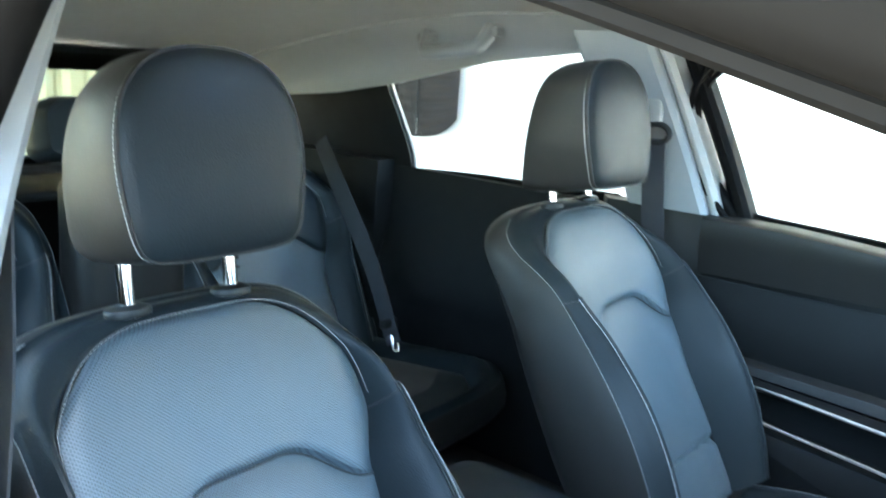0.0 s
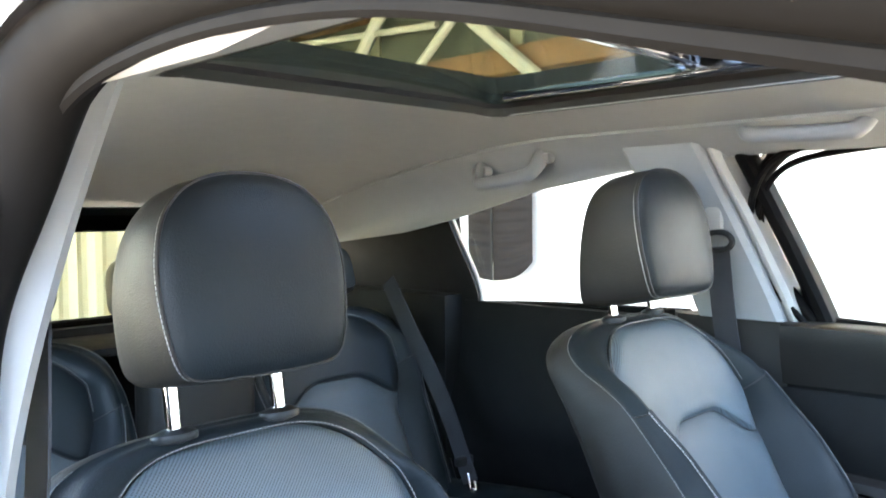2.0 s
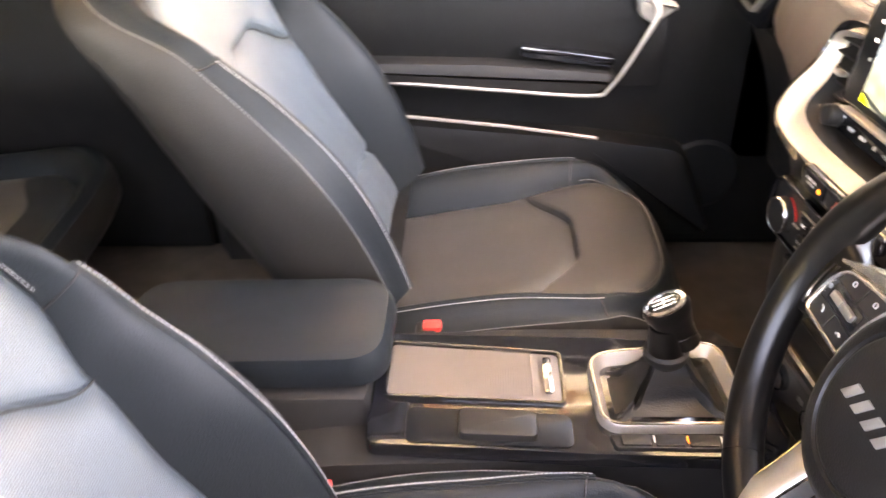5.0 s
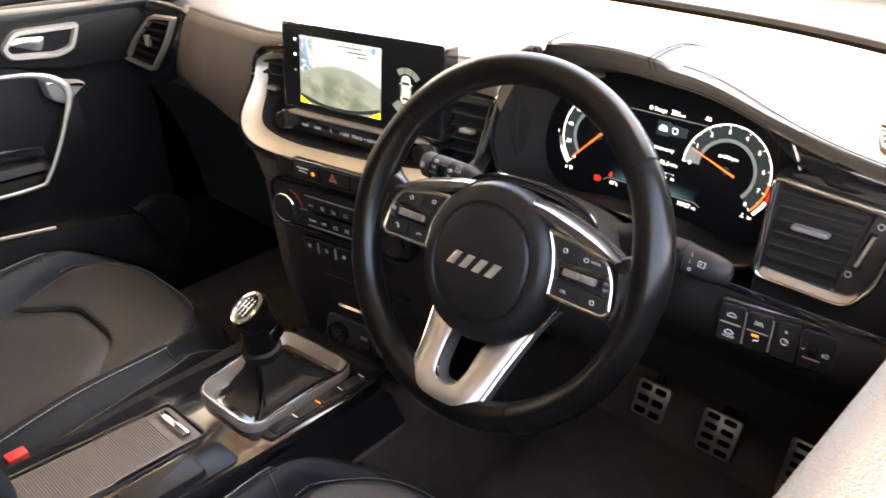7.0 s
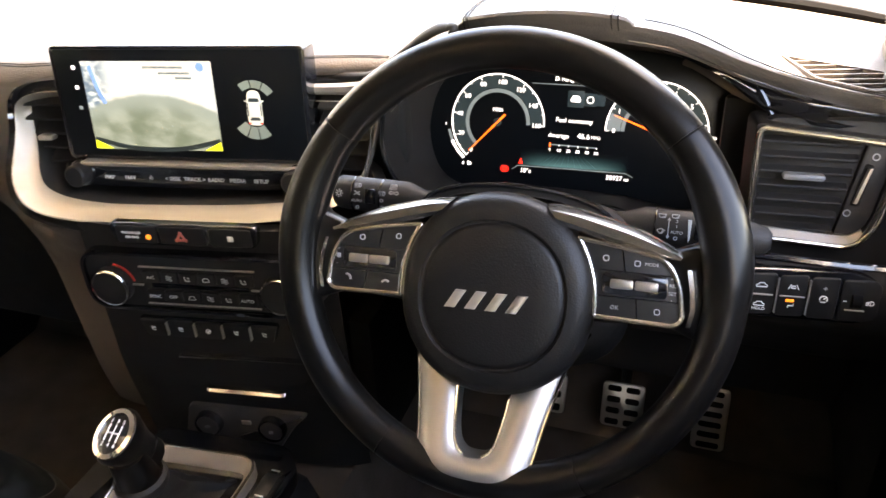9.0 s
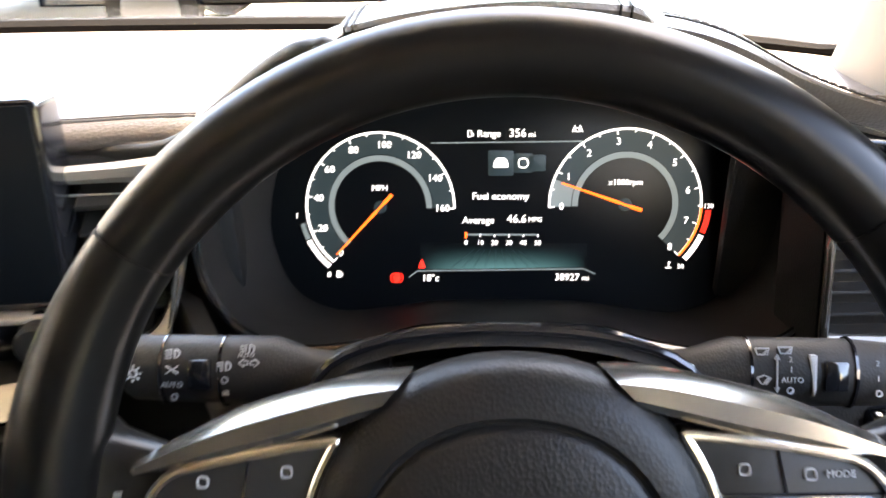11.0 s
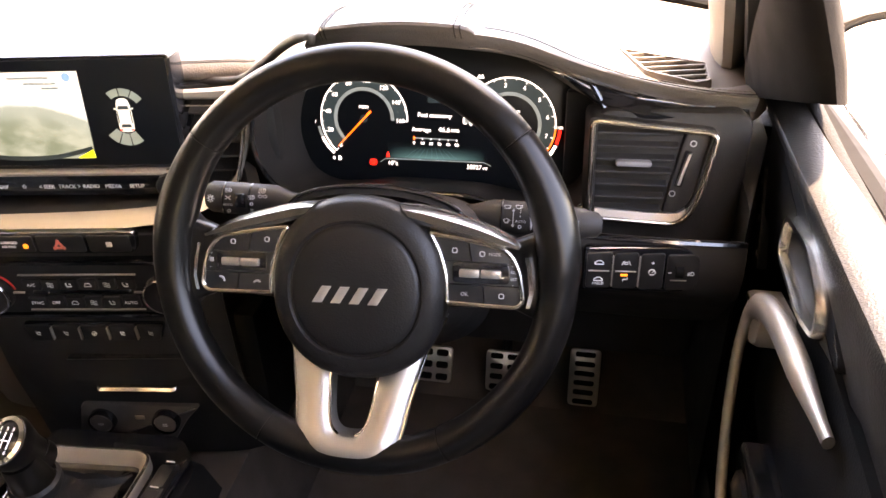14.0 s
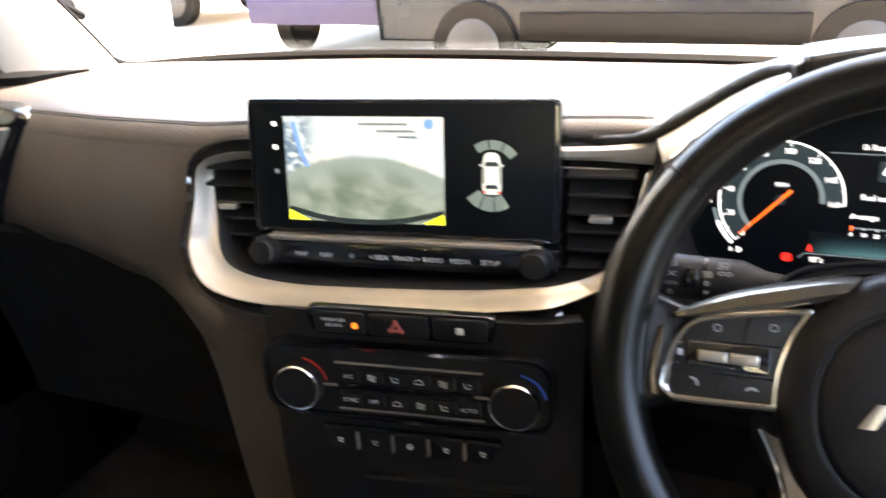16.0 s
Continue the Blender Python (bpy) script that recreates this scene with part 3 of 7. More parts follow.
    # outer skin and window frame
    part("outer_skin", loft([[(s * 0.80, 0.42, z), (s * 0.84, 0.42, z), (s * 0.86, -0.60, z), (s * 0.82, -0.60, z)] for z in (0.36, 0.7, 1.03)]), BODY, d)
    sill = smooth_path([(s * 0.770, 0.40, 1.025), (s * 0.775, 0.1, 1.045), (s * 0.775, -0.25, 1.068), (s * 0.768, -0.57, 1.085)], 8)
    part("sill_seal", tube(sill, 0.012, 8, flat=0.8), RUBBER, d)
    part("sill_strip", tube([p + Vector((s * 0.022, 0, -0.006)) for p in sill], 0.010, 8), CHROME, d)
    up = 0.0 if s > 0 else 0.035
    rr = 0.027 if s > 0 else 0.016
    top = smooth_path([(s * 0.745, -0.565, 1.085), (s * (0.715 if s < 0 else 0.700), -0.635, 1.19), (s * (0.672 if s < 0 else 0.655), -0.645, 1.29 + up * 0.5), (s * (0.640 if s < 0 else 0.632), -0.585, (1.393 if s > 0 else 1.400)), (s * 0.630, -0.45, (1.420 if s > 0 else 1.428)), (s * 0.628, -0.28, (1.412 if s > 0 else 1.432)), (s * 0.632, -0.12, (1.373 if s > 0 else 1.421)), (s * 0.655, 0.05, (1.320 if s > 0 else 1.387)), (s * 0.70, 0.28, (1.228 if s > 0 else 1.255)), (s * 0.75, 0.55, 1.12)], 10)
    part("window_frame", tube(top, lambda t: rr + (0.010 * math.exp(-((t - 0.28) / 0.10) ** 2) + 0.026 * math.exp(-((t - 0.07) / 0.10) ** 2) if s > 0 else 0), 12, flat=0.9), RUBBER, d)
    for off, r2 in ((Vector((-s * 0.026, 0, -0.012)), 0.007), (Vector((-s * 0.004, 0.004, -0.030)), 0.006)):
        part("frame_seal", tube([p + off for p in top], r2, 8), RUBBER, d)
    part("frame_strip", tube([p + Vector((s * 0.035, -0.01, 0.022)) for p in top], 0.016, 8), GLOSS, d)
    rings = []
    for z, cx, cy, rx, ry in ((1.02, 0.738, 0.305, 0.030, 0.155), (1.06, 0.732, 0.295, 0.031, 0.140), (1.12, 0.718, 0.265, 0.029, 0.108), (1.18, 0.703, 0.235, 0.026, 0.075), (1.24, 0.688, 0.205, 0.021, 0.045), (1.285, 0.676, 0.185, 0.012, 0.018)):
        cy, ry = (cy - 0.030, ry + 0.022) if s > 0 else (cy, ry)
        lean = 0.38 * (1 - (z - 1.02) / 0.265)
        rings.append([(s * (cx + rx * math.cos(a)), cy + ry * math.sin(a), z + lean * max(0.0, 0.33 - cy - ry * math.sin(a))) for a in (2 * math.pi * k / 24 for k in range(24))])
    part("sail_panel", loft(rings), SAIL, d, smooth=60)
    part("corner_cover", tube(smooth_path([(s * 0.728, 0.33, 1.06), (s * 0.70, 0.22, 1.17), (s * 0.668, 0.08, 1.28), (s * 0.645, -0.04, 1.35)], 6), 0.026, 10, flat=0.8), SAIL, d)
    if s < 0:
        def pane(p, q):
            y = -0.53 + 1.0 * p - 0.12 * q * (1 - p)
            z = 1.06 + (1.40 - 1.06 - 0.28 * max(0, p - 0.45) / 0.55) * q
            return (s * (side_x(z) + 0.03), y, z)
        part("window_pane", grid(pane, 12, 8, thick=0.004), GLASS, d, shadow=False)
    return d


front_door(-1, "closed passenger door, black trim with silver pull handle")
front_door(1, "closed driver's door with lowered window, black trim")


def rear_door(s):
    d = thing("rear_door", (s * 0.74, -1.1, 0.4), "closed rear door with black trim and window", "car door", group="rear doors")
    def face(p, q):
        y = -0.86 - 0.66 * p
        z = 0.38 + 0.69 * q
        return (s * (0.735 - 0.05 * math.exp(-((z - 0.78) / 0.10) ** 2) + 0.01 * q), y, z)
    part("trim_board", grid(face, 12, 24, thick=0.02), SHADED_TRIM, d)
    def pane(p, q):
        z = 1.065 + (0.32 - 0.09 * p) * q
        return (s * (side_x(z) + 0.03), -0.83 - 0.63 * p + 0.04 * q * p, z)
    part("window_pane", grid(pane, 8, 6, thick=0.004), GLASS, d, shadow=False)
    part("outer_skin", loft([[(s * 0.80, -0.62, z), (s * 0.84, -0.62, z), (s * 0.84, -1.6, z), (s * 0.80, -1.6, z)] for z in (0.36, 0.7, 1.04)]), BODY, d)
    part("sill_seal", tube([(s * 0.755, -0.82, 1.075), (s * 0.76, -1.2, 1.065), (s * 0.76, -1.46, 1.05)], 0.014, 8), RUBBER, d)
    return d


rear_door(-1)
rear_door(1)


# ---- seats ----
for s in (-1, 1):
    def corner(p, q, s=s):
        z = mixv(1.072, 1.30, q)
        y = mixv(mixv(-1.395, -1.430, step(0, 1, q)), -1.53, p)
        return (s * (side_x(z) + 0.012), y, z)
    cf = part("window_corner", grid(corner, 6, 10, thick=0.02), SHADED_TRIM)
    tagged(cf, "black corner trim of the rear door window", "trim", kind="structure")
    part("corner_edge", tube([Vector(corner(0, k / 10)) + Vector((-s * 0.004, 0, 0)) for k in range(11)], 0.006, 6), STEEL, cf)


def pad(parent, m, L, seam, ridge, arch, nr, vj, top_seam, puff, mats, nf0=0.03, thick=0.07, crease=None, stitched=True):
    """A seat back or cushion in the frame m: x across, y along its length L, z its facing side.
    seam(v): where the inner side seam runs, ridge(v): half width at the crest of the side, nr(v): height of that crest,
    arch: (middle, end) of the insert's upper edge, vj: where bolster and shoulder meet."""
    def nf(u, v):
        return nf0 + 0.25 * max(0.0, nr(v) - nf0) * step(0.06, 0.20, abs(u)) - 0.012 * step(L - 0.12, L, v)

    def arch_v(p):
        return mixv(arch[0], arch[1], step(0.25, 1.0, abs(p)))

    def tops(p):
        return top_seam - 0.085 * abs(p) ** 4

    def upper(i, j):
        p = 2 * i - 1
        v = mixv(arch_v(p), tops(p), j)
        u = p * seam(v)
        e = (1 - abs(p) ** 12) * (1 - abs(2 * j - 1) ** (30 if j < 0.5 else 14))
        return (u, v, nf(u, v) + puff * e - 0.007)

    def insert(i, j):
        p = 2 * i - 1
        v = mixv(0.0, arch_v(p), j)
        u = p * seam(v)
        e = (1 - abs(p) ** 12) * (1 - abs(2 * j - 1) ** (9 if j > 0.5 else 16))
        n = nf(u, v) + puff * e - 0.007
        if crease:
            n -= 0.010 * math.exp(-((v - crease) / 0.007) ** 2)
        return (u, v, n)
    part("shoulder_panel", grid(upper, 30, 40, m), mats[0], parent)
    part("insert", grid(insert, 30, 48, m), mats[1], parent)

    fold = [Vector((p * seam(arch_v(p)), arch_v(p), nf(p * seam(arch_v(p)), arch_v(p)) - 0.0055)) for p in [k / 20 - 1 for k in range(41)]]
    part("arch_seam", tube(fold, 0.0013, 6, m=m), mats[3], parent)

    drop = 0.016 if stitched else 0.008

    def across(A, B, n0, n1, i):
        """Point on the side's crest between the seam A and the ridge B."""
        k = math.sin(min(1.0, i / 0.62) * math.pi / 2)
        lift = 0.012 * math.sin(math.pi * min(1.0, i / 0.8)) ** 0.7 - drop * step(0.55, 1.0, i)
        return (mixv(A[0], B[0], i), mixv(A[1], B[1], i), mixv(n0 - 0.007, n1, k) + lift)
    for sgn in (-1, 1):
        def bolster(i, j, sgn=sgn):
            v = vj * j
            x, y, z = across((seam(v), v), (ridge(v), v), nf(seam(v), v), nr(v), i)
            return (sgn * x, y, z)
        part("bolster", grid(bolster, 12, 26, m), mats[2], parent)
    inner, outer = [], []
    for k in range(9):
        v = vj + (tops(1) - vj) * k / 8
        inner.append((seam(v), v))
        outer.append((ridge(v), v))
    for k in range(1, 21):
        t = k / 20
        a = t * math.pi / 2
        inner.append(((1 - t) * seam(tops(1)), tops(1 - t)))
        outer.append((ridge(tops(1)) * max(0.0, math.cos(a)) ** 0.62, tops(1) + (L - tops(1)) * math.sin(a) ** 0.62))
    inner += [(-u, v) for u, v in inner[-2::-1]]
    outer += [(-u, v) for u, v in outer[-2::-1]]

    def wrap(i, j):
        k = i * (len(inner) - 1)
        a = int(min(k, len(inner) - 2))
        f = k - a
        A = (mixv(inner[a][0], inner[a + 1][0], f), mixv(inner[a][1], inner[a + 1][1], f))
        B = (mixv(outer[a][0], outer[a + 1][0], f), mixv(outer[a][1], outer[a + 1][1], f))
        return across(A, B, nf(*A), nr(B[1]), j)
    part("shoulder_wrap", grid(wrap, len(inner) - 1, 10, m), mats[2], parent)
    right = [(ridge(vj * k / 14), vj * k / 14) for k in range(14)] + outer[:len(outer) // 2 + 1]
    loop = right + [(-u, v) for u, v in right[-2::-1]]
    c = L / 2
    rings = []
    for t in (0.0, 0.06, 0.25, 0.5, 0.75, 0.93, 1.0):
        ring = []
        for u, v in loop:
            n = mixv(nr(v) - drop, -thick, t)
            sw = 1 + 0.055 * math.sin(math.pi * t) ** 0.8 - 0.10 * max(0, t - 0.8) * 5
            ring.append((u * sw, c + (v - c) * (1 + (sw - 1) * (0.4 if v > c else 0.1)), n))
        rings.append(ring)
    for k in (0.7, 0.35, 0.04):
        rings.append([(u * k, c + (v - c) * k, n - 0.006) for u, v, n in rings[6]])
    part("side_panel", loft(rings, caps=False, m=m), mats[3], parent)
    if stitched:
        path = [Vector((u, v, nf(u, v) + 0.0005)) for u, v in inner]
        part("stitching", stitches([q + Vector((0, 0, 0.0006)) for q in path], m), STITCH, parent)
        part("seam_cord", tube(path, 0.0013, 5, m=m), mats[3], parent)
        for sgn in (-1, 1):
            def on_side(v, i, sgn=sgn):
                x, y, z = across((seam(v), v), (ridge(v), v), nf(seam(v), v), nr(v), i)
                return Vector((sgn * x, y, z + 0.0008))
            crest = [on_side(vj * k / 30, 0.56) for k in range(31)]
            for du in (-0.0022, 0.0022):
                part("crest_cord", tube([q + Vector((sgn * du, 0, -0.0004)) for q in crest], 0.0016, 6, m=m), mats[2], parent)
            part("stitching", stitches([q + Vector((sgn * 0.0058, 0, -0.0004)) for q in crest], m), STITCH, parent)
            edge_line = [on_side(vj * k / 24, 1.0) for k in range(25)] + [Vector((sgn * u, v, nr(v) - drop + 0.0008)) for u, v in outer[1:20]]
            part("edge_stitching", stitches(edge_line, m), EDGE_THREAD, parent)
            part("join_seam", tube([on_side(vj - 0.018 * (1 - i / 12), i / 12) for i in range(13)], 0.0012, 6, m=m), mats[3], parent)


def front_seat(cx, lift, label):
    st = thing("front_seat", (cx, -0.35, 0.35), label, "car seat", group="front seats")
    A = radians(30.5)
    V, N = Vector((0, -math.sin(A), math.cos(A))), Vector((0, math.cos(A), math.sin(A)))
    P = Vector((cx, -0.787 + lift * 0.8, 1.078 + lift))
    L = 0.60
    m = axes(P - V * L, (-1, 0, 0), V)
    seam = lambda v: 0.138 + 0.016 * step(0.22, 0.34, v) + 0.028 * step(0.335, 0.425, v) - 0.012 * step(0.45, 0.54, v)
    ridge = lambda v: 0.211 + 0.022 * math.sin(min(1.0, max(0.0, (v + 0.05) / 0.48)) * math.pi) - 0.012 * step(0.44, 0.54, v)
    nr = lambda v: 0.045 + 0.062 * math.sin(math.pi * min(1, (v + 0.10) / 0.60)) ** 1.2 - 0.05 * step(0.44, 0.58, v)
    pad(st, m, L, seam, ridge, (0.395, 0.335), nr, 0.425, 0.572, 0.014, (PERF_LIT, PERF_LIT, LEATHER, LEATHER_WARM), crease=0.105)
    V2 = Vector((0, 0.985, 0.174))
    m2 = axes(Vector((cx, -0.515 if cx < 0 else -0.575, 0.535 if cx > 0 else 0.505)), (1, 0, 0), V2)
    seam2 = lambda v: 0.150 + 0.03 * step(0.28, 0.45, v)
    ridge2 = lambda v: 0.225 + 0.018 * math.sin(min(1, v / 0.5) * math.pi) - 0.02 * step(0.42, 0.52, v)
    nr2 = lambda v: 0.04 + 0.042 * math.sin(math.pi * min(1, (v + 0.12) / 0.66)) - 0.05 * step(0.46, 0.56, v)
    pad(st, m2, 0.565, seam2, ridge2, (0.41, 0.34), nr2, 0.44, 0.545, 0.014, (CUSHION, CUSHION, LEATHER, LEATHER_WARM), nf0=0.032, thick=0.10)
    part("seat_base", rbox((cx, -0.30, 0.42), (0.40, 0.40, 0.12), 0.02), HARD, st)
    part("side_cover", rbox((cx + math.copysign(0.235, cx), -0.36, 0.50 + lift * 0.5), (0.02, 0.44, 0.12), 0.009), HARD, st)
    # head restraint: crisp front panel, wedge-shaped sides
    HV = Vector((0, -0.17, 0.985))
    hm = axes(P + HV * (0.055 if cx > 0 else 0.030) + Vector((0, 0.056 if cx > 0 else 0.066, 0)), (-1, 0, 0), HV)
    if cx < 0:
        hm = hm @ Matrix.Diagonal((1.07, 1.03, 1.07, 1))
    half_o = [(0.0, -0.004), (0.056, -0.003), (0.086, 0.002), (0.098, 0.018), (0.105, 0.048), (0.109, 0.085), (0.107, 0.122), (0.096, 0.158), (0.072, 0.185), (0.040, 0.199)]
    o = [Vector((p.x, p.y)) for p in smooth_path([(x, y, 0) for x, y in half_o] + [(0.0, 0.203, 0)] + [(-x, y, 0) for x, y in half_o[:0:-1]], 4, closed=True)]
    c = Vector((0, 0.10))

    def front_z(y):
        return 0.046 - 0.55 * max(0.0, y - 0.10) ** 2 - 0.9 * max(0.0, 0.05 - y) ** 2

    def ring(k, dz):
        out = []
        for p in o:
            q = (p - c) * k + c
            out.append((q.x, q.y, front_z(q.y) + dz))
        return out
    part("headrest_front", loft([ring(0.03, 0.012), ring(0.35, 0.0115), ring(0.65, 0.0095), ring(0.86, 0.0055), ring(0.95, 0.002), ring(0.99, -0.002)], m=hm), LEATHER, st)

    def back(k, t):
        out = []
        for p in o:
            q = (p - c) * k + c
            deep = 0.142 - 0.058 * max(0.0, min(1.0, q.y / 0.205))
            out.append((q.x, q.y, front_z(q.y) - 0.0025 - deep * t))
        return out
    part("headrest_back", loft([back(0.99, 0.0), back(1.005, 0.05), back(1.03, 0.45), back(1.02, 0.75), back(0.97, 0.92), back(0.80, 0.99), back(0.4, 1.0), back(0.03, 1.0)], m=hm), LEATHER_WARM, st)
    edge = [Vector((q.x, q.y, front_z(q.y) - 0.0015)) for q in [((p - c) * 0.997 + c) for p in o]]
    part("headrest_piping", tube(edge, 0.0016, 6, closed=True, m=hm), LEATHER_WARM, st)
    part("headrest_stitching", stitches([Vector((q.x * 1.004, q.y, q.z - 0.006)) for q in edge], hm), STITCH, st)
    for s in (-1, 1):
        PB = P + Vector((s * 0.064, 0, 0)) + N * 0.008 - V * 0.008
        post = part("headrest_post", tube([PB + HV * t for t in (-0.004, 0.02, 0.05, 0.11)], 0.0082, 16), CHROME, st)
        part("post_guide", loft([[(r * math.cos(a), r * 0.72 * math.sin(a), z) for a in (2 * math.pi * k / 28 for k in range(28))] for r, z in ((0.012, -0.012), (0.0245, -0.009), (0.0255, -0.004), (0.0240, -0.001), (0.0165, 0.0015), (0.0120, 0.0030), (0.0085, 0.0030))], m=axes(PB, (1, 0, 0), Vector((0, 1, 0.1)))), BUTTON, post)
        if s < 0:
            for t in (0.022, 0.033, 0.044):
                part("post_notch", rbox(tuple(PB + HV * t + Vector((-0.0075, 0.003, 0))), (0.004, 0.010, 0.0035), 0.0008), HARD, post)
    return st


front_seat(0.382, 0.0, "black leather driver's seat with grey stitching")
front_seat(-0.390, 0.045, "black leather passenger seat with grey stitching")


# ---- rear bench ----
def rear_bench():
    rb = thing("rear_bench", (0, -1.25, 0.4), "black leather rear bench with three places", "rear seat")
    V, N = Vector((0, -0.42, 0.907)), Vector((0, 0.907, 0.42))
    for cx in (-0.40, 0.40):
        P = Vector((cx, -1.68, 1.06))
        m = axes(P - V * 0.60, (-1, 0, 0), V)
        pad(rb, m, 0.60, lambda v: 0.16 + 0.045 * step(0.28, 0.42, v), lambda v: 0.275 - 0.02 * step(0.42, 0.58, v), (0.40, 0.34), lambda v: 0.045 + 0.015 * math.sin(math.pi * min(1, v / 0.55)) - 0.04 * step(0.46, 0.58, v), 0.43, 0.57, 0.014, (LEATHER, PERF_LIT, LEATHER, LEATHER_WARM))
        m2 = axes(Vector((cx, -1.48, 0.55)), (1, 0, 0), Vector((0, 0.99, 0.12)))
        pad(rb, m2, 0.50, lambda v: 0.20, lambda v: 0.29, (0.40, 0.34), lambda v: 0.05 - 0.03 * step(0.4, 0.5, v), 0.38, 0.48, 0.01, (LEATHER, CUSHION, LEATHER, LEATHER_WARM), stitched=False)
    part("middle_back", rbox((0, -1.53, 0.83), (0.24, 0.10, 0.50), 0.03, seg=3), LEATHER_WARM, rb)
    for cx in (-0.42, 0.0, 0.42):
        w = 0.13 if cx else 0.10
        hm = axes(Vector((cx, -1.69, 1.085)), (1, 0, 0), Vector((0, -0.25, 0.97)))
        o = rounded([(-w, 0), (w, 0), (w * 0.95, 0.13), (-w * 0.95, 0.13)], (0.03, 0.03, 0.055, 0.055), 6)
        c = Vector((0, 0.06))
        part("headrest", loft([[((p - c) * k + c).to_tuple() + (z,) for p in o] for z, k in ((-0.055, 0.3), (-0.05, 0.85), (-0.02, 1), (0.02, 1), (0.045, 0.9), (0.055, 0.4))], m=hm), LEATHER, rb)
    return rb


rear_bench()


# ---- dashboard ----
dash = thing("dashboard", (0, 0.4, 0.6), "black soft-grained dashboard with silver trim and stitched lip", "dashboard")


def lip(x):
    """Rear edge of the dashboard's top: y and z."""
    pts = [(-0.74, 0.33, 1.030), (-0.66, 0.245, 1.040), (-0.56, 0.212, 1.047), (-0.46, 0.190, 1.050), (-0.36, 0.179, 1.051), (-0.24, 0.176, 1.052), (-0.165, 0.185, 1.055), (0.10, 0.236, 1.062), (0.18, 0.246, 1.063),
           (0.22, 0.262, 1.060), (0.30, 0.31, 1.07), (0.47, 0.31, 1.07), (0.56, 0.26, 1.050), (0.64, 0.225, 1.040), (0.70, 0.25, 1.034), (0.74, 0.32, 1.025)]
    for a, b in zip(pts, pts[1:]):
        if x <= b[0]:
            t = step(a[0], b[0], x)
            return mixv(a[1], b[1], t), mixv(a[2], b[2], t)
    return pts[-1][1:]


def lip_drop(x):
    return mixv(0.022, 0.013, step(-0.15, 0.05, x))


def dash_top(x, q):
    y0, z0 = lip(x)
    y1, z1 = 0.82 - 0.18 * abs(x / 0.73) ** 3, 1.012
    u = max(0.0, 1 - q / 0.045)
    z = mixv(z0, z1, q) + 0.022 * (1 - 0.8 * step(0.45, 0.58, x)) * math.sin(math.pi * min(1, q * 1.1)) - lip_drop(x) * (1 - math.sqrt(1 - u * u))
    return (x, mixv(y0, y1, q), z)


top_q = [0.0, 0.0006, 0.002, 0.004, 0.007, 0.011, 0.016, 0.022, 0.030, 0.038, 0.046] + [0.046 + 0.954 * k / 22 for k in range(1, 23)]
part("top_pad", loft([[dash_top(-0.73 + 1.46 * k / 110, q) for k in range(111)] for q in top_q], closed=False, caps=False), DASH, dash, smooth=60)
seam_x = [-0.66 + 0.85 * k / 80 for k in range(81)]
part("lip_seam", tube([Vector(dash_top(x, 0.022)) for x in seam_x], 0.0009, 5), material("dark_stitching", (0.05, 0.05, 0.05), 0.7), dash)
part("lip_seam", tube([Vector(dash_top(x, 0.027)) for x in seam_x], 0.0006, 5), SOFT, dash)
part("lip_core", rbox((-0.05, 0.31, 0.99), (0.50, 0.10, 0.09), 0.01), HARD, dash)
seal = [Vector((x, 0.822 - 0.18 * abs(x / 0.73) ** 3, 1.016)) for x in [-0.72 + 1.44 * i / 40 for i in range(41)]]
seal = [Vector((-0.738, 0.610, 1.034)), Vector((-0.736, 0.628, 1.022))] + seal + [Vector((0.736, 0.628, 1.022)), Vector((0.738, 0.610, 1.034))]
bm = tube(smooth_path(seal, 2), lambda t: 0.012 - 0.008 * abs(2 * t - 1) ** 6, 8)
part("screen_seal", bm, RUBBER, dash)


LOW = [(-0.74, 0.897), (-0.46, 0.897), (-0.40, 0.887), (-0.33, 0.870), (-0.285, 0.842), (-0.25, 0.795), (-0.228, 0.735), (-0.215, 0.66), (-0.205, 0.60), (-0.10, 0.60)]


def pas_low(x):
    for a, b in zip(LOW, LOW[1:]):
        if x <= b[0]:
            return mixv(a[1], b[1], (x - a[0]) / (b[0] - a[0]))
    return 0.60


# glove box and knee panels, set back
def glove(p, q):
    x = mixv(-0.70, -0.14, p)
    return (x, 0.215 + 0.10 * q + 0.02 * math.sin(math.pi * q), mixv(0.91, 0.60, q))


part("glove_box", grid(glove, 10, 10, thick=0.02), HARD, dash)
part("under_panel", rbox((-0.42, 0.42, 0.60), (0.56, 0.25, 0.02), 0.005), HARD, dash)


def knee(p, q):
    x = mixv(0.168, 0.70, p)
    a = q
    y = 0.118 + 0.10 * step(0.27, 0.168, x) ** 2 + 0.02 * math.sin(a * math.pi * 0.5) - 0.012 * math.sin(math.pi * min(1, a * 2.2)) + 0.16 * max(0, a - 0.35) ** 1.3 + 0.05 * max(0, abs(x - 0.40) - 0.24)
    return (x, y, mixv(0.962, 0.79, a))


part("knee_panel", grid(knee, 30, 24, thick=0.012), SOFT, dash)
part("knee_joint", tube([Vector((mixv(0.50, 0.70, i / 10), 0.118 + 0.05 * max(0, abs(mixv(0.50, 0.70, i / 10) - 0.40) - 0.24), 0.9615)) for i in range(11)], 0.003, 6), GLOSS, dash)
part("column_side", rbox((0.175, 0.26, 0.70), (0.03, 0.22, 0.20), 0.01), RUBBER, dash)
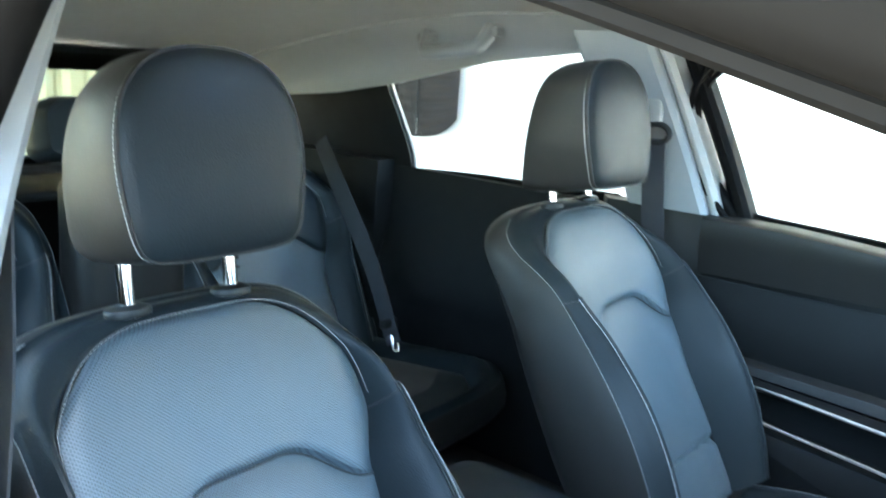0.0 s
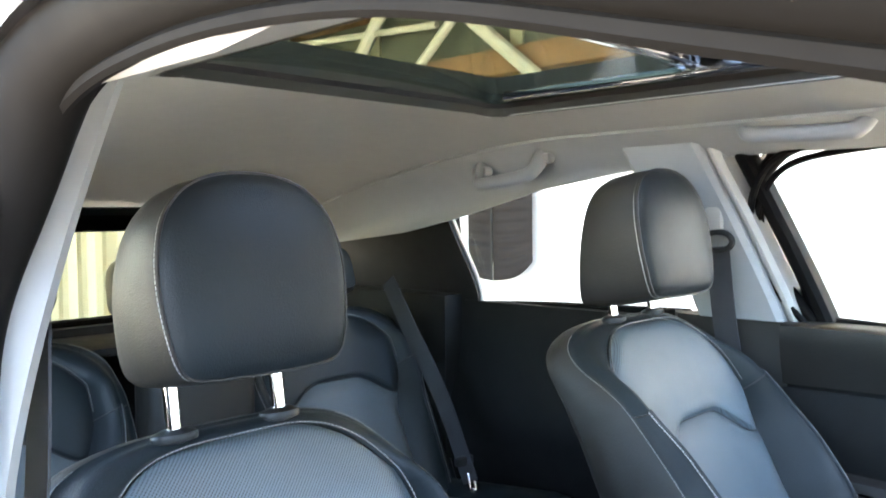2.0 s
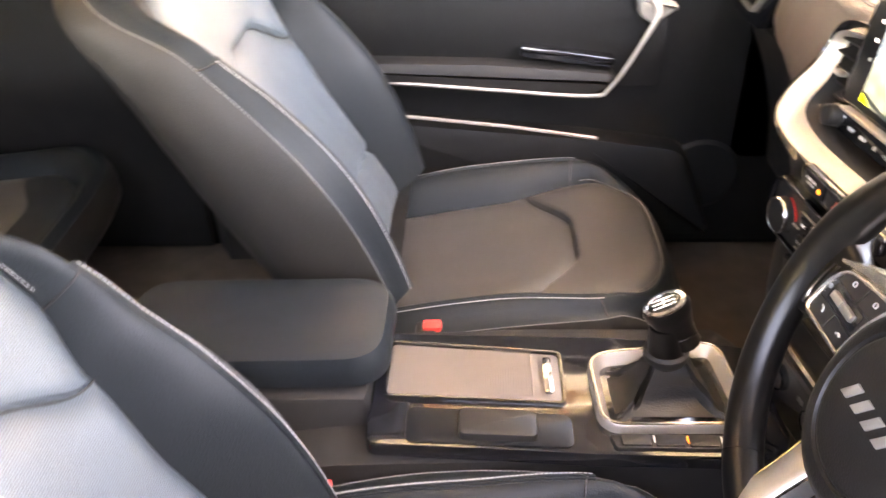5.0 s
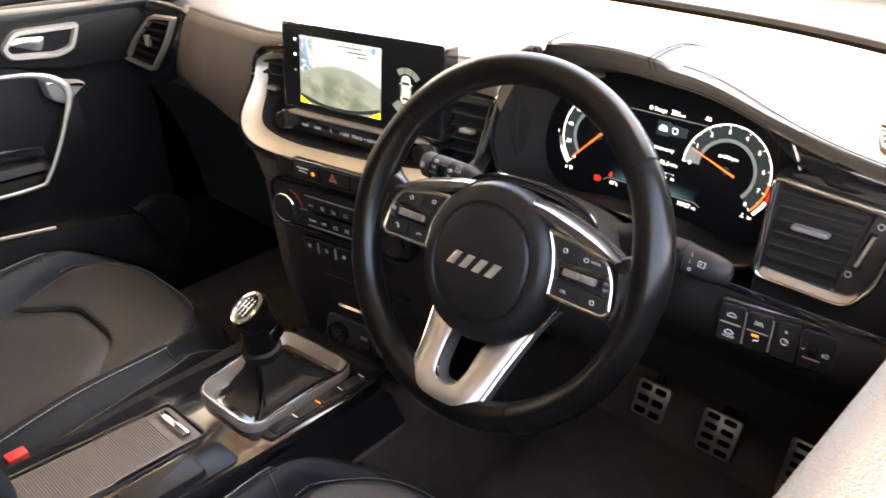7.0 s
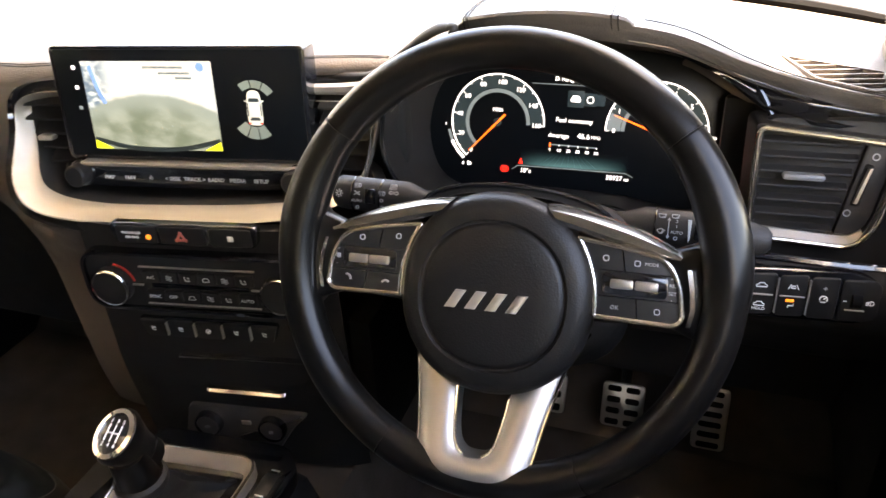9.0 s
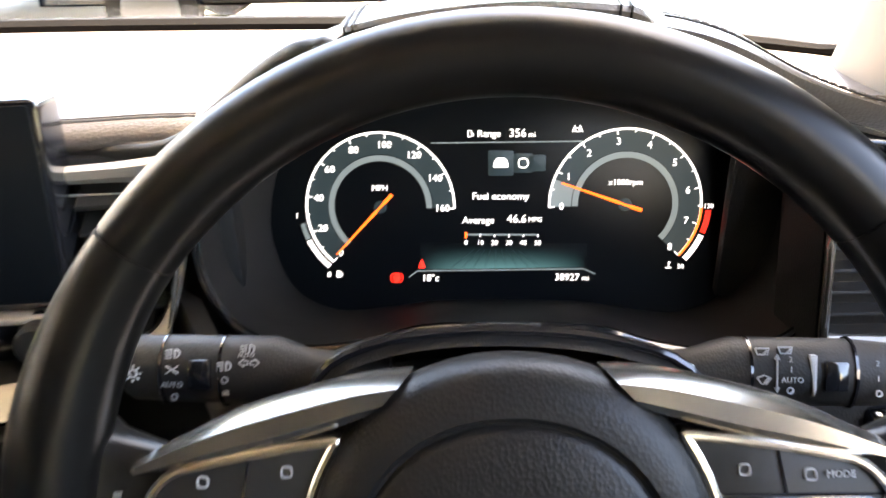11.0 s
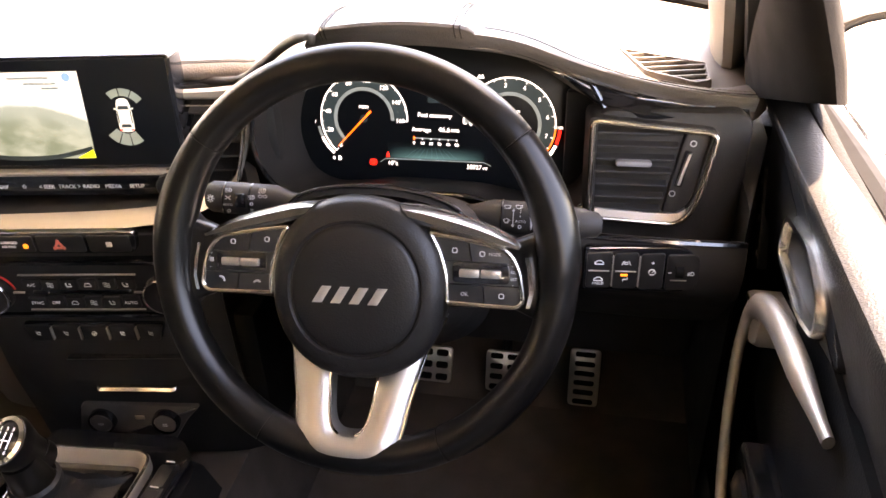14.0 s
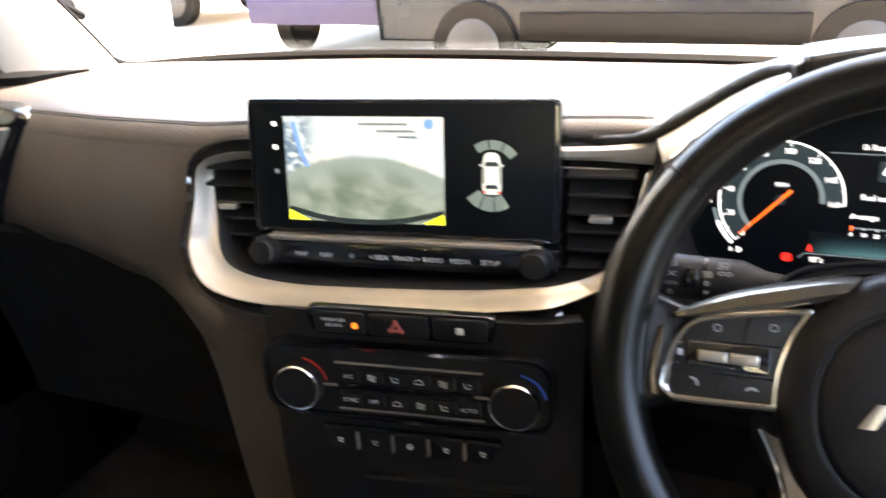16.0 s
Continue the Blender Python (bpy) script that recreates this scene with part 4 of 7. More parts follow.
part("dash_end", loft([[(0.70, 0.14, z), (0.735, 0.30, z), (0.735, 0.62, z), (0.70, 0.62, z)] for z in (0.60, 0.85, 0.985)]), SOFT, dash)
part("dash_end", loft([[(-0.70, 0.22, z), (-0.735, 0.30, z), (-0.735, 0.62, z), (-0.70, 0.62, z)] for z in (0.60, 0.85, 0.985)]), SOFT, dash)
for s in (-1, 1):
    part("side_filler", rbox((s * 0.7495, 0.58, 0.77), (0.026, 0.38, 0.38), 0.004), HARD, dash)
part("dash_back", rbox((0, 0.71, 0.76), (1.44, 0.09, 0.32), 0.01), HARD, dash)
part("dash_core", rbox((0, 0.50, 0.82), (1.40, 0.36, 0.34), 0.02), HARD, dash)

# centre stack carcass
YAW = radians(7.4)
SX = (math.cos(YAW), math.sin(YAW), 0)
SM = axes((-0.015, 0.185, 1.02), SX, (0, 0.13, 1)) @ pose(0, 0, 0, 0, 0, 0.8)
KM = axes((0.006, 0.103, 0.832), SX, (0, 0, 1)) @ pose(0, 0, 0, 0, 0, 1.2)
part("stack_carcass", plate([(-0.245, -0.17), (0.235, -0.17), (0.232, 0.026), (-0.215, 0.022)], -0.07, -0.028, 0.02, 0.004, SM), HARD, dash)
OUTER = [(-0.128, 0.017), (-0.172, 0.0145), (-0.197, 0.0070), (-0.2065, -0.008), (-0.2030, -0.038), (-0.1930, -0.074), (-0.1660, -0.103), (-0.112, -0.1125), (-0.04, -0.1115), (0.06, -0.1080), (0.13, -0.1000), (0.165, -0.0955), (0.184, -0.0890), (0.1940, -0.074), (0.2025, -0.046), (0.2105, -0.014), (0.2150, 0.006)]
INNER = [(-0.128, 0.0085), (-0.172, 0.0060), (-0.190, 0.0000), (-0.1980, -0.010), (-0.1915, -0.038), (-0.1765, -0.070), (-0.1500, -0.0905), (-0.102, -0.0988), (-0.04, -0.0990), (0.06, -0.0955), (0.126, -0.0895), (0.159, -0.0860), (0.177, -0.0805), (0.1895, -0.069), (0.1998, -0.0445), (0.2082, -0.013), (0.2130, 0.006)]


def sweep_z(y):
    return 0.004 + 0.056 * step(-0.005, -0.100, y)


def sweep_rows():
    """Silver band round the vents: thin above, broad and hollow at its lower corner."""
    o = smooth_path([(x, y, 0) for x, y in OUTER], 5)
    i = smooth_path([(x, y, 0) for x, y in INNER], 5)
    rows = [[] for _ in range(8)]
    gap = [[] for _ in range(4)]
    for k, (a, b) in enumerate(zip(o, i)):
        z = sweep_z(a.y) * (1 - 0.8 * step(0.13, 0.195, a.x))
        zi = 0.62 * z - 0.003 - (0.012 * step(-0.095, -0.045, a.y) if a.x < 0 else 0.0)
        t = (o[min(k + 1, len(o) - 1)] - o[max(k - 1, 0)]).normalized()
        out = Vector((t.y, -t.x, 0))
        if out.dot(a - b) < 0:
            out = -out
        for r, (f, h) in enumerate(((0.0, z - 0.012), (0.0, z - 0.002), (0.05, z), (0.14, z - 0.001), (0.45, mixv(z, zi, 0.66)), (0.80, mixv(z, zi, 0.93)), (1.0, zi), (1.0, -0.03))):
            rows[r].append((mixv(a.x, b.x, f), mixv(a.y, b.y, f), h))
        if a.x > 0.15:
            continue
        for r, (d, h) in enumerate(((0.0, z - 0.006), (0.006, z - 0.010), (0.012, z - 0.004), (0.0145, z - 0.045))):
            q = a + out * d
            gap[r].append((q.x, q.y, h))
    return rows, gap


band_rows, gap_rows = sweep_rows()
part("sweep_ledge", loft(band_rows[6:], closed=False, caps=False, m=SM), HARD, dash)
part("silver_sweep", loft(band_rows[:7], closed=False, caps=False, m=SM), SATIN, dash, "satin silver sweep round the centre vents")
part("sweep_tip", tube([SM @ Vector((0.2110, 0.005, 0.004)), SM @ Vector((0.2010, -0.042, 0.006)), SM @ Vector((0.1900, -0.089, 0.008))], lambda t: 0.0012 + 0.0008 * t, 8), BRIGHT, dash)
part("sweep_gap", loft(gap_rows, closed=False, caps=False, m=SM), GLOSS, dash)

# path of the black roll that climbs to the hood
wing = smooth_path([(0.085, 0.250, 1.040), (0.1158, 0.247, 1.0412), (0.1471, 0.2418, 1.044), (0.1721, 0.2372, 1.0472), (0.1966, 0.2267, 1.0571), (0.2238, 0.211, 1.0772), (0.2527, 0.1912, 1.1001), (0.2752, 0.1774, 1.1150), (0.2914, 0.1693, 1.1205)], 6)

# passenger face: one soft roll from the top down, running up to the black outline of the vents
rimline = [SM @ Vector(p) for p in gap_rows[2]]
turn = min(range(len(rimline)), key=lambda k: rimline[k].x)
UPPER, LOWER = rimline[:turn + 1][::-1], rimline[turn:]
XL = rimline[turn].x


def along(line, x):
    for a, b in zip(line, line[1:]):
        if a.x <= x <= b.x and b.x > a.x:
            return a.lerp(b, (x - a.x) / (b.x - a.x))
    return line[-1] if x > line[0].x else line[0]


def pas_face(x, q):
    yl, zl = lip(min(x, XL))
    yl, zl = yl, zl - lip_drop(x) + 0.0005
    a = 1 - (1 - q) ** 1.3
    if x > XL:
        g = along(LOWER, x)
        top = g.z - 0.001
    else:
        top = zl
    z = mixv(top, pas_low(x), a)
    y = yl - 0.016 * math.sin(math.pi * min(1, (zl - z) / 0.20)) - 0.045 * step(-0.34, -0.16, x) * step(0.905, 0.865, z) + 0.02 * a ** 6
    if x > XL:
        y = mixv(g.y + 0.003, y, step(0.0, 0.06, top - z))
    return (x, y, z)


cols = [mixv(-0.735, XL - 0.001, k / 60) for k in range(61)] + [mixv(XL + 0.0005, -0.120, (k / 30) ** 1.5) for k in range(31)]
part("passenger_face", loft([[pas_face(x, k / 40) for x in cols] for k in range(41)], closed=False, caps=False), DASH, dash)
rows = [[] for _ in range(5)]
for k in range(61):
    x = mixv(XL - 0.001, 0.215, k / 60)
    yl, zl = lip(x)
    g = along(UPPER, x) if x < UPPER[-1].x else UPPER[-1].lerp(wing[6], step(UPPER[-1].x, wing[6].x, x)) if x < wing[6].x else along(wing, x)
    for r, (f, out) in enumerate(((0.0, 0.0), (0.2, 0.0015), (0.45, 0.0025), (0.75, 0.002), (1.0, -0.002))):
        rows[r].append((x, mixv(yl, g.y + 0.004, f) - out, mixv(zl - lip_drop(x) + 0.0005, g.z - 0.001, f)))
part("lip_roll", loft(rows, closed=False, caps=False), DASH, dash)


def vent(name, poly, m, n, parent, turn=0.0, tab=True):
    v = part(name, plate(poly, -0.045, -0.03, 0.006, 0.002, m), HARD, parent)
    xs_, ys_ = [p[0] for p in poly], [p[1] for p in poly]
    x0, x1, y0, y1 = min(xs_), max(xs_), min(ys_), max(ys_)
    for i in range(n):
        y = y0 + (y1 - y0) * (i + 0.5) / n
        # keep each slat inside the outline
        cut = []
        for a, b in zip(poly, poly[1:] + poly[:1]):
            if (a[1] - y) * (b[1] - y) < 0:
                cut.append(a[0] + (b[0] - a[0]) * (y - a[1]) / (b[1] - a[1]))
        if len(cut) < 2:
            continue
        xa, xb = min(cut) + 0.002, max(cut) - 0.002
        mm = m @ pose((xa + xb) / 2, y, -0.016, 28, 0, 0)
        part("slat", rbox((0, 0, 0), (xb - xa, 0.0035, 0.024), 0.001, mm, 1), HARD, v)
    if tab:
        part("tab", rbox(((x0 + x1) / 2, (y0 + y1) / 2, -0.002), ((x1 - x0) * 0.32, 0.006, 0.012), 0.002, m), SATIN, v)
    return v


vent("centre_vent", [(-0.205, 0.012), (-0.148, 0.012), (-0.148, -0.085), (-0.17, -0.085), (-0.205, -0.05)], SM, 6, dash)
vent("centre_vent", [(0.143, 0.012), (0.205, 0.012), (0.200, -0.05), (0.175, -0.085), (0.143, -0.085)], SM, 6, dash)
part("vent_brow", loft([[(0.132, 0.0118, -0.030), (0.170, 0.0114, -0.030), (0.203, 0.0097, -0.030), (0.216, 0.0090, -0.030)], [(0.132, 0.0118, -0.015), (0.170, 0.0114, -0.015), (0.203, 0.0097, -0.014), (0.216, 0.0090, -0.013)],
                        [(0.132, 0.0145, -0.0115), (0.170, 0.0150, -0.0115), (0.201, 0.0150, -0.010), (0.2165, 0.0170, -0.009)], [(0.132, 0.0195, -0.0115), (0.170, 0.0205, -0.0115), (0.199, 0.0225, -0.010), (0.2175, 0.0270, -0.009)],
                        [(0.132, 0.0222, -0.016), (0.170, 0.0236, -0.016), (0.198, 0.0262, -0.015), (0.218, 0.0325, -0.014)]], closed=False, caps=False, m=SM), SATIN, dash, "satin silver brow over the vent")
part("brow_tip", tube([SM @ Vector(p) for p in ((0.2165, 0.009, -0.012), (0.2185, 0.020, -0.010), (0.2195, 0.0325, -0.012))], 0.0012, 6), CHROME, dash)
part("vent_edge", tube([SM @ Vector((0.138, 0.0052, -0.014)), SM @ Vector((0.203, 0.0040, -0.014))], 0.0008, 6), SATIN, dash)
# radio key band under the display
part("radio_band", plate([(-0.148, -0.088), (0.140, -0.088), (0.142, -0.061), (-0.150, -0.061)], -0.03, 0.012, 0.006, 0.003, SM), GLOSS, dash)
part("band_ledge", plate([(-0.13, -0.0635), (0.125, -0.0635), (0.125, -0.0585), (-0.13, -0.0585)], 0.0, 0.016, 0.002, 0.002, SM), SATIN, dash)
for x, w in ((-0.098, "MAP"), (-0.073, "NAV"), (-0.048, "☆"), (-0.022, "< SEEK"), (0.004, "TRACK >"), (0.029, "RADIO"), (0.054, "MEDIA"), (0.081, "SETUP")):
    writing("key_marking", w, 0.0062, at2(SM, x, -0.0765, 0.0125), WHITE_INK, dash)
for x in (-0.132, 0.121):
    k = part("rotary_knob", lathe([(0.0, 0.016), (0.0105, 0.016), (0.0125, 0.014), (0.013, 0.0), (0.0145, -0.001), (0.0145, -0.004)], 28, at2(SM, x, -0.073, 0.012)), BUTTON, dash)
    part("knob_ring", lathe([(0.0135, 0.001), (0.0150, 0.0015), (0.0153, -0.003)], 28, at2(SM, x, -0.073, 0.011)), CHROME, k)

# infotainment display
disp = thing("display_screen", (-0.015, 0.185, 0.96), "black wide touchscreen showing a reversing camera picture", "touchscreen")
part("housing", plate([(-0.146, -0.058), (0.141, -0.058), (0.141, 0.066), (-0.146, 0.066)], -0.022, 0.0075, 0.006, 0.003, SM), GLOSS, disp)
part("glass", plate([(-0.140, -0.053), (0.136, -0.053), (0.136, 0.062), (-0.140, 0.062)], 0.0075, 0.0085, 0.003, 0.0005, SM), SCREEN, disp)


def picture_material():
    m = bpy.data.materials.new("camera_picture")
    m.use_nodes = True
    nt = m.node_tree
    b = nt.nodes["Principled BSDF"]
    b.inputs["Base Color"].default_value = (0, 0, 0, 1)
    co = nt.nodes.new("ShaderNodeTexCoord")
    sep = nt.nodes.new("ShaderNodeSeparateXYZ")
    nt.links.new(co.outputs["Generated"], sep.inputs[0])

    def ops(kind, a, c, d=None):
        n = nt.nodes.new("ShaderNodeMath")
        n.operation = kind
        for k, v in ((0, a), (1, c), (2, d)):
            if v is None:
                continue
            if isinstance(v, (int, float)):
                n.inputs[k].default_value = v
            else:
                nt.links.new(v, n.inputs[k])
        return n.outputs[0]

    def cloud(scale, detail):
        n = nt.nodes.new("ShaderNodeTexNoise")
        n.inputs["Scale"].default_value = scale
        n.inputs["Detail"].default_value = detail
        nt.links.new(co.outputs["Generated"], n.inputs["Vector"])
        return n.outputs["Fac"]

    def blend(f, a, b):
        n = nt.nodes.new("ShaderNodeMix")
        n.data_type = "RGBA"
        n.inputs["Factor"].default_value = 0.5
        nt.links.new(f, n.inputs["Factor"])
        for key, v in (("A", a), ("B", b)):
            if isinstance(v, tuple):
                n.inputs[key].default_value = v
            else:
                nt.links.new(v, n.inputs[key])
        return n.outputs["Result"]

    def soft(x, a, b):
        n = nt.nodes.new("ShaderNodeMapRange")
        n.interpolation_type = "SMOOTHSTEP"
        n.inputs["From Min"].default_value, n.inputs["From Max"].default_value = a, b
        nt.links.new(x, n.inputs["Value"])
        return n.outputs["Result"]
    # a wide-angle yard: the wall's foot bows over mottled ground
    dx = ops("SUBTRACT", sep.outputs["X"], 0.5)
    bow = ops("MULTIPLY_ADD", ops("MULTIPLY", dx, dx), 0.75, sep.outputs["Z"])
    edge = ops("MULTIPLY_ADD", ops("SUBTRACT", cloud(9, 4), 0.5), 0.05, bow)
    ground = blend(soft(cloud(4, 5), 0.30, 0.72), (0.175, 0.245, 0.19, 1), (0.43, 0.54, 0.50, 1))
    ground = blend(soft(bow, 0.62, 0.34), (0.34, 0.45, 0.44, 1), ground)
    sky = blend(soft(cloud(3, 3), 0.42, 0.60), (0.72, 0.90, 1.0, 1), (0.96, 1.0, 1.0, 1))
    left = blend(soft(cloud(14, 5), 0.44, 0.60), (0.16, 0.28, 0.42, 1), sky)
    sky = blend(soft(sep.outputs["X"], 0.08, 0.24), left, sky)
    nt.links.new(blend(soft(edge, 0.60, 0.66), ground, sky), b.inputs["Emission Color"])
    b.inputs["Emission Strength"].default_value = 0.036
    return m


part("camera_picture", plate([(-0.109, -0.045), (0.040, -0.045), (0.040, 0.050), (-0.109, 0.050)], 0.0085, 0.0088, 0, 0.0001, SM), picture_material(), disp)
GUIDE = material("guide_yellow", (0.75, 0.85, 0.03), 0.5, vary=0, emit=0.05)
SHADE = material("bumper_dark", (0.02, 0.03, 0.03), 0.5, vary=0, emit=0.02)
part("picture_bumper", ribbon(smooth_path([(-0.108, -0.034), (-0.07, -0.0425), (-0.035, -0.0445), (0.0, -0.0425), (0.039, -0.034)], 6), 0.005, 0.0088, 0.009, SM), SHADE, disp)
part("guide_line", plate([(-0.109, -0.0445), (-0.088, -0.0445), (-0.108, -0.035)], 0.0088, 0.0091, 0, 0.0001, SM), GUIDE, disp)
part("guide_line", plate([(0.040, -0.0445), (0.020, -0.0445), (0.039, -0.035)], 0.0088, 0.0091, 0, 0.0001, SM), GUIDE, disp)
BLUE = material("picture_blue", (0.10, 0.22, 0.55), 0.5, vary=0, emit=0.05)
part("picture_badge", lathe([(0.0, 0.0002), (0.0045, 0.0002), (0.0046, 0)], 16, at2(SM, 0.027, 0.044, 0.0088)), BLUE, disp)
for x, y, w in ((-0.01, 0.0435, 0.055), (0.002, 0.0375, 0.045), (0.012, 0.0325, 0.028)):
    part("picture_bar", plate([(x - w / 2, y - 0.0011), (x + w / 2 - 0.01, y - 0.0011), (x + w / 2 - 0.01, y + 0.0011), (x - w / 2, y + 0.0011)], 0.0088, 0.009, 0, 0.0001, SM), GLOW_DIM, disp)
part("picture_post", ribbon([(-0.100, 0.045), (-0.094, 0.02), (-0.088, 0.005)], 0.004, 0.0088, 0.009, SM), BLUE, disp)
# small car symbol with its sensor fans
CARW = material("symbol_white", (0.55, 0.60, 0.55), 0.5, vary=0, emit=0.036)
part("car_symbol", plate([(0.0745, -0.016), (0.0895, -0.016), (0.0905, -0.008), (0.0900, 0.010), (0.0880, 0.0205), (0.0760, 0.0205), (0.0740, 0.010), (0.0735, -0.008)], 0.0085, 0.009, 0.005, 0.0002, SM), CARW, disp)
for poly in ([(0.0755, 0.0085), (0.0885, 0.0085), (0.0872, 0.0125), (0.0768, 0.0125)], [(0.0762, -0.0110), (0.0878, -0.0110), (0.0868, -0.0075), (0.0772, -0.0075)], [(0.0742, -0.007), (0.0756, -0.006), (0.0756, 0.007), (0.0744, 0.008)], [(0.0898, -0.007), (0.0884, -0.006), (0.0884, 0.007), (0.0896, 0.008)]):
    part("car_windows", plate(poly, 0.009, 0.0092, 0.0006, 0.0001, SM), GLOW_DARK, disp)
for x in (0.0760, 0.0880):
    part("tail_lamp", plate([(x - 0.0015, -0.0145), (x + 0.0015, -0.0145), (x + 0.0015, -0.0130), (x - 0.0015, -0.0130)], 0.009, 0.0092, 0, 0.0001, SM), WARN, disp)
for x in (0.0725, 0.0915):
    part("symbol_mirror", plate([(x - 0.0012, 0.0085), (x + 0.0012, 0.0085), (x + 0.0012, 0.0100), (x - 0.0012, 0.0100)], 0.0085, 0.009, 0.0003, 0.0001, SM), CARW, disp)
FAN = material("sensor_fan", (0.20, 0.25, 0.22), 0.5, vary=0, emit=0.016)
for a0, cy in ((35, 0.004), (66, 0.004), (97, 0.004), (215, -0.004), (246, -0.004), (277, -0.004)):
    part("sensor_fan", band(0.082, cy, 0.019 if cy > 0 else 0.014, 0.027, a0, a0 + 28, 0.0085, 0.0089, SM, 8), FAN, disp)
for y in (0.043, 0.022, 0.0):
    part("side_key", plate([(-0.1205, y - 0.002), (-0.1165, y - 0.002), (-0.1165, y + 0.002), (-0.1205, y + 0.002)], 0.0085, 0.0088, 0.001, 0.0001, SM), GLOW_DIM if y < 0.01 else GLOW, disp)

# hazard row
part("switch_strip", plate([(-0.072, 0.068), (0.088, 0.068), (0.092, 0.094), (-0.078, 0.094)], -0.006, 0.003, 0.01, 0.002, KM), GLOSS, dash)
for x0, x1 in ((-0.068, -0.022), (-0.018, 0.034), (0.038, 0.084)):
    part("switch_key", plate([(x0, 0.071), (x1, 0.071), (x1, 0.091), (x0, 0.091)], 0.002, 0.005, 0.003, 0.001, KM), BUTTON, dash)
tri = [(-0.001, 0.0755), (0.013, 0.0755), (0.006, 0.0875)]
PINK = material("hazard_red", (0.65, 0.16, 0.12), 0.5, vary=0)
part("hazard_symbol", frame_ring(tri, 0.0026, 0.005, 0.0056, 0.0, KM, 1, False), PINK, dash)
for i, w in enumerate(("PASSENGER", "AIR BAG")):
    writing("key_marking", w, 0.0042, at2(KM, -0.05, 0.0835 - 0.005 * i, 0.0052), WHITE_INK, dash)
part("airbag_lamp", lathe([(0, 0.0004), (0.003, 0.0004), (0.0031, 0)], 12, at2(KM, -0.031, 0.079, 0.005)), AMBER, dash)
part("lock_symbol", plate([(0.058, 0.0775), (0.0645, 0.0775), (0.0645, 0.0835), (0.058, 0.0835)], 0.005, 0.0055, 0.001, 0.0002, KM), WHITE_INK, dash)
# stack face around the climate controls
def stack_face(p, q):
    x = mixv(-0.128, 0.160, p)
    y = mixv(0.086, -0.260, q)
    return (x, y, -0.004 - 0.02 * step(0.5, 1.0, q) - 0.012 * abs(2 * p - 1) ** 6)


part("stack_face", grid(stack_face, 16, 20, KM, thick=0.015), SOFT, dash)
part("climate_bezel", frame_ring([(-0.126, -0.017), (0.140, -0.017), (0.140, 0.060), (-0.126, 0.060)], 0.007, -0.006, 0.006, 0.028, KM), GLOSS, dash)
part("climate_panel", plate([(-0.122, -0.013), (0.136, -0.013), (0.136, 0.056), (-0.122, 0.056)], -0.006, 0.002, 0.025, 0.001, KM), BUTTON, dash)
for y in (0.0405, -0.0065):
    part("silver_line", plate([(-0.055, y - 0.0008), (0.078, y - 0.0008), (0.078, y + 0.0008), (-0.055, y + 0.0008)], 0.002, 0.004, 0, 0.0004, KM), SATIN, dash)
part("mid_slot", plate([(-0.045, 0.0140), (0.068, 0.0140), (0.068, 0.0200), (-0.045, 0.0200)], 0.001, 0.0025, 0.001, 0.0004, KM), GLOSS, dash)
for r, y in enumerate((0.0290, 0.0050)):
    for c in range(6):
        x = -0.042 + c * 0.0215
        part("climate_key", plate([(x - 0.0098, y - 0.007), (x + 0.0098, y - 0.007), (x + 0.0098, y + 0.007), (x - 0.0098, y + 0.007)], 0.002, 0.006, 0.0015, 0.001, KM), BUTTON, dash)
        w = (("A/C", "", "", "", "", ""), ("SYNC", "OFF", "", "", "", "AUTO"))[r][c]
        if w:
            writing("key_marking", w, 0.0055, at2(KM, x, y, 0.0063), WHITE_INK, dash)
        else:
            if (c + r) % 3 == 1:
                sym = join(*[ribbon([(x - 0.0035, y + d), (x - 0.001, y + d + 0.001), (x + 0.0015, y + d - 0.001), (x + 0.0038, y + d)], 0.0008, 0.006, 0.0063, KM) for d in (-0.0022, 0.0, 0.0022)])
            elif (c + r) % 3 == 2:
                sym = join(ribbon([(x - 0.003, y + 0.0028), (x - 0.002, y - 0.002), (x + 0.003, y - 0.002)], 0.0012, 0.006, 0.0063, KM), ribbon([(x + 0.0005, y + 0.002), (x + 0.003, y + 0.0005)], 0.0008, 0.006, 0.0063, KM))
            else:
                sym = frame_ring([(x - 0.0045, y - 0.0025), (x + 0.0045, y - 0.0025), (x + 0.0028, y + 0.0025), (x - 0.0028, y + 0.0025)], 0.0008, 0.006, 0.0063, 0.0012, KM, 3)
            part("key_symbol", sym, WHITE_INK, dash)
for x, hot in ((-0.090, RED), (0.106, material("cold_blue", (0.03, 0.10, 0.5), 0.4))):
    k = part("climate_dial", lathe([(0.0, 0.012), (0.0195, 0.012), (0.022, 0.010), (0.0225, 0.0)], 36, at2(KM, x, 0.0165, 0.002)), HARD, dash)
    part("dial_ring", lathe([(0.0198, 0.0122), (0.0213, 0.0126), (0.0225, 0.0105), (0.0225, 0.0095)], 36, at2(KM, x, 0.0165, 0.002)), CHROME, k)
    part("dial_scale", band(x, 0.0165, 0.0245, 0.0265, 10, 80, 0.002, 0.003, KM, 10), hot, k)
    part("dial_pointer", plate([(x + 0.022 if x < 0 else x - 0.035, 0.0160), (x + 0.035 if x < 0 else x - 0.022, 0.0160), (x + 0.035 if x < 0 else x - 0.022, 0.0180), (x + 0.022 if x < 0 else x - 0.035, 0.0180)], 0.002, 0.004, 0, 0.0004, KM), SATIN, k)
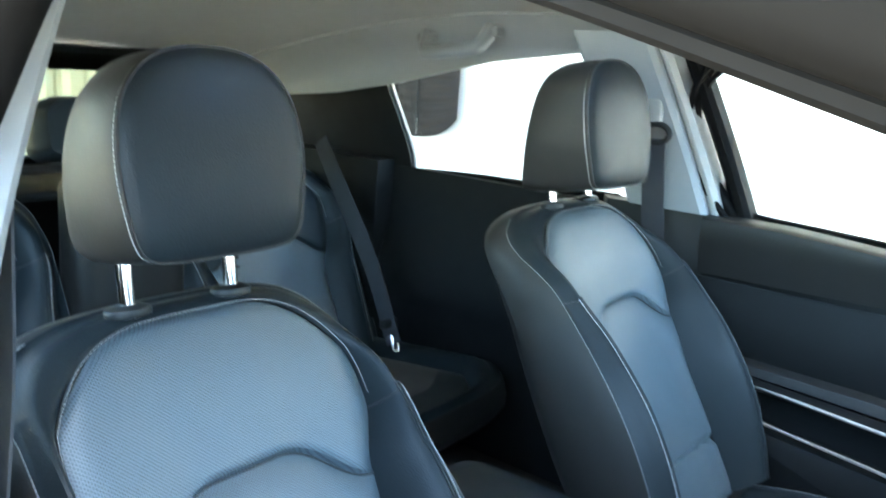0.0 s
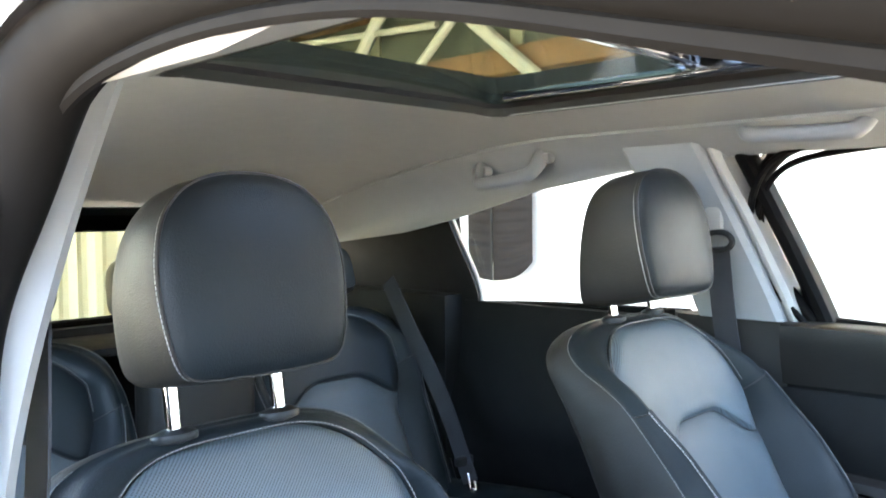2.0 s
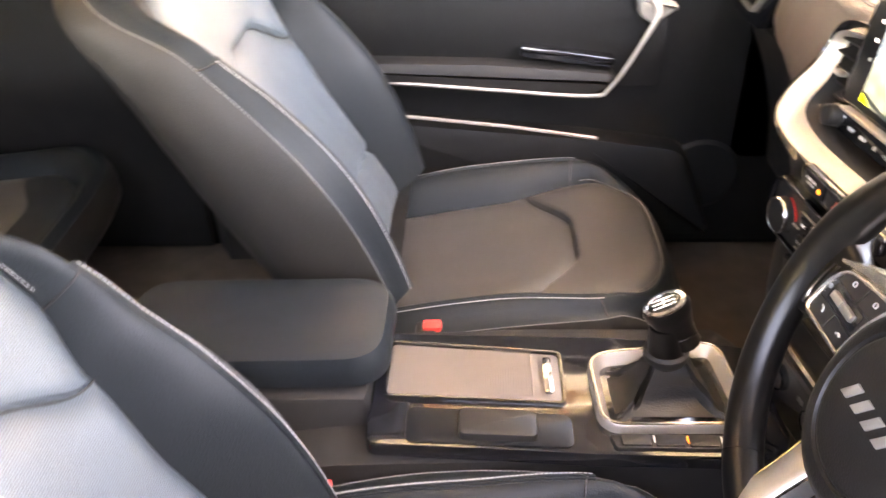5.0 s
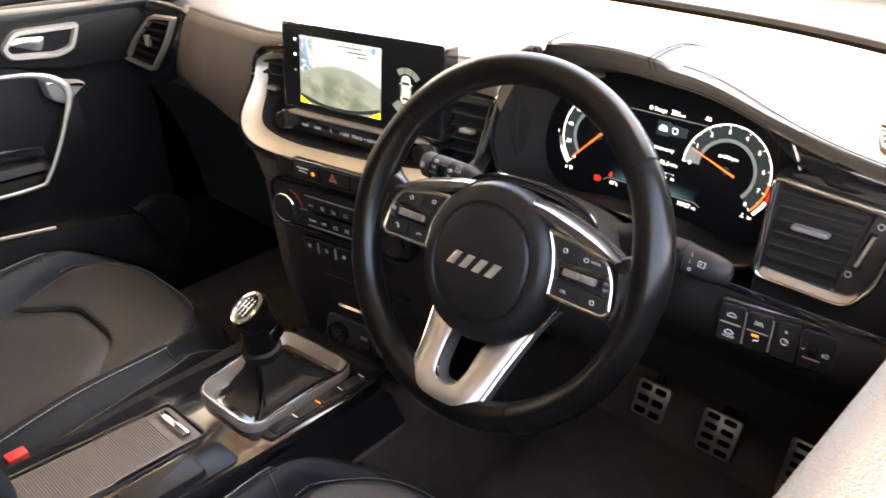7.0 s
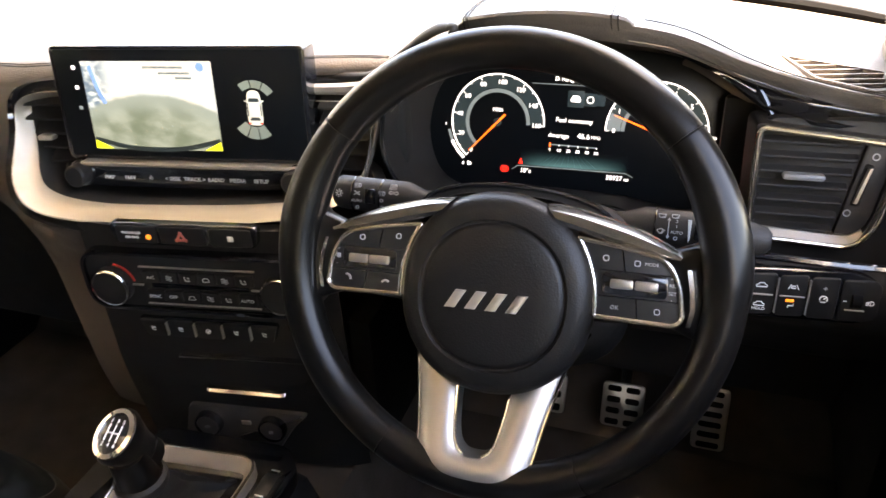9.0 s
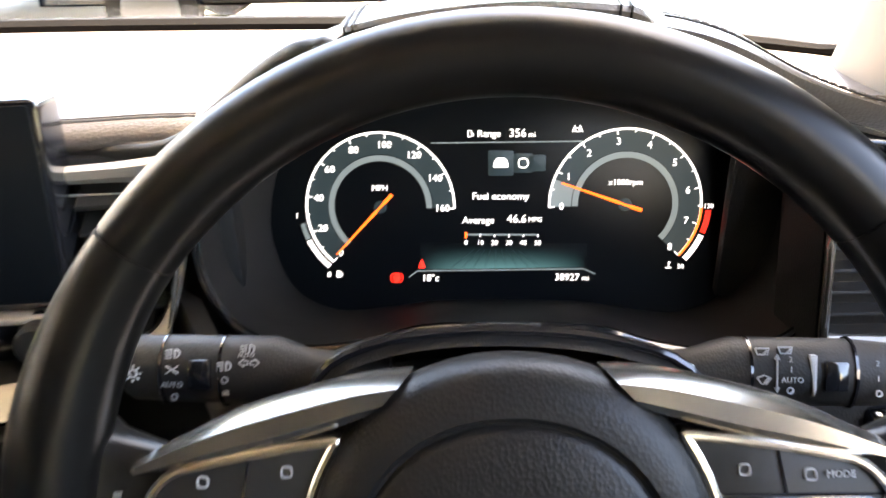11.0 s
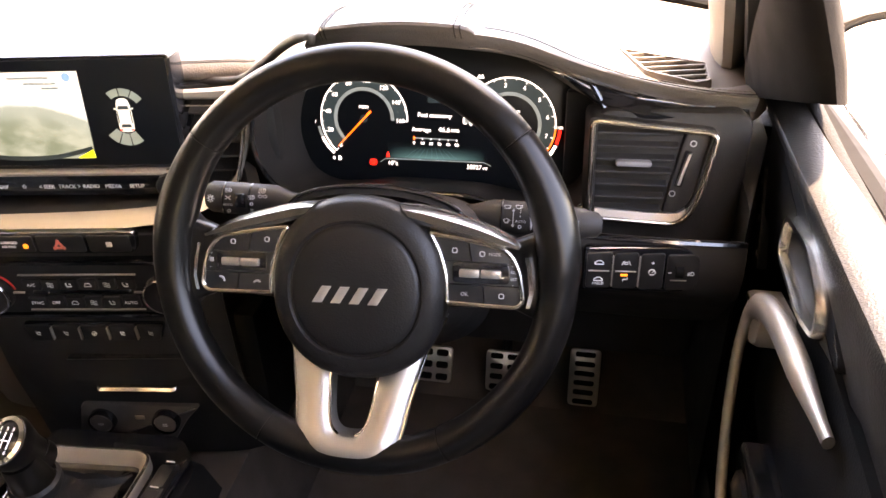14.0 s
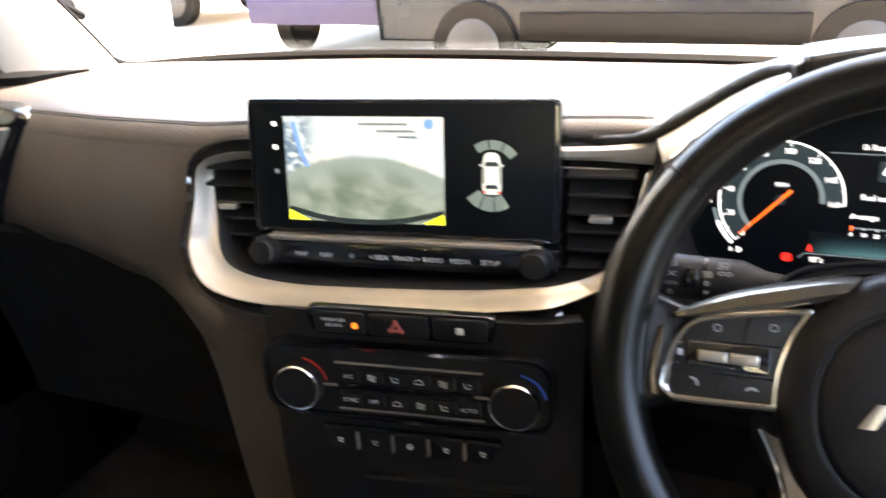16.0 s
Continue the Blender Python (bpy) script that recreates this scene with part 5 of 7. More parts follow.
# seat heater row
part("heater_strip", plate([(-0.066, -0.053), (0.084, -0.053), (0.093, -0.028), (-0.077, -0.028)], -0.010, 0.0, 0.007, 0.002, KM), GLOSS, dash)
for c in range(5):
    x = -0.058 + c * 0.0333
    part("heater_key", plate([(x - (0.0145 if c else 0.008), -0.051), (x + (0.0145 if c < 4 else 0.008), -0.051), (x + 0.0150, -0.030), (x - 0.0150, -0.030)], -0.002, 0.0035, 0.002, 0.001, KM), BUTTON, dash)
    part("key_symbol", inked([[(-2, 3), (-1.2, -1.4), (2.4, -2)], [(0.2, 2.6), (0.8, 0.4)], [(1.8, 2.2), (2.2, 0.2)]] if c != 2 else [[(2.6 * math.cos(a), 2.6 * math.sin(a)) for a in (math.pi * k / 8 for k in range(17))], [(-2.4, 0), (2.4, 0)], [(0, 0), (0, -2.4)]], x, -0.0405, KM, 0.0035, 0.0009), WHITE_INK, dash)
    if c:
        part("divider", plate([(x - 0.0174, -0.0490), (x - 0.0158, -0.0490), (x - 0.0158, -0.0325), (x - 0.0174, -0.0325)], 0.0, 0.005, 0, 0.0004, KM), SATIN, dash)
# tray and sockets below
# Charcoal plastic, paled further to make up for weak light low on the stack.
PANEL = material("paled_charcoal_plastic", (0.042, 0.037, 0.033), 0.42, spec=0.4, vary=0.1, bump=0.1, scale=800, detail="cells")
part("tray_slot", plate([(-0.045, -0.130), (0.125, -0.130), (0.125, -0.090), (-0.045, -0.090)], -0.012, -0.006, 0.006, 0.002, KM), HARD, dash)
part("tray_brow", plate([(-0.040, -0.082), (0.118, -0.081), (0.118, -0.076), (-0.036, -0.077)], -0.012, 0.002, 0.002, 0.002, KM), PAD, dash)
part("tray_bar", loft([[KM @ Vector((x, y + dy, z + dz)) for dy, dz in ((-0.0018, 0.0042), (0.0010, 0.0012), (0.0014, -0.0040), (-0.0022, -0.0040))] for x, y, z in ((-0.0125, -0.1232, 0.001), (-0.008, -0.1228, 0.004), (0.036, -0.1216, 0.005), (0.080, -0.1232, 0.004), (0.0845, -0.1237, 0.001))]), BRIGHT, dash, "bright lip of the tray")
part("airbag_symbol", lathe([(0, 0.0004), (0.0022, 0.0004), (0.0023, 0)], 10, at2(KM, -0.031, -0.0925, -0.005)), WHITE_INK, dash)
part("socket_panel", plate([(-0.075, -0.243), (0.047, -0.238), (0.082, -0.184), (0.103, -0.163), (-0.050, -0.159)], -0.030, -0.006, 0.010, 0.004, KM), PANEL, dash)
for x in (-0.026, 0.056):
    so = part("socket", lathe([(0.0, 0.007), (0.013, 0.007), (0.015, 0.005), (0.0165, -0.004)], 24, at2(KM, x, -0.184, -0.004)), PANEL, dash)
    part("socket_ring", lathe([(0.0140, 0.007), (0.0160, 0.008), (0.0172, 0.004), (0.0172, -0.004)], 24, at2(KM, x, -0.184, -0.004)), GLOSS, so)
writing("key_marking", "12V", 0.005, at2(KM, -0.026, -0.185, 0.0035), GREY_INK, dash)
part("usb_port", plate([(0.0155, -0.184), (0.0275, -0.184), (0.0275, -0.178), (0.0155, -0.178)], -0.012, -0.0045, 0.001, 0.0006, KM), STEEL, dash)
part("key_symbol", inked([[(-2.4, -1.6), (2.4, -1.6), (2.4, 1.6), (-2.4, 1.6), (-2.4, -1.6)], [(0, -1.6), (0, 1.6)]], 0.056, -0.185, KM, 0.0033, 0.0007), GREY_INK, dash)

# ---- instrument hood and cluster ----
HOOD = [(0.205, 1.062, 0.25), (0.235, 1.090, 0.215), (0.285, 1.117, 0.185), (0.33, 1.131, 0.165), (0.385, 1.137, 0.160), (0.44, 1.133, 0.165), (0.485, 1.121, 0.182), (0.54, 1.094, 0.205), (0.60, 1.075, 0.215), (0.66, 1.062, 0.225), (0.71, 1.050, 0.25)]


def hood_at(t):
    k = t * (len(HOOD) - 1)
    i = min(int(k), len(HOOD) - 2)
    pts = [Vector(HOOD[max(0, min(len(HOOD) - 1, j))]) for j in (i - 1, i, i + 1, i + 2)]
    f = k - i
    a, b, c, d = pts
    return 0.5 * ((2 * b) + (c - a) * f + (2 * a - 5 * b + 4 * c - d) * f * f + (3 * b - a - 3 * c + d) * f ** 3)


def hood(p, q):
    h = hood_at(p)
    x, z, y = h.x, h.y, h.z
    if q < 0.3:
        a = q / 0.3
        return (x, y + 0.012 * (1 - a) ** 2, z - 0.020 * (1 - a) ** 1.2)
    a = (q - 0.3) / 0.7
    yb, zb = lip(x)
    e = step(0.50, 0.58, x)
    yb = mixv(max(yb + 0.05, y + 0.12), y + 0.07, e)
    return (x, mixv(y, yb, a), mixv(z, mixv(1.070, 1.036, e), a ** 1.7) + 0.010 * (1 - e) * math.sin(math.pi * a))


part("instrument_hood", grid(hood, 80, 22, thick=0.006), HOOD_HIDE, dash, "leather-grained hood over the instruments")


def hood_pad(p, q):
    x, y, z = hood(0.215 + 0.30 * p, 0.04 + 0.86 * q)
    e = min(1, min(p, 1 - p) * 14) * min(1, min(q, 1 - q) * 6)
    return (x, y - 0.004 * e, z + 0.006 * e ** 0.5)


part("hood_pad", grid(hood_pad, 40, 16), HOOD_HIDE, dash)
for t in (0.236, 0.246, 0.480, 0.490):
    part("hood_seam", tube([Vector(hood_pad((t - 0.215) / 0.30, 0.04 + 0.9 * i / 14)) + Vector((0, -0.0005, 0.0008)) for i in range(15)], 0.0006, 5), SOFT, dash)

# padded roll that climbs from the dash lip to the hood, and the stitched ridge that runs off to the pillar
part("hood_wing", tube(wing, lambda t: 0.0050 + 0.0020 * step(0.35, 0.6, t) - 0.0012 * step(0.9, 1.0, t), 12), SOFT, dash)
part("wing_tip", rbox(wing[-1], (0.012, 0.012, 0.012), 0.0055, None, 3), SOFT, dash)
ledge = smooth_path([(0.2080, 0.2010, 1.0385), (0.2317, 0.1858, 1.0659), (0.2552, 0.1696, 1.0903), (0.2767, 0.1566, 1.1080), (0.2935, 0.1482, 1.1198)], 6)
# Chrome line added as the bright highlight along the ledge.
part("ledge_highlight", tube(ledge, 0.0014, 6), CHROME, dash)
crest = [wing[min(len(wing) - 1, 24 + k)] for k in range(len(ledge))]
# Satin silver in place of hood leather, for the sunlight on the ledge.
part("hood_ledge", loft([crest, [p.lerp(q, 0.5) + Vector((0, -0.002, 0.002)) for p, q in zip(crest, ledge)], ledge, [p + Vector((0.004, 0.004, -0.014)) for p in ledge]], closed=False, caps=False), SATIN, dash)
ridge_path = [Vector(hood(0.53 + 0.46 * i / 40, 0.34)) + Vector((0, 0, 0.0012)) for i in range(41)]
part("ridge_seam", tube(ridge_path, 0.0006, 5), SOFT, dash)
part("ridge_stitching", stitches([p + Vector((0, 0.006, 0.0004)) for p in ridge_path], Matrix.Identity(4), pitch=0.0060, length=0.0044, r=0.0004), material("dark_thread", (0.14, 0.13, 0.12), 0.8), dash)

clu = thing("instrument_cluster", (0.385, 0.28, 0.90), "lit digital instrument cluster with two round dials", "instrument cluster")
CM = axes((0.385, 0.29, 0.985), (1, 0, 0), (0, 0.25, 1))


def both(half, n=5):
    """A closed smooth outline from its right half, bottom to top."""
    pts = [(x, y, 0) for x, y in half] + [(-x, y, 0) for x, y in half[-2:0:-1]]
    return [Vector((p.x, p.y)) for p in smooth_path(pts, n, closed=True)]


outline = both([(0.0, -0.062), (0.05, -0.063), (0.085, -0.068), (0.118, -0.070), (0.146, -0.057), (0.160, -0.030), (0.163, 0.0), (0.153, 0.036), (0.126, 0.067), (0.085, 0.082), (0.0, 0.086)])
big = both([(0.0, -0.0565), (0.051, -0.0580), (0.085, -0.0670), (0.127, -0.0715), (0.161, -0.0605), (0.181, -0.0340), (0.186, 0.0), (0.176, 0.042), (0.146, 0.080), (0.095, 0.101), (0.0, 0.107)])
mid = [a.lerp(b, 0.62) for a, b in zip(outline, big)]
rings = [[(p.x, p.y, 0.0) for p in outline], [(p.x, p.y, 0.030) for p in mid], [(p.x, p.y, 0.072) for p in big], [(p.x * 1.012, p.y * 1.015, 0.078) for p in big], [(p.x * 1.03, p.y * 1.04, 0.068) for p in big]]
part("bowl", loft(rings, caps=False, m=CM), SOFT, clu)
part("bowl_rim", tube([Vector((p.x * 1.012, p.y * 1.015, 0.079)) for p in big], 0.0028, 8, closed=True, m=CM), GLOSS, clu)
part("display", plate(outline, -0.004, 0.0005, 0, 0.0005, CM), SCREEN, clu)


def dial(cx, cy, a0, a1, marks, start, step_, names, needle_a, parent):
    n = len(names)
    part("dial_ring", band(cx, cy, 0.0500, 0.0514, a1, a0, 0.001, 0.0014, CM, 48), GLOW, parent)
    part("dial_band", band(cx, cy, 0.036, 0.0498, a1, a0, 0.0006, 0.0009, CM, 48), GLOW_DARK, parent)
    part("inner_ring", band(cx, cy, 0.0315, 0.0355, a1, a0, 0.001, 0.0013, CM, 48), GLOW_DIM, parent)
    for i in range(marks + 1):
        a = a0 + (a1 - a0) * i / marks
        long = 0.0034 if i % 2 == 0 else 0.002
        part("tick", ribbon([(cx + r * math.cos(radians(a)), cy + r * math.sin(radians(a))) for r in (0.0505 - long, 0.0505)], 0.0007, 0.001, 0.0015, CM), GLOW, parent)
    for i, w in enumerate(names):
        a = radians(a0 + (a1 - a0) * i / (n - 1))
        writing("dial_number", w, 0.0068, at2(CM, cx + 0.0425 * math.cos(a), cy + 0.0425 * math.sin(a), 0.0015), GLOW, parent)
    a = radians(needle_a)
    ca, sa = math.cos(a), math.sin(a)
    part("needle", loft([[(cx + r * ca - w * sa, cy + r * sa + w * ca, 0.0018), (cx + r * ca + w * sa, cy + r * sa - w * ca, 0.0018), (cx + r * ca, cy + r * sa, 0.003)] for r, w in ((-0.012, 0.0013), (0.0, 0.0012), (0.045, 0.0005))], m=CM), NEEDLE, parent)
    part("needle_hub", lathe([(0.0, 0.0022), (0.004, 0.0022), (0.0045, 0.001)], 16, at2(CM, cx, cy, 0)), GLOW_DARK, parent)


dial(-0.087, 0.003, 229, -1, 16, 0, 20, ["0", "20", "40", "60", "80", "100", "120", "140", "160"], 227, clu)
dial(0.0785, 0.005, 182, -43, 16, 0, 1, ["0", "1", "2", "3", "4", "5", "6", "7", "8"], 161, clu)
part("rev_block", band(0.0785, 0.005, 0.036, 0.0498, 160, 182, 0.001, 0.0013, CM, 8), GLOW_DIM, clu)
part("fuel_arc", band(-0.087, 0.003, 0.0535, 0.0565, 205, 229, 0.001, 0.0014, CM, 10), GLOW, clu)
part("fuel_arc", band(-0.087, 0.003, 0.0535, 0.0565, 192, 204, 0.001, 0.0014, CM, 6), GLOW_DIM, clu)
part("red_arc", band(0.0785, 0.005, 0.0500, 0.0516, -43, -2, 0.0014, 0.0018, CM, 14), NEEDLE, clu)
part("temp_arc", band(0.0785, 0.005, 0.0540, 0.0575, -42, -22, 0.001, 0.0014, CM, 8), GLOW, clu)
part("temp_arc", band(0.0785, 0.005, 0.0540, 0.0575, -20, -4, 0.001, 0.0014, CM, 8), WARN, clu)
for w, x, y, sz in (("MPH", -0.087, 0.016, 0.0055), ("x1000rpm", 0.0785, 0.020, 0.0055), ("Range", -0.013, 0.0525, 0.0065), ("356", 0.006, 0.0528, 0.0078), ("mi", 0.0155, 0.0520, 0.005),
                    ("Fuel economy", -0.005, 0.0105, 0.0068), ("Average", -0.020, -0.006, 0.0066), ("46.6", 0.006, -0.005, 0.0078), ("MPG", 0.0185, -0.0055, 0.0046),
                    ("18°c", -0.053, -0.0465, 0.0066), ("38927", 0.041, -0.0455, 0.0068), ("mi", 0.0535, -0.046, 0.005), ("1", -0.1445, -0.003, 0.005), ("0", -0.1235, -0.0445, 0.0055), ("130", 0.134, 0.004, 0.0045), ("50", 0.1175, -0.0375, 0.0045)):
    writing("read_out", w, sz, at2(CM, x, y, 0.0015), GLOW, clu)
for i in range(6):
    writing("scale_number", str(i * 10), 0.0046, at2(CM, -0.0285 + i * 0.0098, -0.0215, 0.0015), GLOW, clu)
    part("scale_tick", plate([(-0.0288 + i * 0.0098, -0.0175), (-0.0282 + i * 0.0098, -0.0175), (-0.0282 + i * 0.0098, -0.0155), (-0.0288 + i * 0.0098, -0.0155)], 0.001, 0.0015, 0, 0.0001, CM), GLOW, clu)
part("scale_bar", plate([(-0.0285, -0.0165), (0.0205, -0.0165), (0.0205, -0.0152), (-0.0285, -0.0152)], 0.001, 0.0014, 0, 0.0001, CM), GLOW_DIM, clu)
part("scale_mark", plate([(-0.0292, -0.0182), (-0.0278, -0.0182), (-0.0278, -0.0140), (-0.0292, -0.0140)], 0.0014, 0.0018, 0, 0.0001, CM), NEEDLE, clu)
part("top_line", ribbon([(-0.052, 0.0465), (0.052, 0.0475)], 0.0009, 0.001, 0.0014, CM), GLOW_DIM, clu)
part("low_line", ribbon([(-0.068, -0.046), (-0.062, -0.0415), (0.052, -0.0395), (0.060, -0.043)], 0.0009, 0.001, 0.0014, CM), GLOW_DIM, clu)
for x, s_, mt in ((-0.005, 0.0085, GLOW_DARK), (0.010, 0.0065, GLOW_DARK), (0.0195, 0.0055, GLOW_DARK)):
    part("menu_tab", plate([(x - s_, 0.033 - s_), (x + s_, 0.033 - s_), (x + s_, 0.033 + s_), (x - s_, 0.033 + s_)], 0.0006, 0.001, 0.0015, 0.0001, CM), mt, clu)
part("menu_symbol", plate([(-0.010, 0.030), (0.0, 0.030), (0.0, 0.033), (-0.002, 0.0365), (-0.008, 0.0365), (-0.010, 0.033)], 0.001, 0.0015, 0.001, 0.0001, CM), GLOW, clu)
part("menu_symbol", frame_ring([(0.0065, 0.0295), (0.0135, 0.0295), (0.0135, 0.0365), (0.0065, 0.0365)], 0.0008, 0.001, 0.0015, 0.0034, CM), GLOW, clu)
part("brake_warning", join(lathe([(0.0, 0.0005), (0.0028, 0.0005), (0.0029, 0)], 18, at2(CM, -0.0765, -0.0465, 0.001)), frame_ring([(-0.081, -0.050), (-0.072, -0.050), (-0.072, -0.043), (-0.081, -0.043)], 0.0007, 0.001, 0.0016, 0.0033, CM)), WARN, clu)
part("belt_warning", plate([(-0.0615, -0.0395), (-0.0565, -0.0395), (-0.0580, -0.0345), (-0.0590, -0.0330), (-0.0600, -0.0345)], 0.001, 0.0015, 0.0008, 0.0001, CM), WARN, clu)


def fading_light(name, color, top):
    """Display light that fades upwards and to both ends."""
    m = material(name, (0.005, 0.006, 0.007), 0.30, vary=0, spec=0.15, emit=0.01)
    nt = m.node_tree
    b = nt.nodes["Principled BSDF"]
    b.inputs["Emission Color"].default_value = (*color, 1)
    co, sx = nt.nodes.new("ShaderNodeTexCoord"), nt.nodes.new("ShaderNodeSeparateXYZ")
    nt.links.new(co.outputs["Generated"], sx.inputs[0])

    def ops(kind, a, c):
        n = nt.nodes.new("ShaderNodeMath")
        n.operation = kind
        for k, v in ((0, a), (1, c)):
            if isinstance(v, (int, float)):
                n.inputs[k].default_value = v
            else:
                nt.links.new(v, n.inputs[k])
        return n.outputs[0]
    up = ops("POWER", ops("SUBTRACT", 1.0, sx.outputs[2]), 2.2)
    side = ops("MULTIPLY", ops("MULTIPLY", sx.outputs[0], ops("SUBTRACT", 1.0, sx.outputs[0])), 4.0)
    nt.links.new(ops("MULTIPLY", ops("MULTIPLY", up, side), top), b.inputs["Emission Strength"])
    return m


for lines, x, y in (([[(-3.4, -2), (-1.6, 2.4)], [(3.4, -2), (1.6, 2.4)], [(-1.6, -1.6), (1.6, -1.6), (1.0, 0.8), (-1.0, 0.8), (-1.6, -1.6)]], 0.0455, 0.0555),
                    ([[(-1.6, -2), (-1.6, 2), (0.8, 2), (0.8, -2), (-1.6, -2)], [(0.8, 0.6), (1.8, 0.2), (1.8, -1.6)], [(-1.6, 0.4), (0.8, 0.4)]], -0.1165, -0.0440),
                    ([[(-1.6, -2), (-1.6, 2), (0.8, 2), (0.8, -2), (-1.6, -2)], [(0.8, 0.6), (1.8, 0.2), (1.8, -1.6)]], -0.0255, 0.0527),
                    ([[(0, -1), (0, 2.4)], [(0, 1.6), (1.2, 1.6)], [(-2, -1.6), (-0.7, -2.2), (0.7, -1.6), (2, -2.2)]], 0.1095, -0.0365)):
    part("cluster_symbol", inked(lines, x, y, CM, 0.0010, 0.0006), GLOW, clu)
part("road_glow", plate([(-0.060, -0.0405), (0.054, -0.0385), (0.054, -0.022), (-0.060, -0.022)], 0.0003, 0.0006, 0.0, 0.0001, CM), fading_light("display_glow", (0.10, 0.30, 0.36), 0.034), clu)
for i in range(9):
    t = i / 8 - 0.5
    part("road_line", ribbon([(-0.008 + 0.030 * t, -0.0265), (-0.008 + 0.062 * t, -0.0395)], 0.0003, 0.0008, 0.001, CM), FAINT, clu)

# gloss panel, driver's vent and switch panel
def gloss(p, q):
    h = hood_at(0.50 + 0.48 * p)
    x, z, y = h.x, h.y, h.z
    low = ((0.44, 1.100, 0.226), (0.48, 1.090, 0.228), (0.525, 1.070, 0.230), (0.558, 1.050, 0.222), (0.60, 1.046, 0.205), (0.72, 1.034, 0.225))
    for a, b in zip(low, low[1:]):
        if x <= b[0]:
            f = (x - a[0]) / (b[0] - a[0])
            zl, yl = mixv(a[1], b[1], f), mixv(a[2], b[2], f)
            break
    zt = z - 0.016
    return (x, mixv(y + 0.008, yl, q) + 0.010 * math.sin(math.pi * q), mixv(zt, min(zl, zt - 0.003), q))


part("hood_filler", rbox((0.605, 0.275, 0.985), (0.16, 0.012, 0.11), 0.004), HARD, dash)
part("gloss_panel", grid(gloss, 44, 10, thick=0.004), GLOSS, dash, "gloss black panel under the hood's ridge")
VM = axes((0.56, 0.185, 1.0), (math.cos(0.10), math.sin(0.10) * 0.6, 0), (0, 0.2, 1))
part("vent_carrier", plate([(-0.008, -0.090), (0.140, -0.090), (0.146, 0.052), (-0.004, 0.052)], -0.05, -0.012, 0.02, 0.006, VM), HARD, dash)
vp = [(-0.005, -0.054), (0.084, -0.058), (0.100, -0.036), (0.114, 0.036), (-0.006, 0.046)]
part("vent_collar", frame_ring([(x * 1.07 - 0.004, y * 1.10) for x, y in vp], 0.013, -0.05, -0.002, (0.014, 0.026, 0.022, 0.016, 0.010), VM), HARD, dash)
part("vent_surround", frame_ring(vp, 0.0046, -0.008, 0.004, (0.014, 0.022, 0.020, 0.014, 0.009), VM), SPOKE, dash, "brushed silver vent surround")
part("surround_edge", tube([Vector((p.x, p.y, 0.0025)) for p in inset(rounded(vp, (0.014, 0.022, 0.020, 0.014, 0.009), 6), 0.0016)], 0.0024, 10, closed=True, m=VM), BRIGHT, dash)
part("vent_chin", loft([[(x, y0, 0.0035), (x, y0 + 0.0075, -0.003), (x, y0 + 0.0085, -0.016), (x, y0, -0.016)] for x, y0 in ((0.002, -0.0515), (0.030, -0.0530), (0.060, -0.0545), (0.080, -0.0545), (0.089, -0.0490))], m=VM), SPOKE, dash)
vent("side_vent", [(-0.001, -0.045), (0.066, -0.047), (0.083, 0.039), (-0.002, 0.042)], VM, 7, dash, tab=False)
part("tab", rbox((0.036, 0.003, -0.003), (0.034, 0.006, 0.012), 0.0026, VM), HANDLE, dash)
ws = part("wheel_strip", plate([(0.084, 0.040), (0.107, 0.036), (0.096, -0.034), (0.080, -0.050), (0.067, -0.049)], -0.03, -0.007, 0.004, 0.002, VM), SOFT, dash)
part("thumb_slot", plate([(0.0835, 0.016), (0.0905, 0.015), (0.0835, -0.021), (0.0765, -0.020)], -0.010, -0.0062, 0.002, 0.0004, VM), RUBBER, ws)
part("thumb_wheel", loft([[VM @ Vector((mixv(0.0775, 0.0855, t) + d, mixv(-0.018, 0.013, t), z)) for d, z in ((0.0, -0.007), (0.0012, -0.0035), (0.0038, -0.0035), (0.0048, -0.007))] for t in (0.0, 0.5, 1.0)]), STEEL, ws)
for x, y in ((0.0905, 0.0225), (0.0755, -0.0275)):
    part("vent_symbol", band(x, y, 0.0022, 0.0032, 0, 350, -0.0072, -0.0064, VM, 14), GREY_INK, ws)
QM = axes((0.556, 0.107, 0.891), (1, 0.10, 0), (0, 0.04, 1))
part("switch_panel", plate([(0.001, 0.0195), (0.092, 0.0190), (0.1095, 0.0300), (0.1090, 0.0540), (0.091, 0.0680), (0.001, 0.0640)], -0.01, 0.004, (0.005, 0.014, 0.016, 0.016, 0.014, 0.005), 0.002, QM), GLOSS, dash)
for x0, x1 in ((0.0035, 0.0260), (0.0285, 0.0500), (0.0525, 0.0735), (0.0760, 0.1050)):
    c = 0.010 if x1 > 0.1 else 0.003
    part("switch_key", plate([(x0, 0.0225), (x1, 0.0235), (x1, 0.0620), (x0, 0.0605)], 0.003, 0.006, (0.003, c, c, 0.003), 0.001, QM), BUTTON, dash)
for x in (0.0272, 0.0512):
    part("divider", plate([(x - 0.0006, 0.026), (x + 0.0006, 0.026), (x + 0.0006, 0.0585), (x - 0.0006, 0.0585)], 0.005, 0.0072, 0, 0.0003, QM), SATIN, dash)


CARMARK = [[(-4, -1.5), (-4, 0.4), (-2.6, 0.7), (-1.6, 2.2), (1.8, 2.2), (2.8, 0.7), (4, 0.4), (4, -1.5), (-4, -1.5)]]
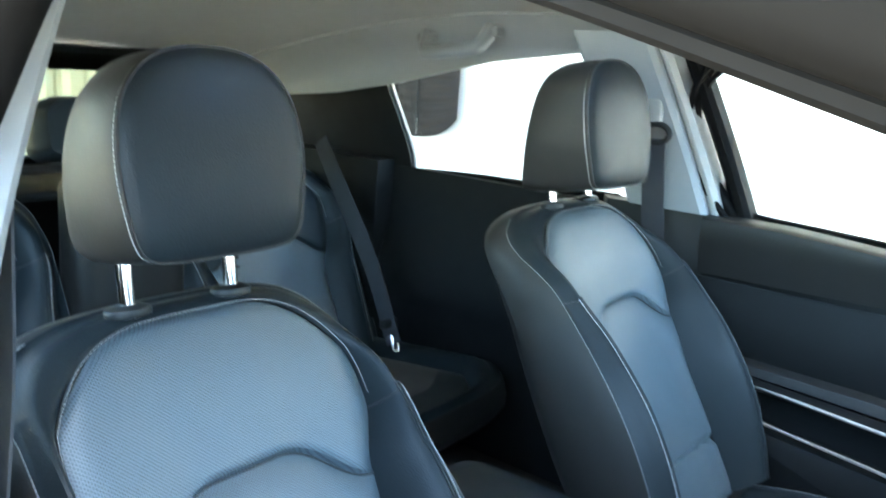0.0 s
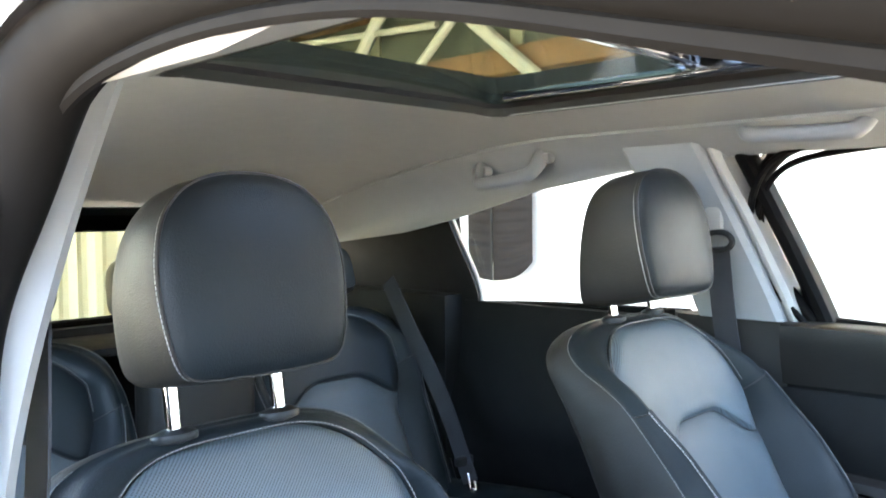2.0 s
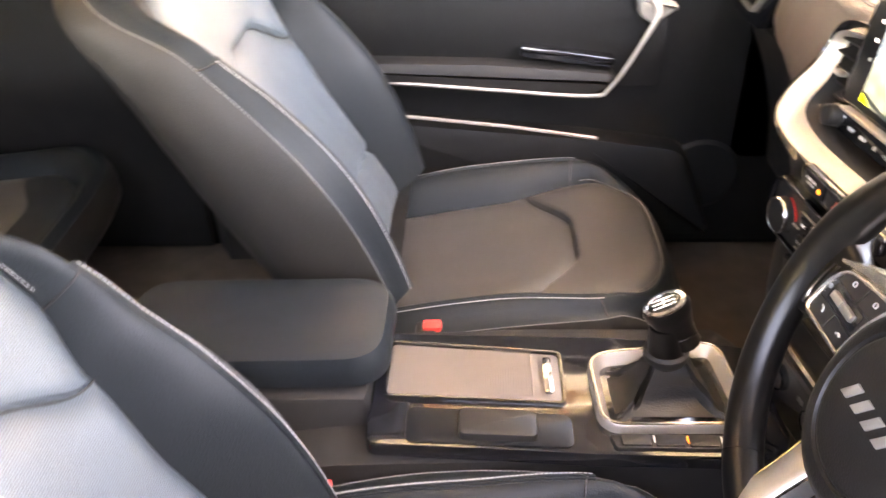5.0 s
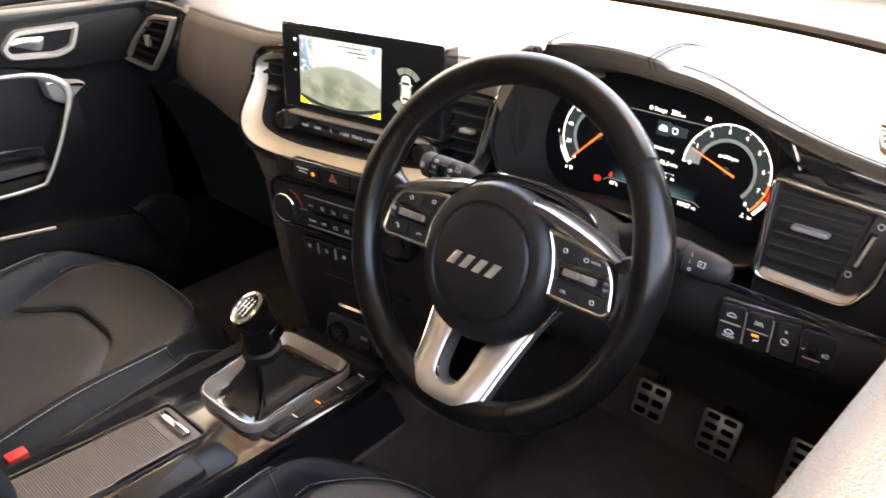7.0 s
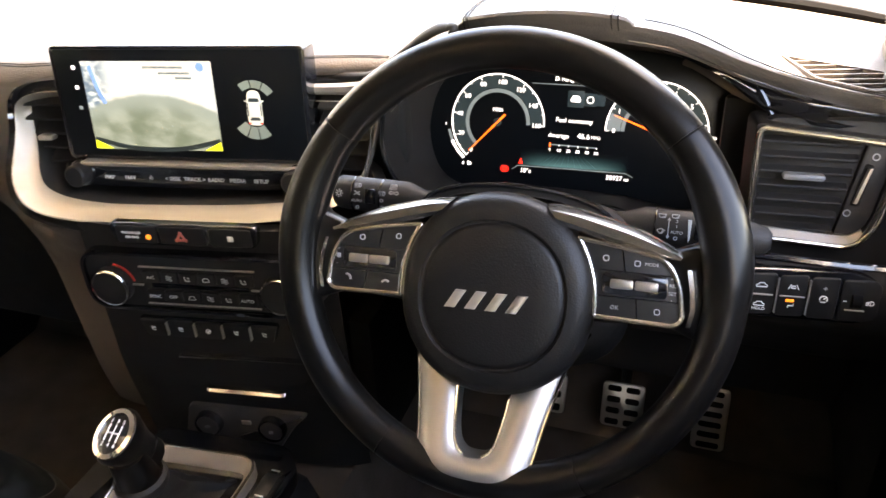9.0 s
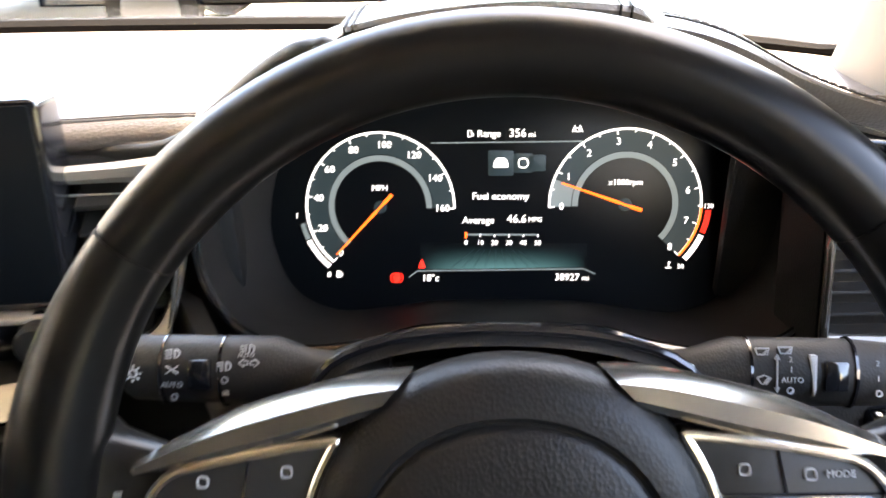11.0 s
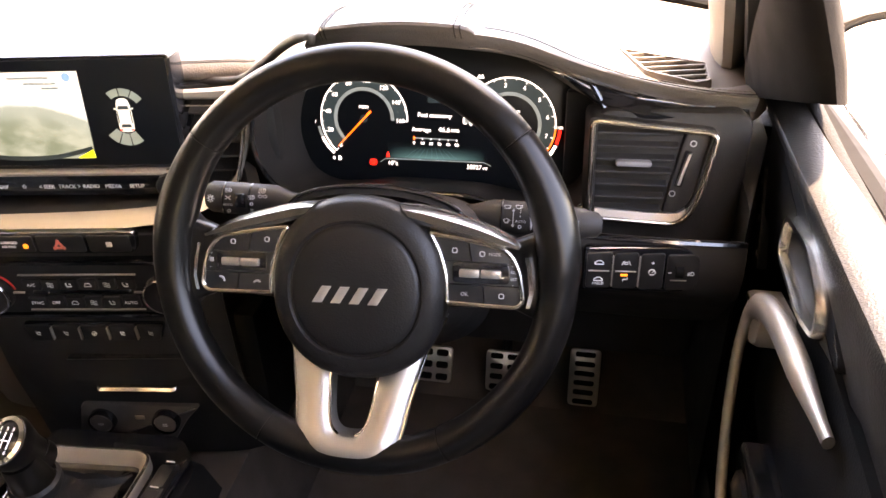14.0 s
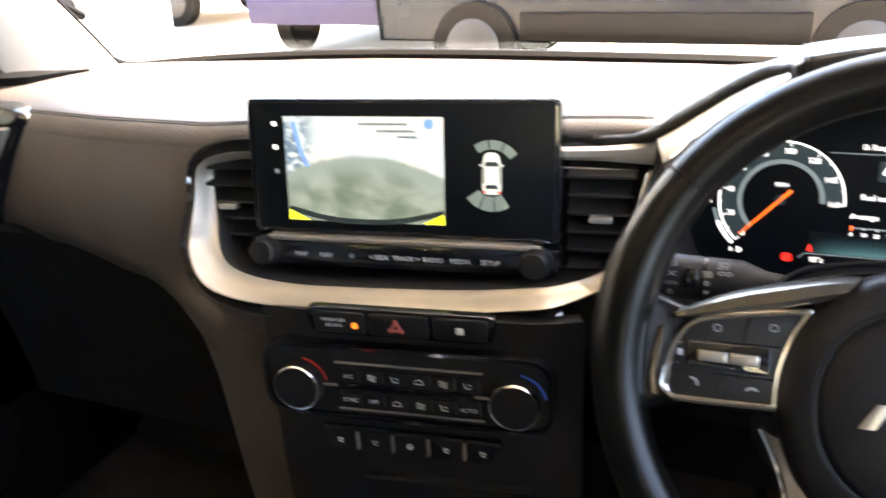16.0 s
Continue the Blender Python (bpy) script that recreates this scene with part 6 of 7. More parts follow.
LANEMARK = [[(-4, -2), (-2, 2.4)], [(4, -2), (2, 2.4)], [(-1.8, -0.8), (1.8, -0.8), (1.2, 1.2), (-1.2, 1.2), (-1.8, -0.8)]]
DIALMARK = [[(3 * math.cos(a), 3 * math.sin(a)) for a in (math.pi * k / 6 for k in range(-1, 8))], [(0, 0), (1.6, 1.6)], [(-2, -2.6), (2, -2.6)]]
LAMPMARK = [[(-0.5, 2), (1.6, 1.4), (2.2, 0), (1.6, -1.4), (-0.5, -2), (-0.5, 2)], [(-1.2, 1.2), (-3.6, 0.6)], [(-1.2, 0), (-3.6, -0.6)], [(-1.2, -1.2), (-3.6, -1.8)]]
for x, up_, dn in ((0.0148, CARMARK, CARMARK), (0.0392, LANEMARK, [[(-2, -1.6), (-2, 0.6), (2, 0.6), (2, 2.6)]])):
    part("divider", plate([(x - 0.0095, 0.0418), (x + 0.0095, 0.0418), (x + 0.0095, 0.0430), (x - 0.0095, 0.0430)], 0.005, 0.0072, 0, 0.0003, QM), SATIN, dash)
    part("key_symbol", inked(up_, x, 0.0510, QM, 0.006), WHITE_INK, dash)
    part("key_symbol", inked(dn, x, 0.0330, QM, 0.006), WHITE_INK, dash)
part("key_symbol", inked(DIALMARK, 0.0630, 0.0420, QM, 0.006), WHITE_INK, dash)
part("key_symbol", inked([[(-1.4, 0), (1.4, 0)], [(0, -1.4), (0, 1.4)]], 0.0630, 0.0520, QM, 0.006), WHITE_INK, dash)
part("key_symbol", inked(LAMPMARK, 0.0985, 0.0415, QM, 0.006), WHITE_INK, dash)
part("key_symbol", inked([[(-1.4, 0), (1.4, 0)]], 0.0790, 0.0420, QM, 0.006), WHITE_INK, dash)
writing("key_marking", "HOLD", 0.0038, at2(QM, 0.0148, 0.0285, 0.0062), WHITE_INK, dash)
part("key_lamp", plate([(0.0348, 0.0372), (0.0412, 0.0372), (0.0412, 0.0395), (0.0348, 0.0395)], 0.006, 0.0068, 0, 0.0001, QM), AMBER, dash)
lw = part("level_wheel", lathe([(0.0, 0.0042), (0.0062, 0.0042), (0.0070, 0.0034), (0.0070, -0.0034), (0.0062, -0.0042), (0.0, -0.0042)], 20, QM @ pose(0.0875, 0.0425, 0.0035, 0, 90, 0)), RUBBER, dash)
part("divider", plate([(0.0800, 0.0335), (0.0945, 0.0335), (0.0945, 0.0345), (0.0800, 0.0345)], 0.005, 0.0070, 0, 0.0003, QM), SATIN, dash)
# top vents by the screen pillars
for s in (-1, 1):
    TV = axes((s * 0.630, 0.335, 1.0440), (s * 0.93, -0.36, 0.0), (0.36 * s, 0.93, -0.030))
    q4 = [(-0.076, 0.039), (0.030, 0.037), (0.050, -0.016), (0.038, -0.032), (-0.021, -0.022)]
    tv = part("demister_vent", frame_ring(q4, 0.005, -0.006, 0.0015, 0.006, TV), DASH, dash)
    part("vent_floor", plate(q4, -0.016, -0.004, 0.006, 0.001, TV), RUBBER, tv)
    ci, si = math.cos(radians(38)), math.sin(radians(38))
    for i in range(7):
        off = -0.054 + i * 0.0155
        hits = []
        for a, b in zip(q4, q4[1:] + q4[:1]):
            da, db = a[0] * si * -1 + a[1] * ci + off, b[0] * si * -1 + b[1] * ci + off
            if da * db < 0:
                f = da / (da - db)
                hits.append(Vector((mixv(a[0], b[0], f), mixv(a[1], b[1], f), -0.002)))
        if len(hits) == 2 and (hits[0] - hits[1]).length > 0.012:
            ends = [hits[0].lerp(hits[1], 0.06), hits[0].lerp(hits[1], 0.94)]
            part("slat", tube(ends, 0.0021, 6, m=TV, flat=1.5), DASH, tv)
# end vent facing the passenger
EV = axes((-0.585, 0.184, 0.978), (1, 0.03, 0), (0, 0.03, 1))
evp = [(0.014, 0.0515), (0.097, 0.058), (0.056, 0.004), (-0.007, -0.058), (-0.110, -0.052), (-0.060, 0.000)]
part("end_vent_surround", plate([(0.000, 0.076), (0.080, 0.078), (0.122, 0.068), (0.085, 0.015), (0.012, -0.080), (-0.125, -0.082), (-0.145, -0.066), (-0.080, 0.0)], -0.03, -0.003, 0.02, 0.004, EV), GLOSS, dash)
part("end_vent_frame", frame_ring(evp, 0.0095, -0.02, 0.009, 0.012, EV), SATIN, dash)
EVS = EV @ pose(0, 0, 0.006)
part("vent_floor", plate(evp, -0.010, -0.006, 0.01, 0.001, EVS), RUBBER, dash)
for k in range(6):
    t = (k + 0.7) / 6.4
    a = Vector((mixv(0.010, -0.098, t), mixv(0.050, -0.050, t), 0.0))
    b = Vector((mixv(0.088, -0.008, t), mixv(0.054, -0.054, t), 0.0))
    part("slat", tube([EVS @ a.lerp(b, 0.10), EVS @ a.lerp(b, 0.90)], 0.0036, 6, flat=0.6), HARD, dash)
part("tab", rbox((-0.004, 0.002, 0.003), (0.012, 0.020, 0.008), 0.002, EVS), SATIN, dash)

# ---- steering wheel and column ----
whl = thing("steering_wheel", (0.375, 0.05, 0.96), "black leather steering wheel with silver spokes", "steering wheel")
TA = radians(25)
CO = axes((0.3777, -0.0057, 0.993), (1, 0, 0), (0, math.sin(TA), math.cos(TA)))
WM = CO @ pose(0, 0, 0, 0, 0, 2.0)
R = 0.163
HUB = -0.0185


def rim_at(a):
    """Centre line of the rim, a little flattened below."""
    y = R * math.sin(radians(a))
    return Vector((R * math.cos(radians(a)), y if y > 0 else y * 0.995, 0))


def rim_radius(a):
    a = a % 360
    g = max(math.exp(-((a - 168) / 16) ** 2), math.exp(-((a - 12) / 16) ** 2))
    return 0.0152 + 0.0022 * g


for a0, a1 in ((39.5, 142.5), (143, 240.5), (241, 297), (297.5, 399)):
    n = 34
    pts = [rim_at(a0 + (a1 - a0) * i / n) for i in range(n + 1)]
    part("rim", tube(pts, lambda t, a0=a0, a1=a1: rim_radius(a0 + (a1 - a0) * t), 22, m=WM, up=(0, 0, 1), flat=1.08), RIM, whl)
for a in (39.25, 142.75, 240.75, 297.25):
    t = (rim_at(a + 1) - rim_at(a - 1)).normalized() * 0.0008
    part("rim_joint", tube([rim_at(a) - t, rim_at(a) + t], 0.0146, 20, m=WM, up=(0, 0, 1), flat=1.08), RUBBER, whl)


def squashed(rx, ry, z, n=48, e=2.15, cy=0.0):
    out = []
    for k in range(n):
        a = 2 * math.pi * k / n
        c, s = math.cos(a), math.sin(a)
        out.append((rx * math.copysign(abs(c) ** (2 / e), c), cy + ry * math.copysign(abs(s) ** (2 / e), s), z))
    return out


HUBGRAIN = material("hub_grain", (0.0075, 0.0069, 0.0064), 0.42, spec=0.20, bump=0.10, scale=620, detail="cells", vary=0.10)
hub = part("airbag_cover", loft([squashed(rx, ry, z, cy=HUB) for rx, ry, z in (
    (0.066, 0.068, -0.045), (0.0725, 0.0750, -0.022), (0.0742, 0.0768, -0.008), (0.0728, 0.0752, 0.0020), (0.0690, 0.0712, 0.0080), (0.0630, 0.0640, 0.0112), (0.0565, 0.0568, 0.0118),
    (0.0552, 0.0555, 0.0098), (0.0540, 0.0542, 0.0094), (0.0528, 0.0530, 0.0112), (0.0500, 0.0500, 0.0126), (0.036, 0.036, 0.0142), (0.018, 0.018, 0.0150), (0.002, 0.002, 0.0152))], m=WM), HUBGRAIN, whl)
BADGE = material("badge_silver", (0.62, 0.60, 0.57), 0.30, metal=0.9, vary=0.04)
for x in (-0.0235, -0.0080, 0.0075, 0.0230):
    part("badge_bar", plate([(x - 0.0085, -0.0068), (x - 0.0005, -0.0068), (x + 0.0078, 0.0068), (x - 0.0002, 0.0068)], 0.0135, 0.0166, 0.0, 0.0006, WM @ pose(-0.002, -0.0215, 0)), BADGE, hub)
for x in (-0.030, 0.030):
    part("horn_symbol", ribbon(arc(x, 0.006, 0.003, 20, 160, 6), 0.0009, 0.0128, 0.0138, WM), HARD, hub)
for s in (-1, 1):
    def sp(poly, s=s):
        return [(s * p[0], p[1]) for p in poly]
    # leather arm that grows out of the rim and runs to the hub
    arm_at = ((0.058, 0.036, -0.034, -0.008), (0.100, 0.030, -0.031, -0.007), (0.126, 0.026, -0.030, -0.004), (0.143, 0.033, -0.036, 0.002), (0.155, 0.045, -0.050, 0.005))
    rings = []
    for x, yt, yb, zf in arm_at:
        o = rounded([(yb, -0.022), (yt, -0.022), (yt, zf), (yb, zf)], 0.008, 3)
        rings.append([(s * x, p.x, p.y) for p in o])
    part("spoke_core", loft(rings, m=WM), RIM, whl)
    # bowed glossy fin above the switches
    upper = smooth_path([Vector((0.034, 0.0520)), Vector((0.052, 0.0505)), Vector((0.075, 0.0455)), Vector((0.102, 0.0375)), Vector((0.133, 0.0235))], 6)
    lower = smooth_path([Vector((0.046, 0.0390)), Vector((0.060, 0.0345)), Vector((0.080, 0.0290)), Vector((0.104, 0.0240)), Vector((0.130, 0.0190))], 6)
    rings = [[(s * a.x, a.y, -0.020), (s * a.x, a.y, -0.002), (s * mixv(a.x, b.x, 0.3), mixv(a.y, b.y, 0.3), 0.0060), (s * mixv(a.x, b.x, 0.75), mixv(a.y, b.y, 0.75), 0.0062), (s * b.x, b.y, 0.0030), (s * b.x, b.y, -0.020)] for a, b in zip(upper, lower)]
    part("spoke_fin", loft(rings, m=WM), FIN, whl)
    padp = [(0.058, 0.0310), (0.090, 0.0270), (0.122, 0.0205), (0.1325, 0.0040), (0.1365, -0.0220), (0.131, -0.0275), (0.0735, -0.0262), (0.0725, -0.0030), (0.066, 0.0170)]
    padr = (0.004, 0.02, 0.014, 0.012, 0.008, 0.006, 0.003, 0.02, 0.02)
    sw = part("switch_pad", plate(sp(padp), -0.012, 0.0015, padr, 0.001, WM), BUTTON, whl)
    part("pad_surround", tube([Vector((p.x, p.y, 0.0022)) for p in inset(rounded(sp(padp), padr, 6), 0.001)], 0.0021, 10, closed=True, m=WM), BRIGHT, sw)
    part("rocker_well", plate(sp([(0.0785, -0.0085), (0.124, -0.0085), (0.124, 0.0075), (0.0785, 0.0075)]), 0.0010, 0.0022, 0.004, 0.0004, WM), GLOSS, sw)
    for x in (0.0925, 0.1095):
        part("rocker", rbox((s * x, -0.0005, 0.0036), (0.0162, 0.0066, 0.0046), 0.0013, WM), SPOKE, sw)
    for a, b in (((0.072, 0.0085), (0.128, 0.0080)), ((0.076, -0.0100), (0.132, -0.0100))):
        part("pad_gap", ribbon(sp([a, b]), 0.0008, 0.0010, 0.0022, WM), GLOSS, sw)
    part("pad_gap", ribbon(sp([(0.094, 0.0085), (0.091, 0.0255)]), 0.0009, 0.0010, 0.0022, WM), GLOSS, sw)
    part("pad_gap", ribbon(sp([(0.103, -0.010), (0.105, -0.0255)]), 0.0009, 0.0010, 0.0022, WM), GLOSS, sw)
    for x, y, w, sz in (((0.1275, 0.0015, "RES", 0.0034), (0.1275, -0.0040, "SET", 0.0034), (0.1120, 0.0150, "MODE", 0.0034), (0.0885, -0.0178, "OK", 0.0042), (0.1265, 0.0062, "+", 0.0036), (0.1270, -0.0085, "-", 0.0036)) if s > 0 else ((-0.1275, 0.0055, "+", 0.0040), (-0.1285, -0.0060, "-", 0.0040))):
        writing("pad_marking", w, sz, at2(WM, x, y, 0.0024), GREY_INK, sw)
    for x, y in (((0.080, 0.0170), (0.1180, -0.0180), (0.1020, 0.0150)) if s > 0 else ((0.078, 0.0190), (0.108, 0.0160))):
        part("pad_symbol", frame_ring(sp([(x - 0.0022, y - 0.0022), (x + 0.0022, y - 0.0022), (x + 0.0022, y + 0.0022), (x - 0.0022, y + 0.0022)]), 0.0007, 0.0012, 0.0026, 0.0018, WM, 4), GREY_INK, sw)
    if s < 0:
        for x, y, turn in ((-0.087, -0.0195, 0), (-0.120, -0.0175, 50)):
            part("pad_symbol", ribbon(arc(x, y, 0.0034, 150 - turn, 40 - turn, 8), 0.0014, 0.0012, 0.0026, WM), GREY_INK, sw)
        part("pad_symbol", plate(sp([(0.126, -0.0018), (0.129, -0.0018), (0.129, 0.0018), (0.126, 0.0018)]), 0.0012, 0.0026, 0.0005, 0.0001, WM), GREY_INK, sw)
    part("spoke_tip", loft([[(s * (x + d), y, z) for d, z in ((-0.0022, -0.004), (-0.0016, 0.0045), (0.0016, 0.0040), (0.0026, -0.004))] for x, y in ((0.1375, 0.014), (0.1400, 0.002), (0.1418, -0.014), (0.1395, -0.026))], m=WM), CHROME, whl)
# lower spoke: two legs and a chin, creased where they meet
LS = WM @ pose(-0.005, 0, 0, 0, 0, -1.0)
side_out = [(0.0735, -0.044, -0.030), (0.0605, -0.070, -0.024), (0.0500, -0.112, -0.008), (0.0455, -0.138, 0.003), (0.0415, -0.1530, 0.0095), (0.0310, -0.1635, 0.0125), (0.0, -0.1665, 0.0130)]
side_in = [(0.0330, -0.060, -0.024), (0.0225, -0.084, -0.018), (0.0195, -0.112, -0.006), (0.0172, -0.128, 0.001), (0.0135, -0.1375, 0.0055), (0.0075, -0.1420, 0.0080), (0.0, -0.1428, 0.0085)]


def mirrored(pts):
    return pts + [(-x, y, z) for x, y, z in pts[-2::-1]]


def spoke_rings():
    o, i = smooth_path(mirrored(side_out), 6), smooth_path(mirrored(side_in), 6)
    rows = [[] for _ in range(7)]
    for a, b in zip(o, i):
        a, b = Vector(a), Vector(b)
        d = (b - a)
        crown = 0.004 * step(-0.120, -0.155, a.y)
        rows[0].append(a + Vector((0, 0, -0.018)))
        rows[1].append(a + Vector((0, 0, -0.002)))
        rows[2].append(a + d * 0.07 + Vector((0, 0, 0.001)))
        rows[3].append(a + d * 0.50 + Vector((0, 0, 0.002 + crown)))
        rows[4].append(b - d * 0.06 + Vector((0, 0, 0.002)))
        rows[5].append(b + Vector((0, 0, -0.002)))
        rows[6].append(b + Vector((0, 0, -0.020)))
    return rows


part("lower_spoke", loft(spoke_rings(), closed=False, caps=False, m=LS), SPOKE, whl, "satin silver lower spoke", smooth=70)
for s in (-1, 1):
    edge = smooth_path([(s * x * 1.012, y, z - 0.002) for x, y, z in side_out[:6]], 4)
    part("spoke_edge", tube(edge, lambda t: 0.0018 - 0.0009 * t, 8, m=LS), CHROME, whl)
    inner_edge = smooth_path([(s * x, y, z - 0.001) for x, y, z in side_in[1:6]], 4)
    part("window_edge", tube(inner_edge, 0.0013, 6, m=LS), CHROME, whl)
col = thing("steering_column", (0.375, 0.15, 0.85), "black plastic steering column shroud", "steering column")
part("shroud", loft([squashed(0.060, 0.050, -0.045, cy=-0.015), squashed(0.075, 0.056, -0.07, cy=-0.018), squashed(0.085, 0.060, -0.12, cy=-0.030), squashed(0.085, 0.062, -0.22, cy=-0.06)], m=CO), HARD, col)


def cover(z, w, top, foot, lift=0.0):
    return [(w * math.cos(math.pi * k / 20), foot + (top - foot) * math.sin(math.pi * k / 20) ** 0.55 + lift, z) for k in range(21)]


part("shroud_top", loft([cover(-0.040, 0.078, 0.060, 0.020, -0.004), cover(-0.046, 0.082, 0.063, 0.020), cover(-0.10, 0.098, 0.058, 0.010), cover(-0.19, 0.125, 0.030, -0.02)], closed=False, caps=False, m=CO), HARD, col)
part("shroud_lip", tube([Vector(p) for p in cover(-0.043, 0.081, 0.062, 0.020)], 0.0022, 8, m=CO), GLOSS, col)
part("label_plate", rbox((0.0, 0.0635, -0.047), (0.026, 0.002, 0.008), 0.0006, CO), GLOSS, col)
for s, lab in ((-1, "lamp"), (1, "wiper")):
    SY, SZ = 0.040, -0.072 if s < 0 else -0.084
    prof = ((0.05, 0.011, -0.004), (0.085, 0.012, -0.002), (0.100, 0.0155, 0.0), (0.163, 0.0145, 0.001), (0.168, 0.011, 0.001)) if s < 0 else ((0.05, 0.011, -0.004), (0.080, 0.012, -0.002), (0.098, 0.0155, 0.0), (0.150, 0.0150, 0.0), (0.176, 0.0135, -0.001), (0.189, 0.0105, -0.001), (0.193, 0.006, -0.001))
    st = part("stalk", loft([[(s * x, SY + dy + w * math.cos(a), SZ + 0.78 * w * math.sin(a)) for a in (2 * math.pi * k / 16 for k in range(16))] for x, w, dy in prof], m=CO), SOFT, col)
    for x in ((0.149, 0.123) if s < 0 else (0.106, 0.1505)):
        part("stalk_ring", loft([[(s * (x + d), SY + 0.0160 * math.cos(a), SZ + 0.0126 * math.sin(a)) for a in (2 * math.pi * k / 18 for k in range(18))] for d in (-0.0006, 0.0006)], m=CO), GLOSS, st)

    def face(y, SY=SY, SZ=SZ, lift=0.0005):
        return SZ + 0.0119 * math.sqrt(max(0.05, 1 - ((y - SY) / 0.0155) ** 2)) + lift

    def strokes(cx, cy, lines, s=s):
        """A small printed symbol made of strokes, in millimetres round its centre."""
        z = face(cy)
        return join(*[ribbon([(s * cx + x / 1000, cy + y / 1000) for x, y in ln], 0.0006, z - 0.0008, z + 0.0002, CO) for ln in lines])

    ray = [[(2.4 * math.cos(a), 2.4 * math.sin(a)), (3.6 * math.cos(a), 3.6 * math.sin(a))] for a in (math.pi * k / 4 for k in range(8))]
    ball = [(1.6 * math.cos(a), 1.6 * math.sin(a)) for a in (math.pi * k / 6 for k in range(13))]
    bowl = [(0.6 + 2.0 * math.sin(a), 1.8 * math.cos(a)) for a in (math.pi * k / 8 for k in range(9))]
    lamp = [bowl + [(0.6, 1.8)]] + [[(-0.6, y), (-3.4, y - 0.4)] for y in (1.6, 0.5, -0.6, -1.7)]
    arrows = [[(-4.4, 0), (-2.2, 1.7), (-2.2, 0.8), (-0.6, 0.8), (-0.6, -0.8), (-2.2, -0.8), (-2.2, -1.7), (-4.4, 0)]]
    arrows = arrows + [[(-x, y) for x, y in arrows[0]]]
    fan = [[(-3, 1), (0, 2.2), (3, 1), (1, -1.6), (-1, -1.6), (-3, 1)], [(0, -1.6), (2.2, 1.6)]]
    pane_mark = [[(-3, 1.4), (3, 1.4), (2.2, -1.2), (-2.2, -1.2), (-3, 1.4)], [(-1, -2.2), (2.5, 0.6)]]
    cross = [[(-2.6, 1.6), (2.6, -1.6)], [(-2.6, -1.6), (2.6, 1.6)], [(-0.9, 0), (0.9, 0)]]
    ring_mark = [[(x * 0.8, y * 0.8) for x, y in ball]]
    if s < 0:
        marks = ((0.1605, SY, [ball] + ray), (0.1435, SY + 0.0085, lamp), (0.1435, SY + 0.0018, cross), (0.1435, SY - 0.0105, ring_mark), (0.1205, SY + 0.0035, lamp), (0.1205, SY - 0.0025, ring_mark), (0.1205, SY - 0.0085, [[(-1.4, 0.8), (1.4, 0.8)], [(-1.4, -0.4), (1.4, -0.4)]]),
                 (0.111, SY + 0.0105, lamp), (0.110, SY + 0.0050, arrows))
        writing("stalk_marking", "AUTO", 0.0034, at2(CO, -0.1435, SY - 0.0048, face(SY - 0.0048)), GREY_INK, st)
        writing("stalk_marking", "AUTO", 0.0026, at2(CO, -0.1115, SY + 0.0082, face(SY + 0.0082)), GREY_INK, st)
    else:
        marks = ((0.111, SY + 0.0100, pane_mark), (0.121, SY + 0.0105, pane_mark), (0.111, SY - 0.0020, fan), (0.1165, SY + 0.0010, [[(0, -8), (0, 8)], [(-1, 6), (0, 8), (1, 6)], [(-1, -6), (0, -8), (1, -6)]]), (0.1225, SY - 0.0065, ring_mark), (0.1600, SY - 0.0075, ring_mark), (0.1700, SY, [[(-3, -2.4), (3, -2.4), (3, 2.4), (-3, 2.4), (-3, -2.4)], [(-1.6, -1.4), (0, 1)]]))
        for w, x, y in (("2", 0.1225, SY + 0.0068), ("1", 0.1225, SY + 0.0026), ("AUTO", 0.1230, SY - 0.0019), ("2", 0.1590, SY + 0.0055), ("1", 0.1590, SY - 0.0010)):
            writing("stalk_marking", w, 0.0034, at2(CO, s * x, y, face(y)), GREY_INK, st)
        part("stalk_symbol", plate([(0.1305, SY + 0.009), (0.1335, SY + 0.009), (0.1332, SY - 0.006), (0.1322, SY - 0.009)], SZ + 0.005, face(SY) - 0.0003, 0.0004, 0.0001, CO), GREY_INK, st)
    for x, y, lines in marks:
        part("stalk_symbol", strokes(x, y, lines), GREY_INK, st)
    part("stalk_slider", rbox((-0.1315 if s < 0 else 0.1415, SY, SZ + 0.0105), (0.0100, 0.0130, 0.0060), 0.0012, CO), GLOSS, st)

# ---- centre console ----
con = thing("centre_console", (0.02, -0.15, 0.36), "gloss black centre console with silver edging", "console")
TZ = 0.672
TM = axes((0.022, 0.0, TZ), (1, 0, 0), (0, 1, -0.02))
part("body", loft([[(-0.105, y, 0.40), (-0.10, y, z), (-0.085, y, z + 0.006), (0.115, y, z + 0.006), (0.13, y, z), (0.135, y, 0.40)] for y, z in ((-0.72, 0.60), (-0.44, 0.645), (-0.20, 0.655), (0.035, 0.655), (0.070, 0.630), (0.095, 0.56))]), HARD, con)
part("top_plate", plate([(-0.085, -0.405), (0.105, -0.405), (0.115, -0.15), (0.115, 0.045), (0.09, 0.075), (-0.07, 0.065), (-0.085, -0.12)], -0.02, 0.0, 0.015, 0.004, TM), GLOSS, con)
cov = [(-0.066, -0.392), (0.036, -0.392), (0.044, -0.172), (-0.050, -0.172)]
part("cover_frame", frame_ring(cov, 0.005, -0.004, 0.005, 0.012, TM), GLOSS, con)
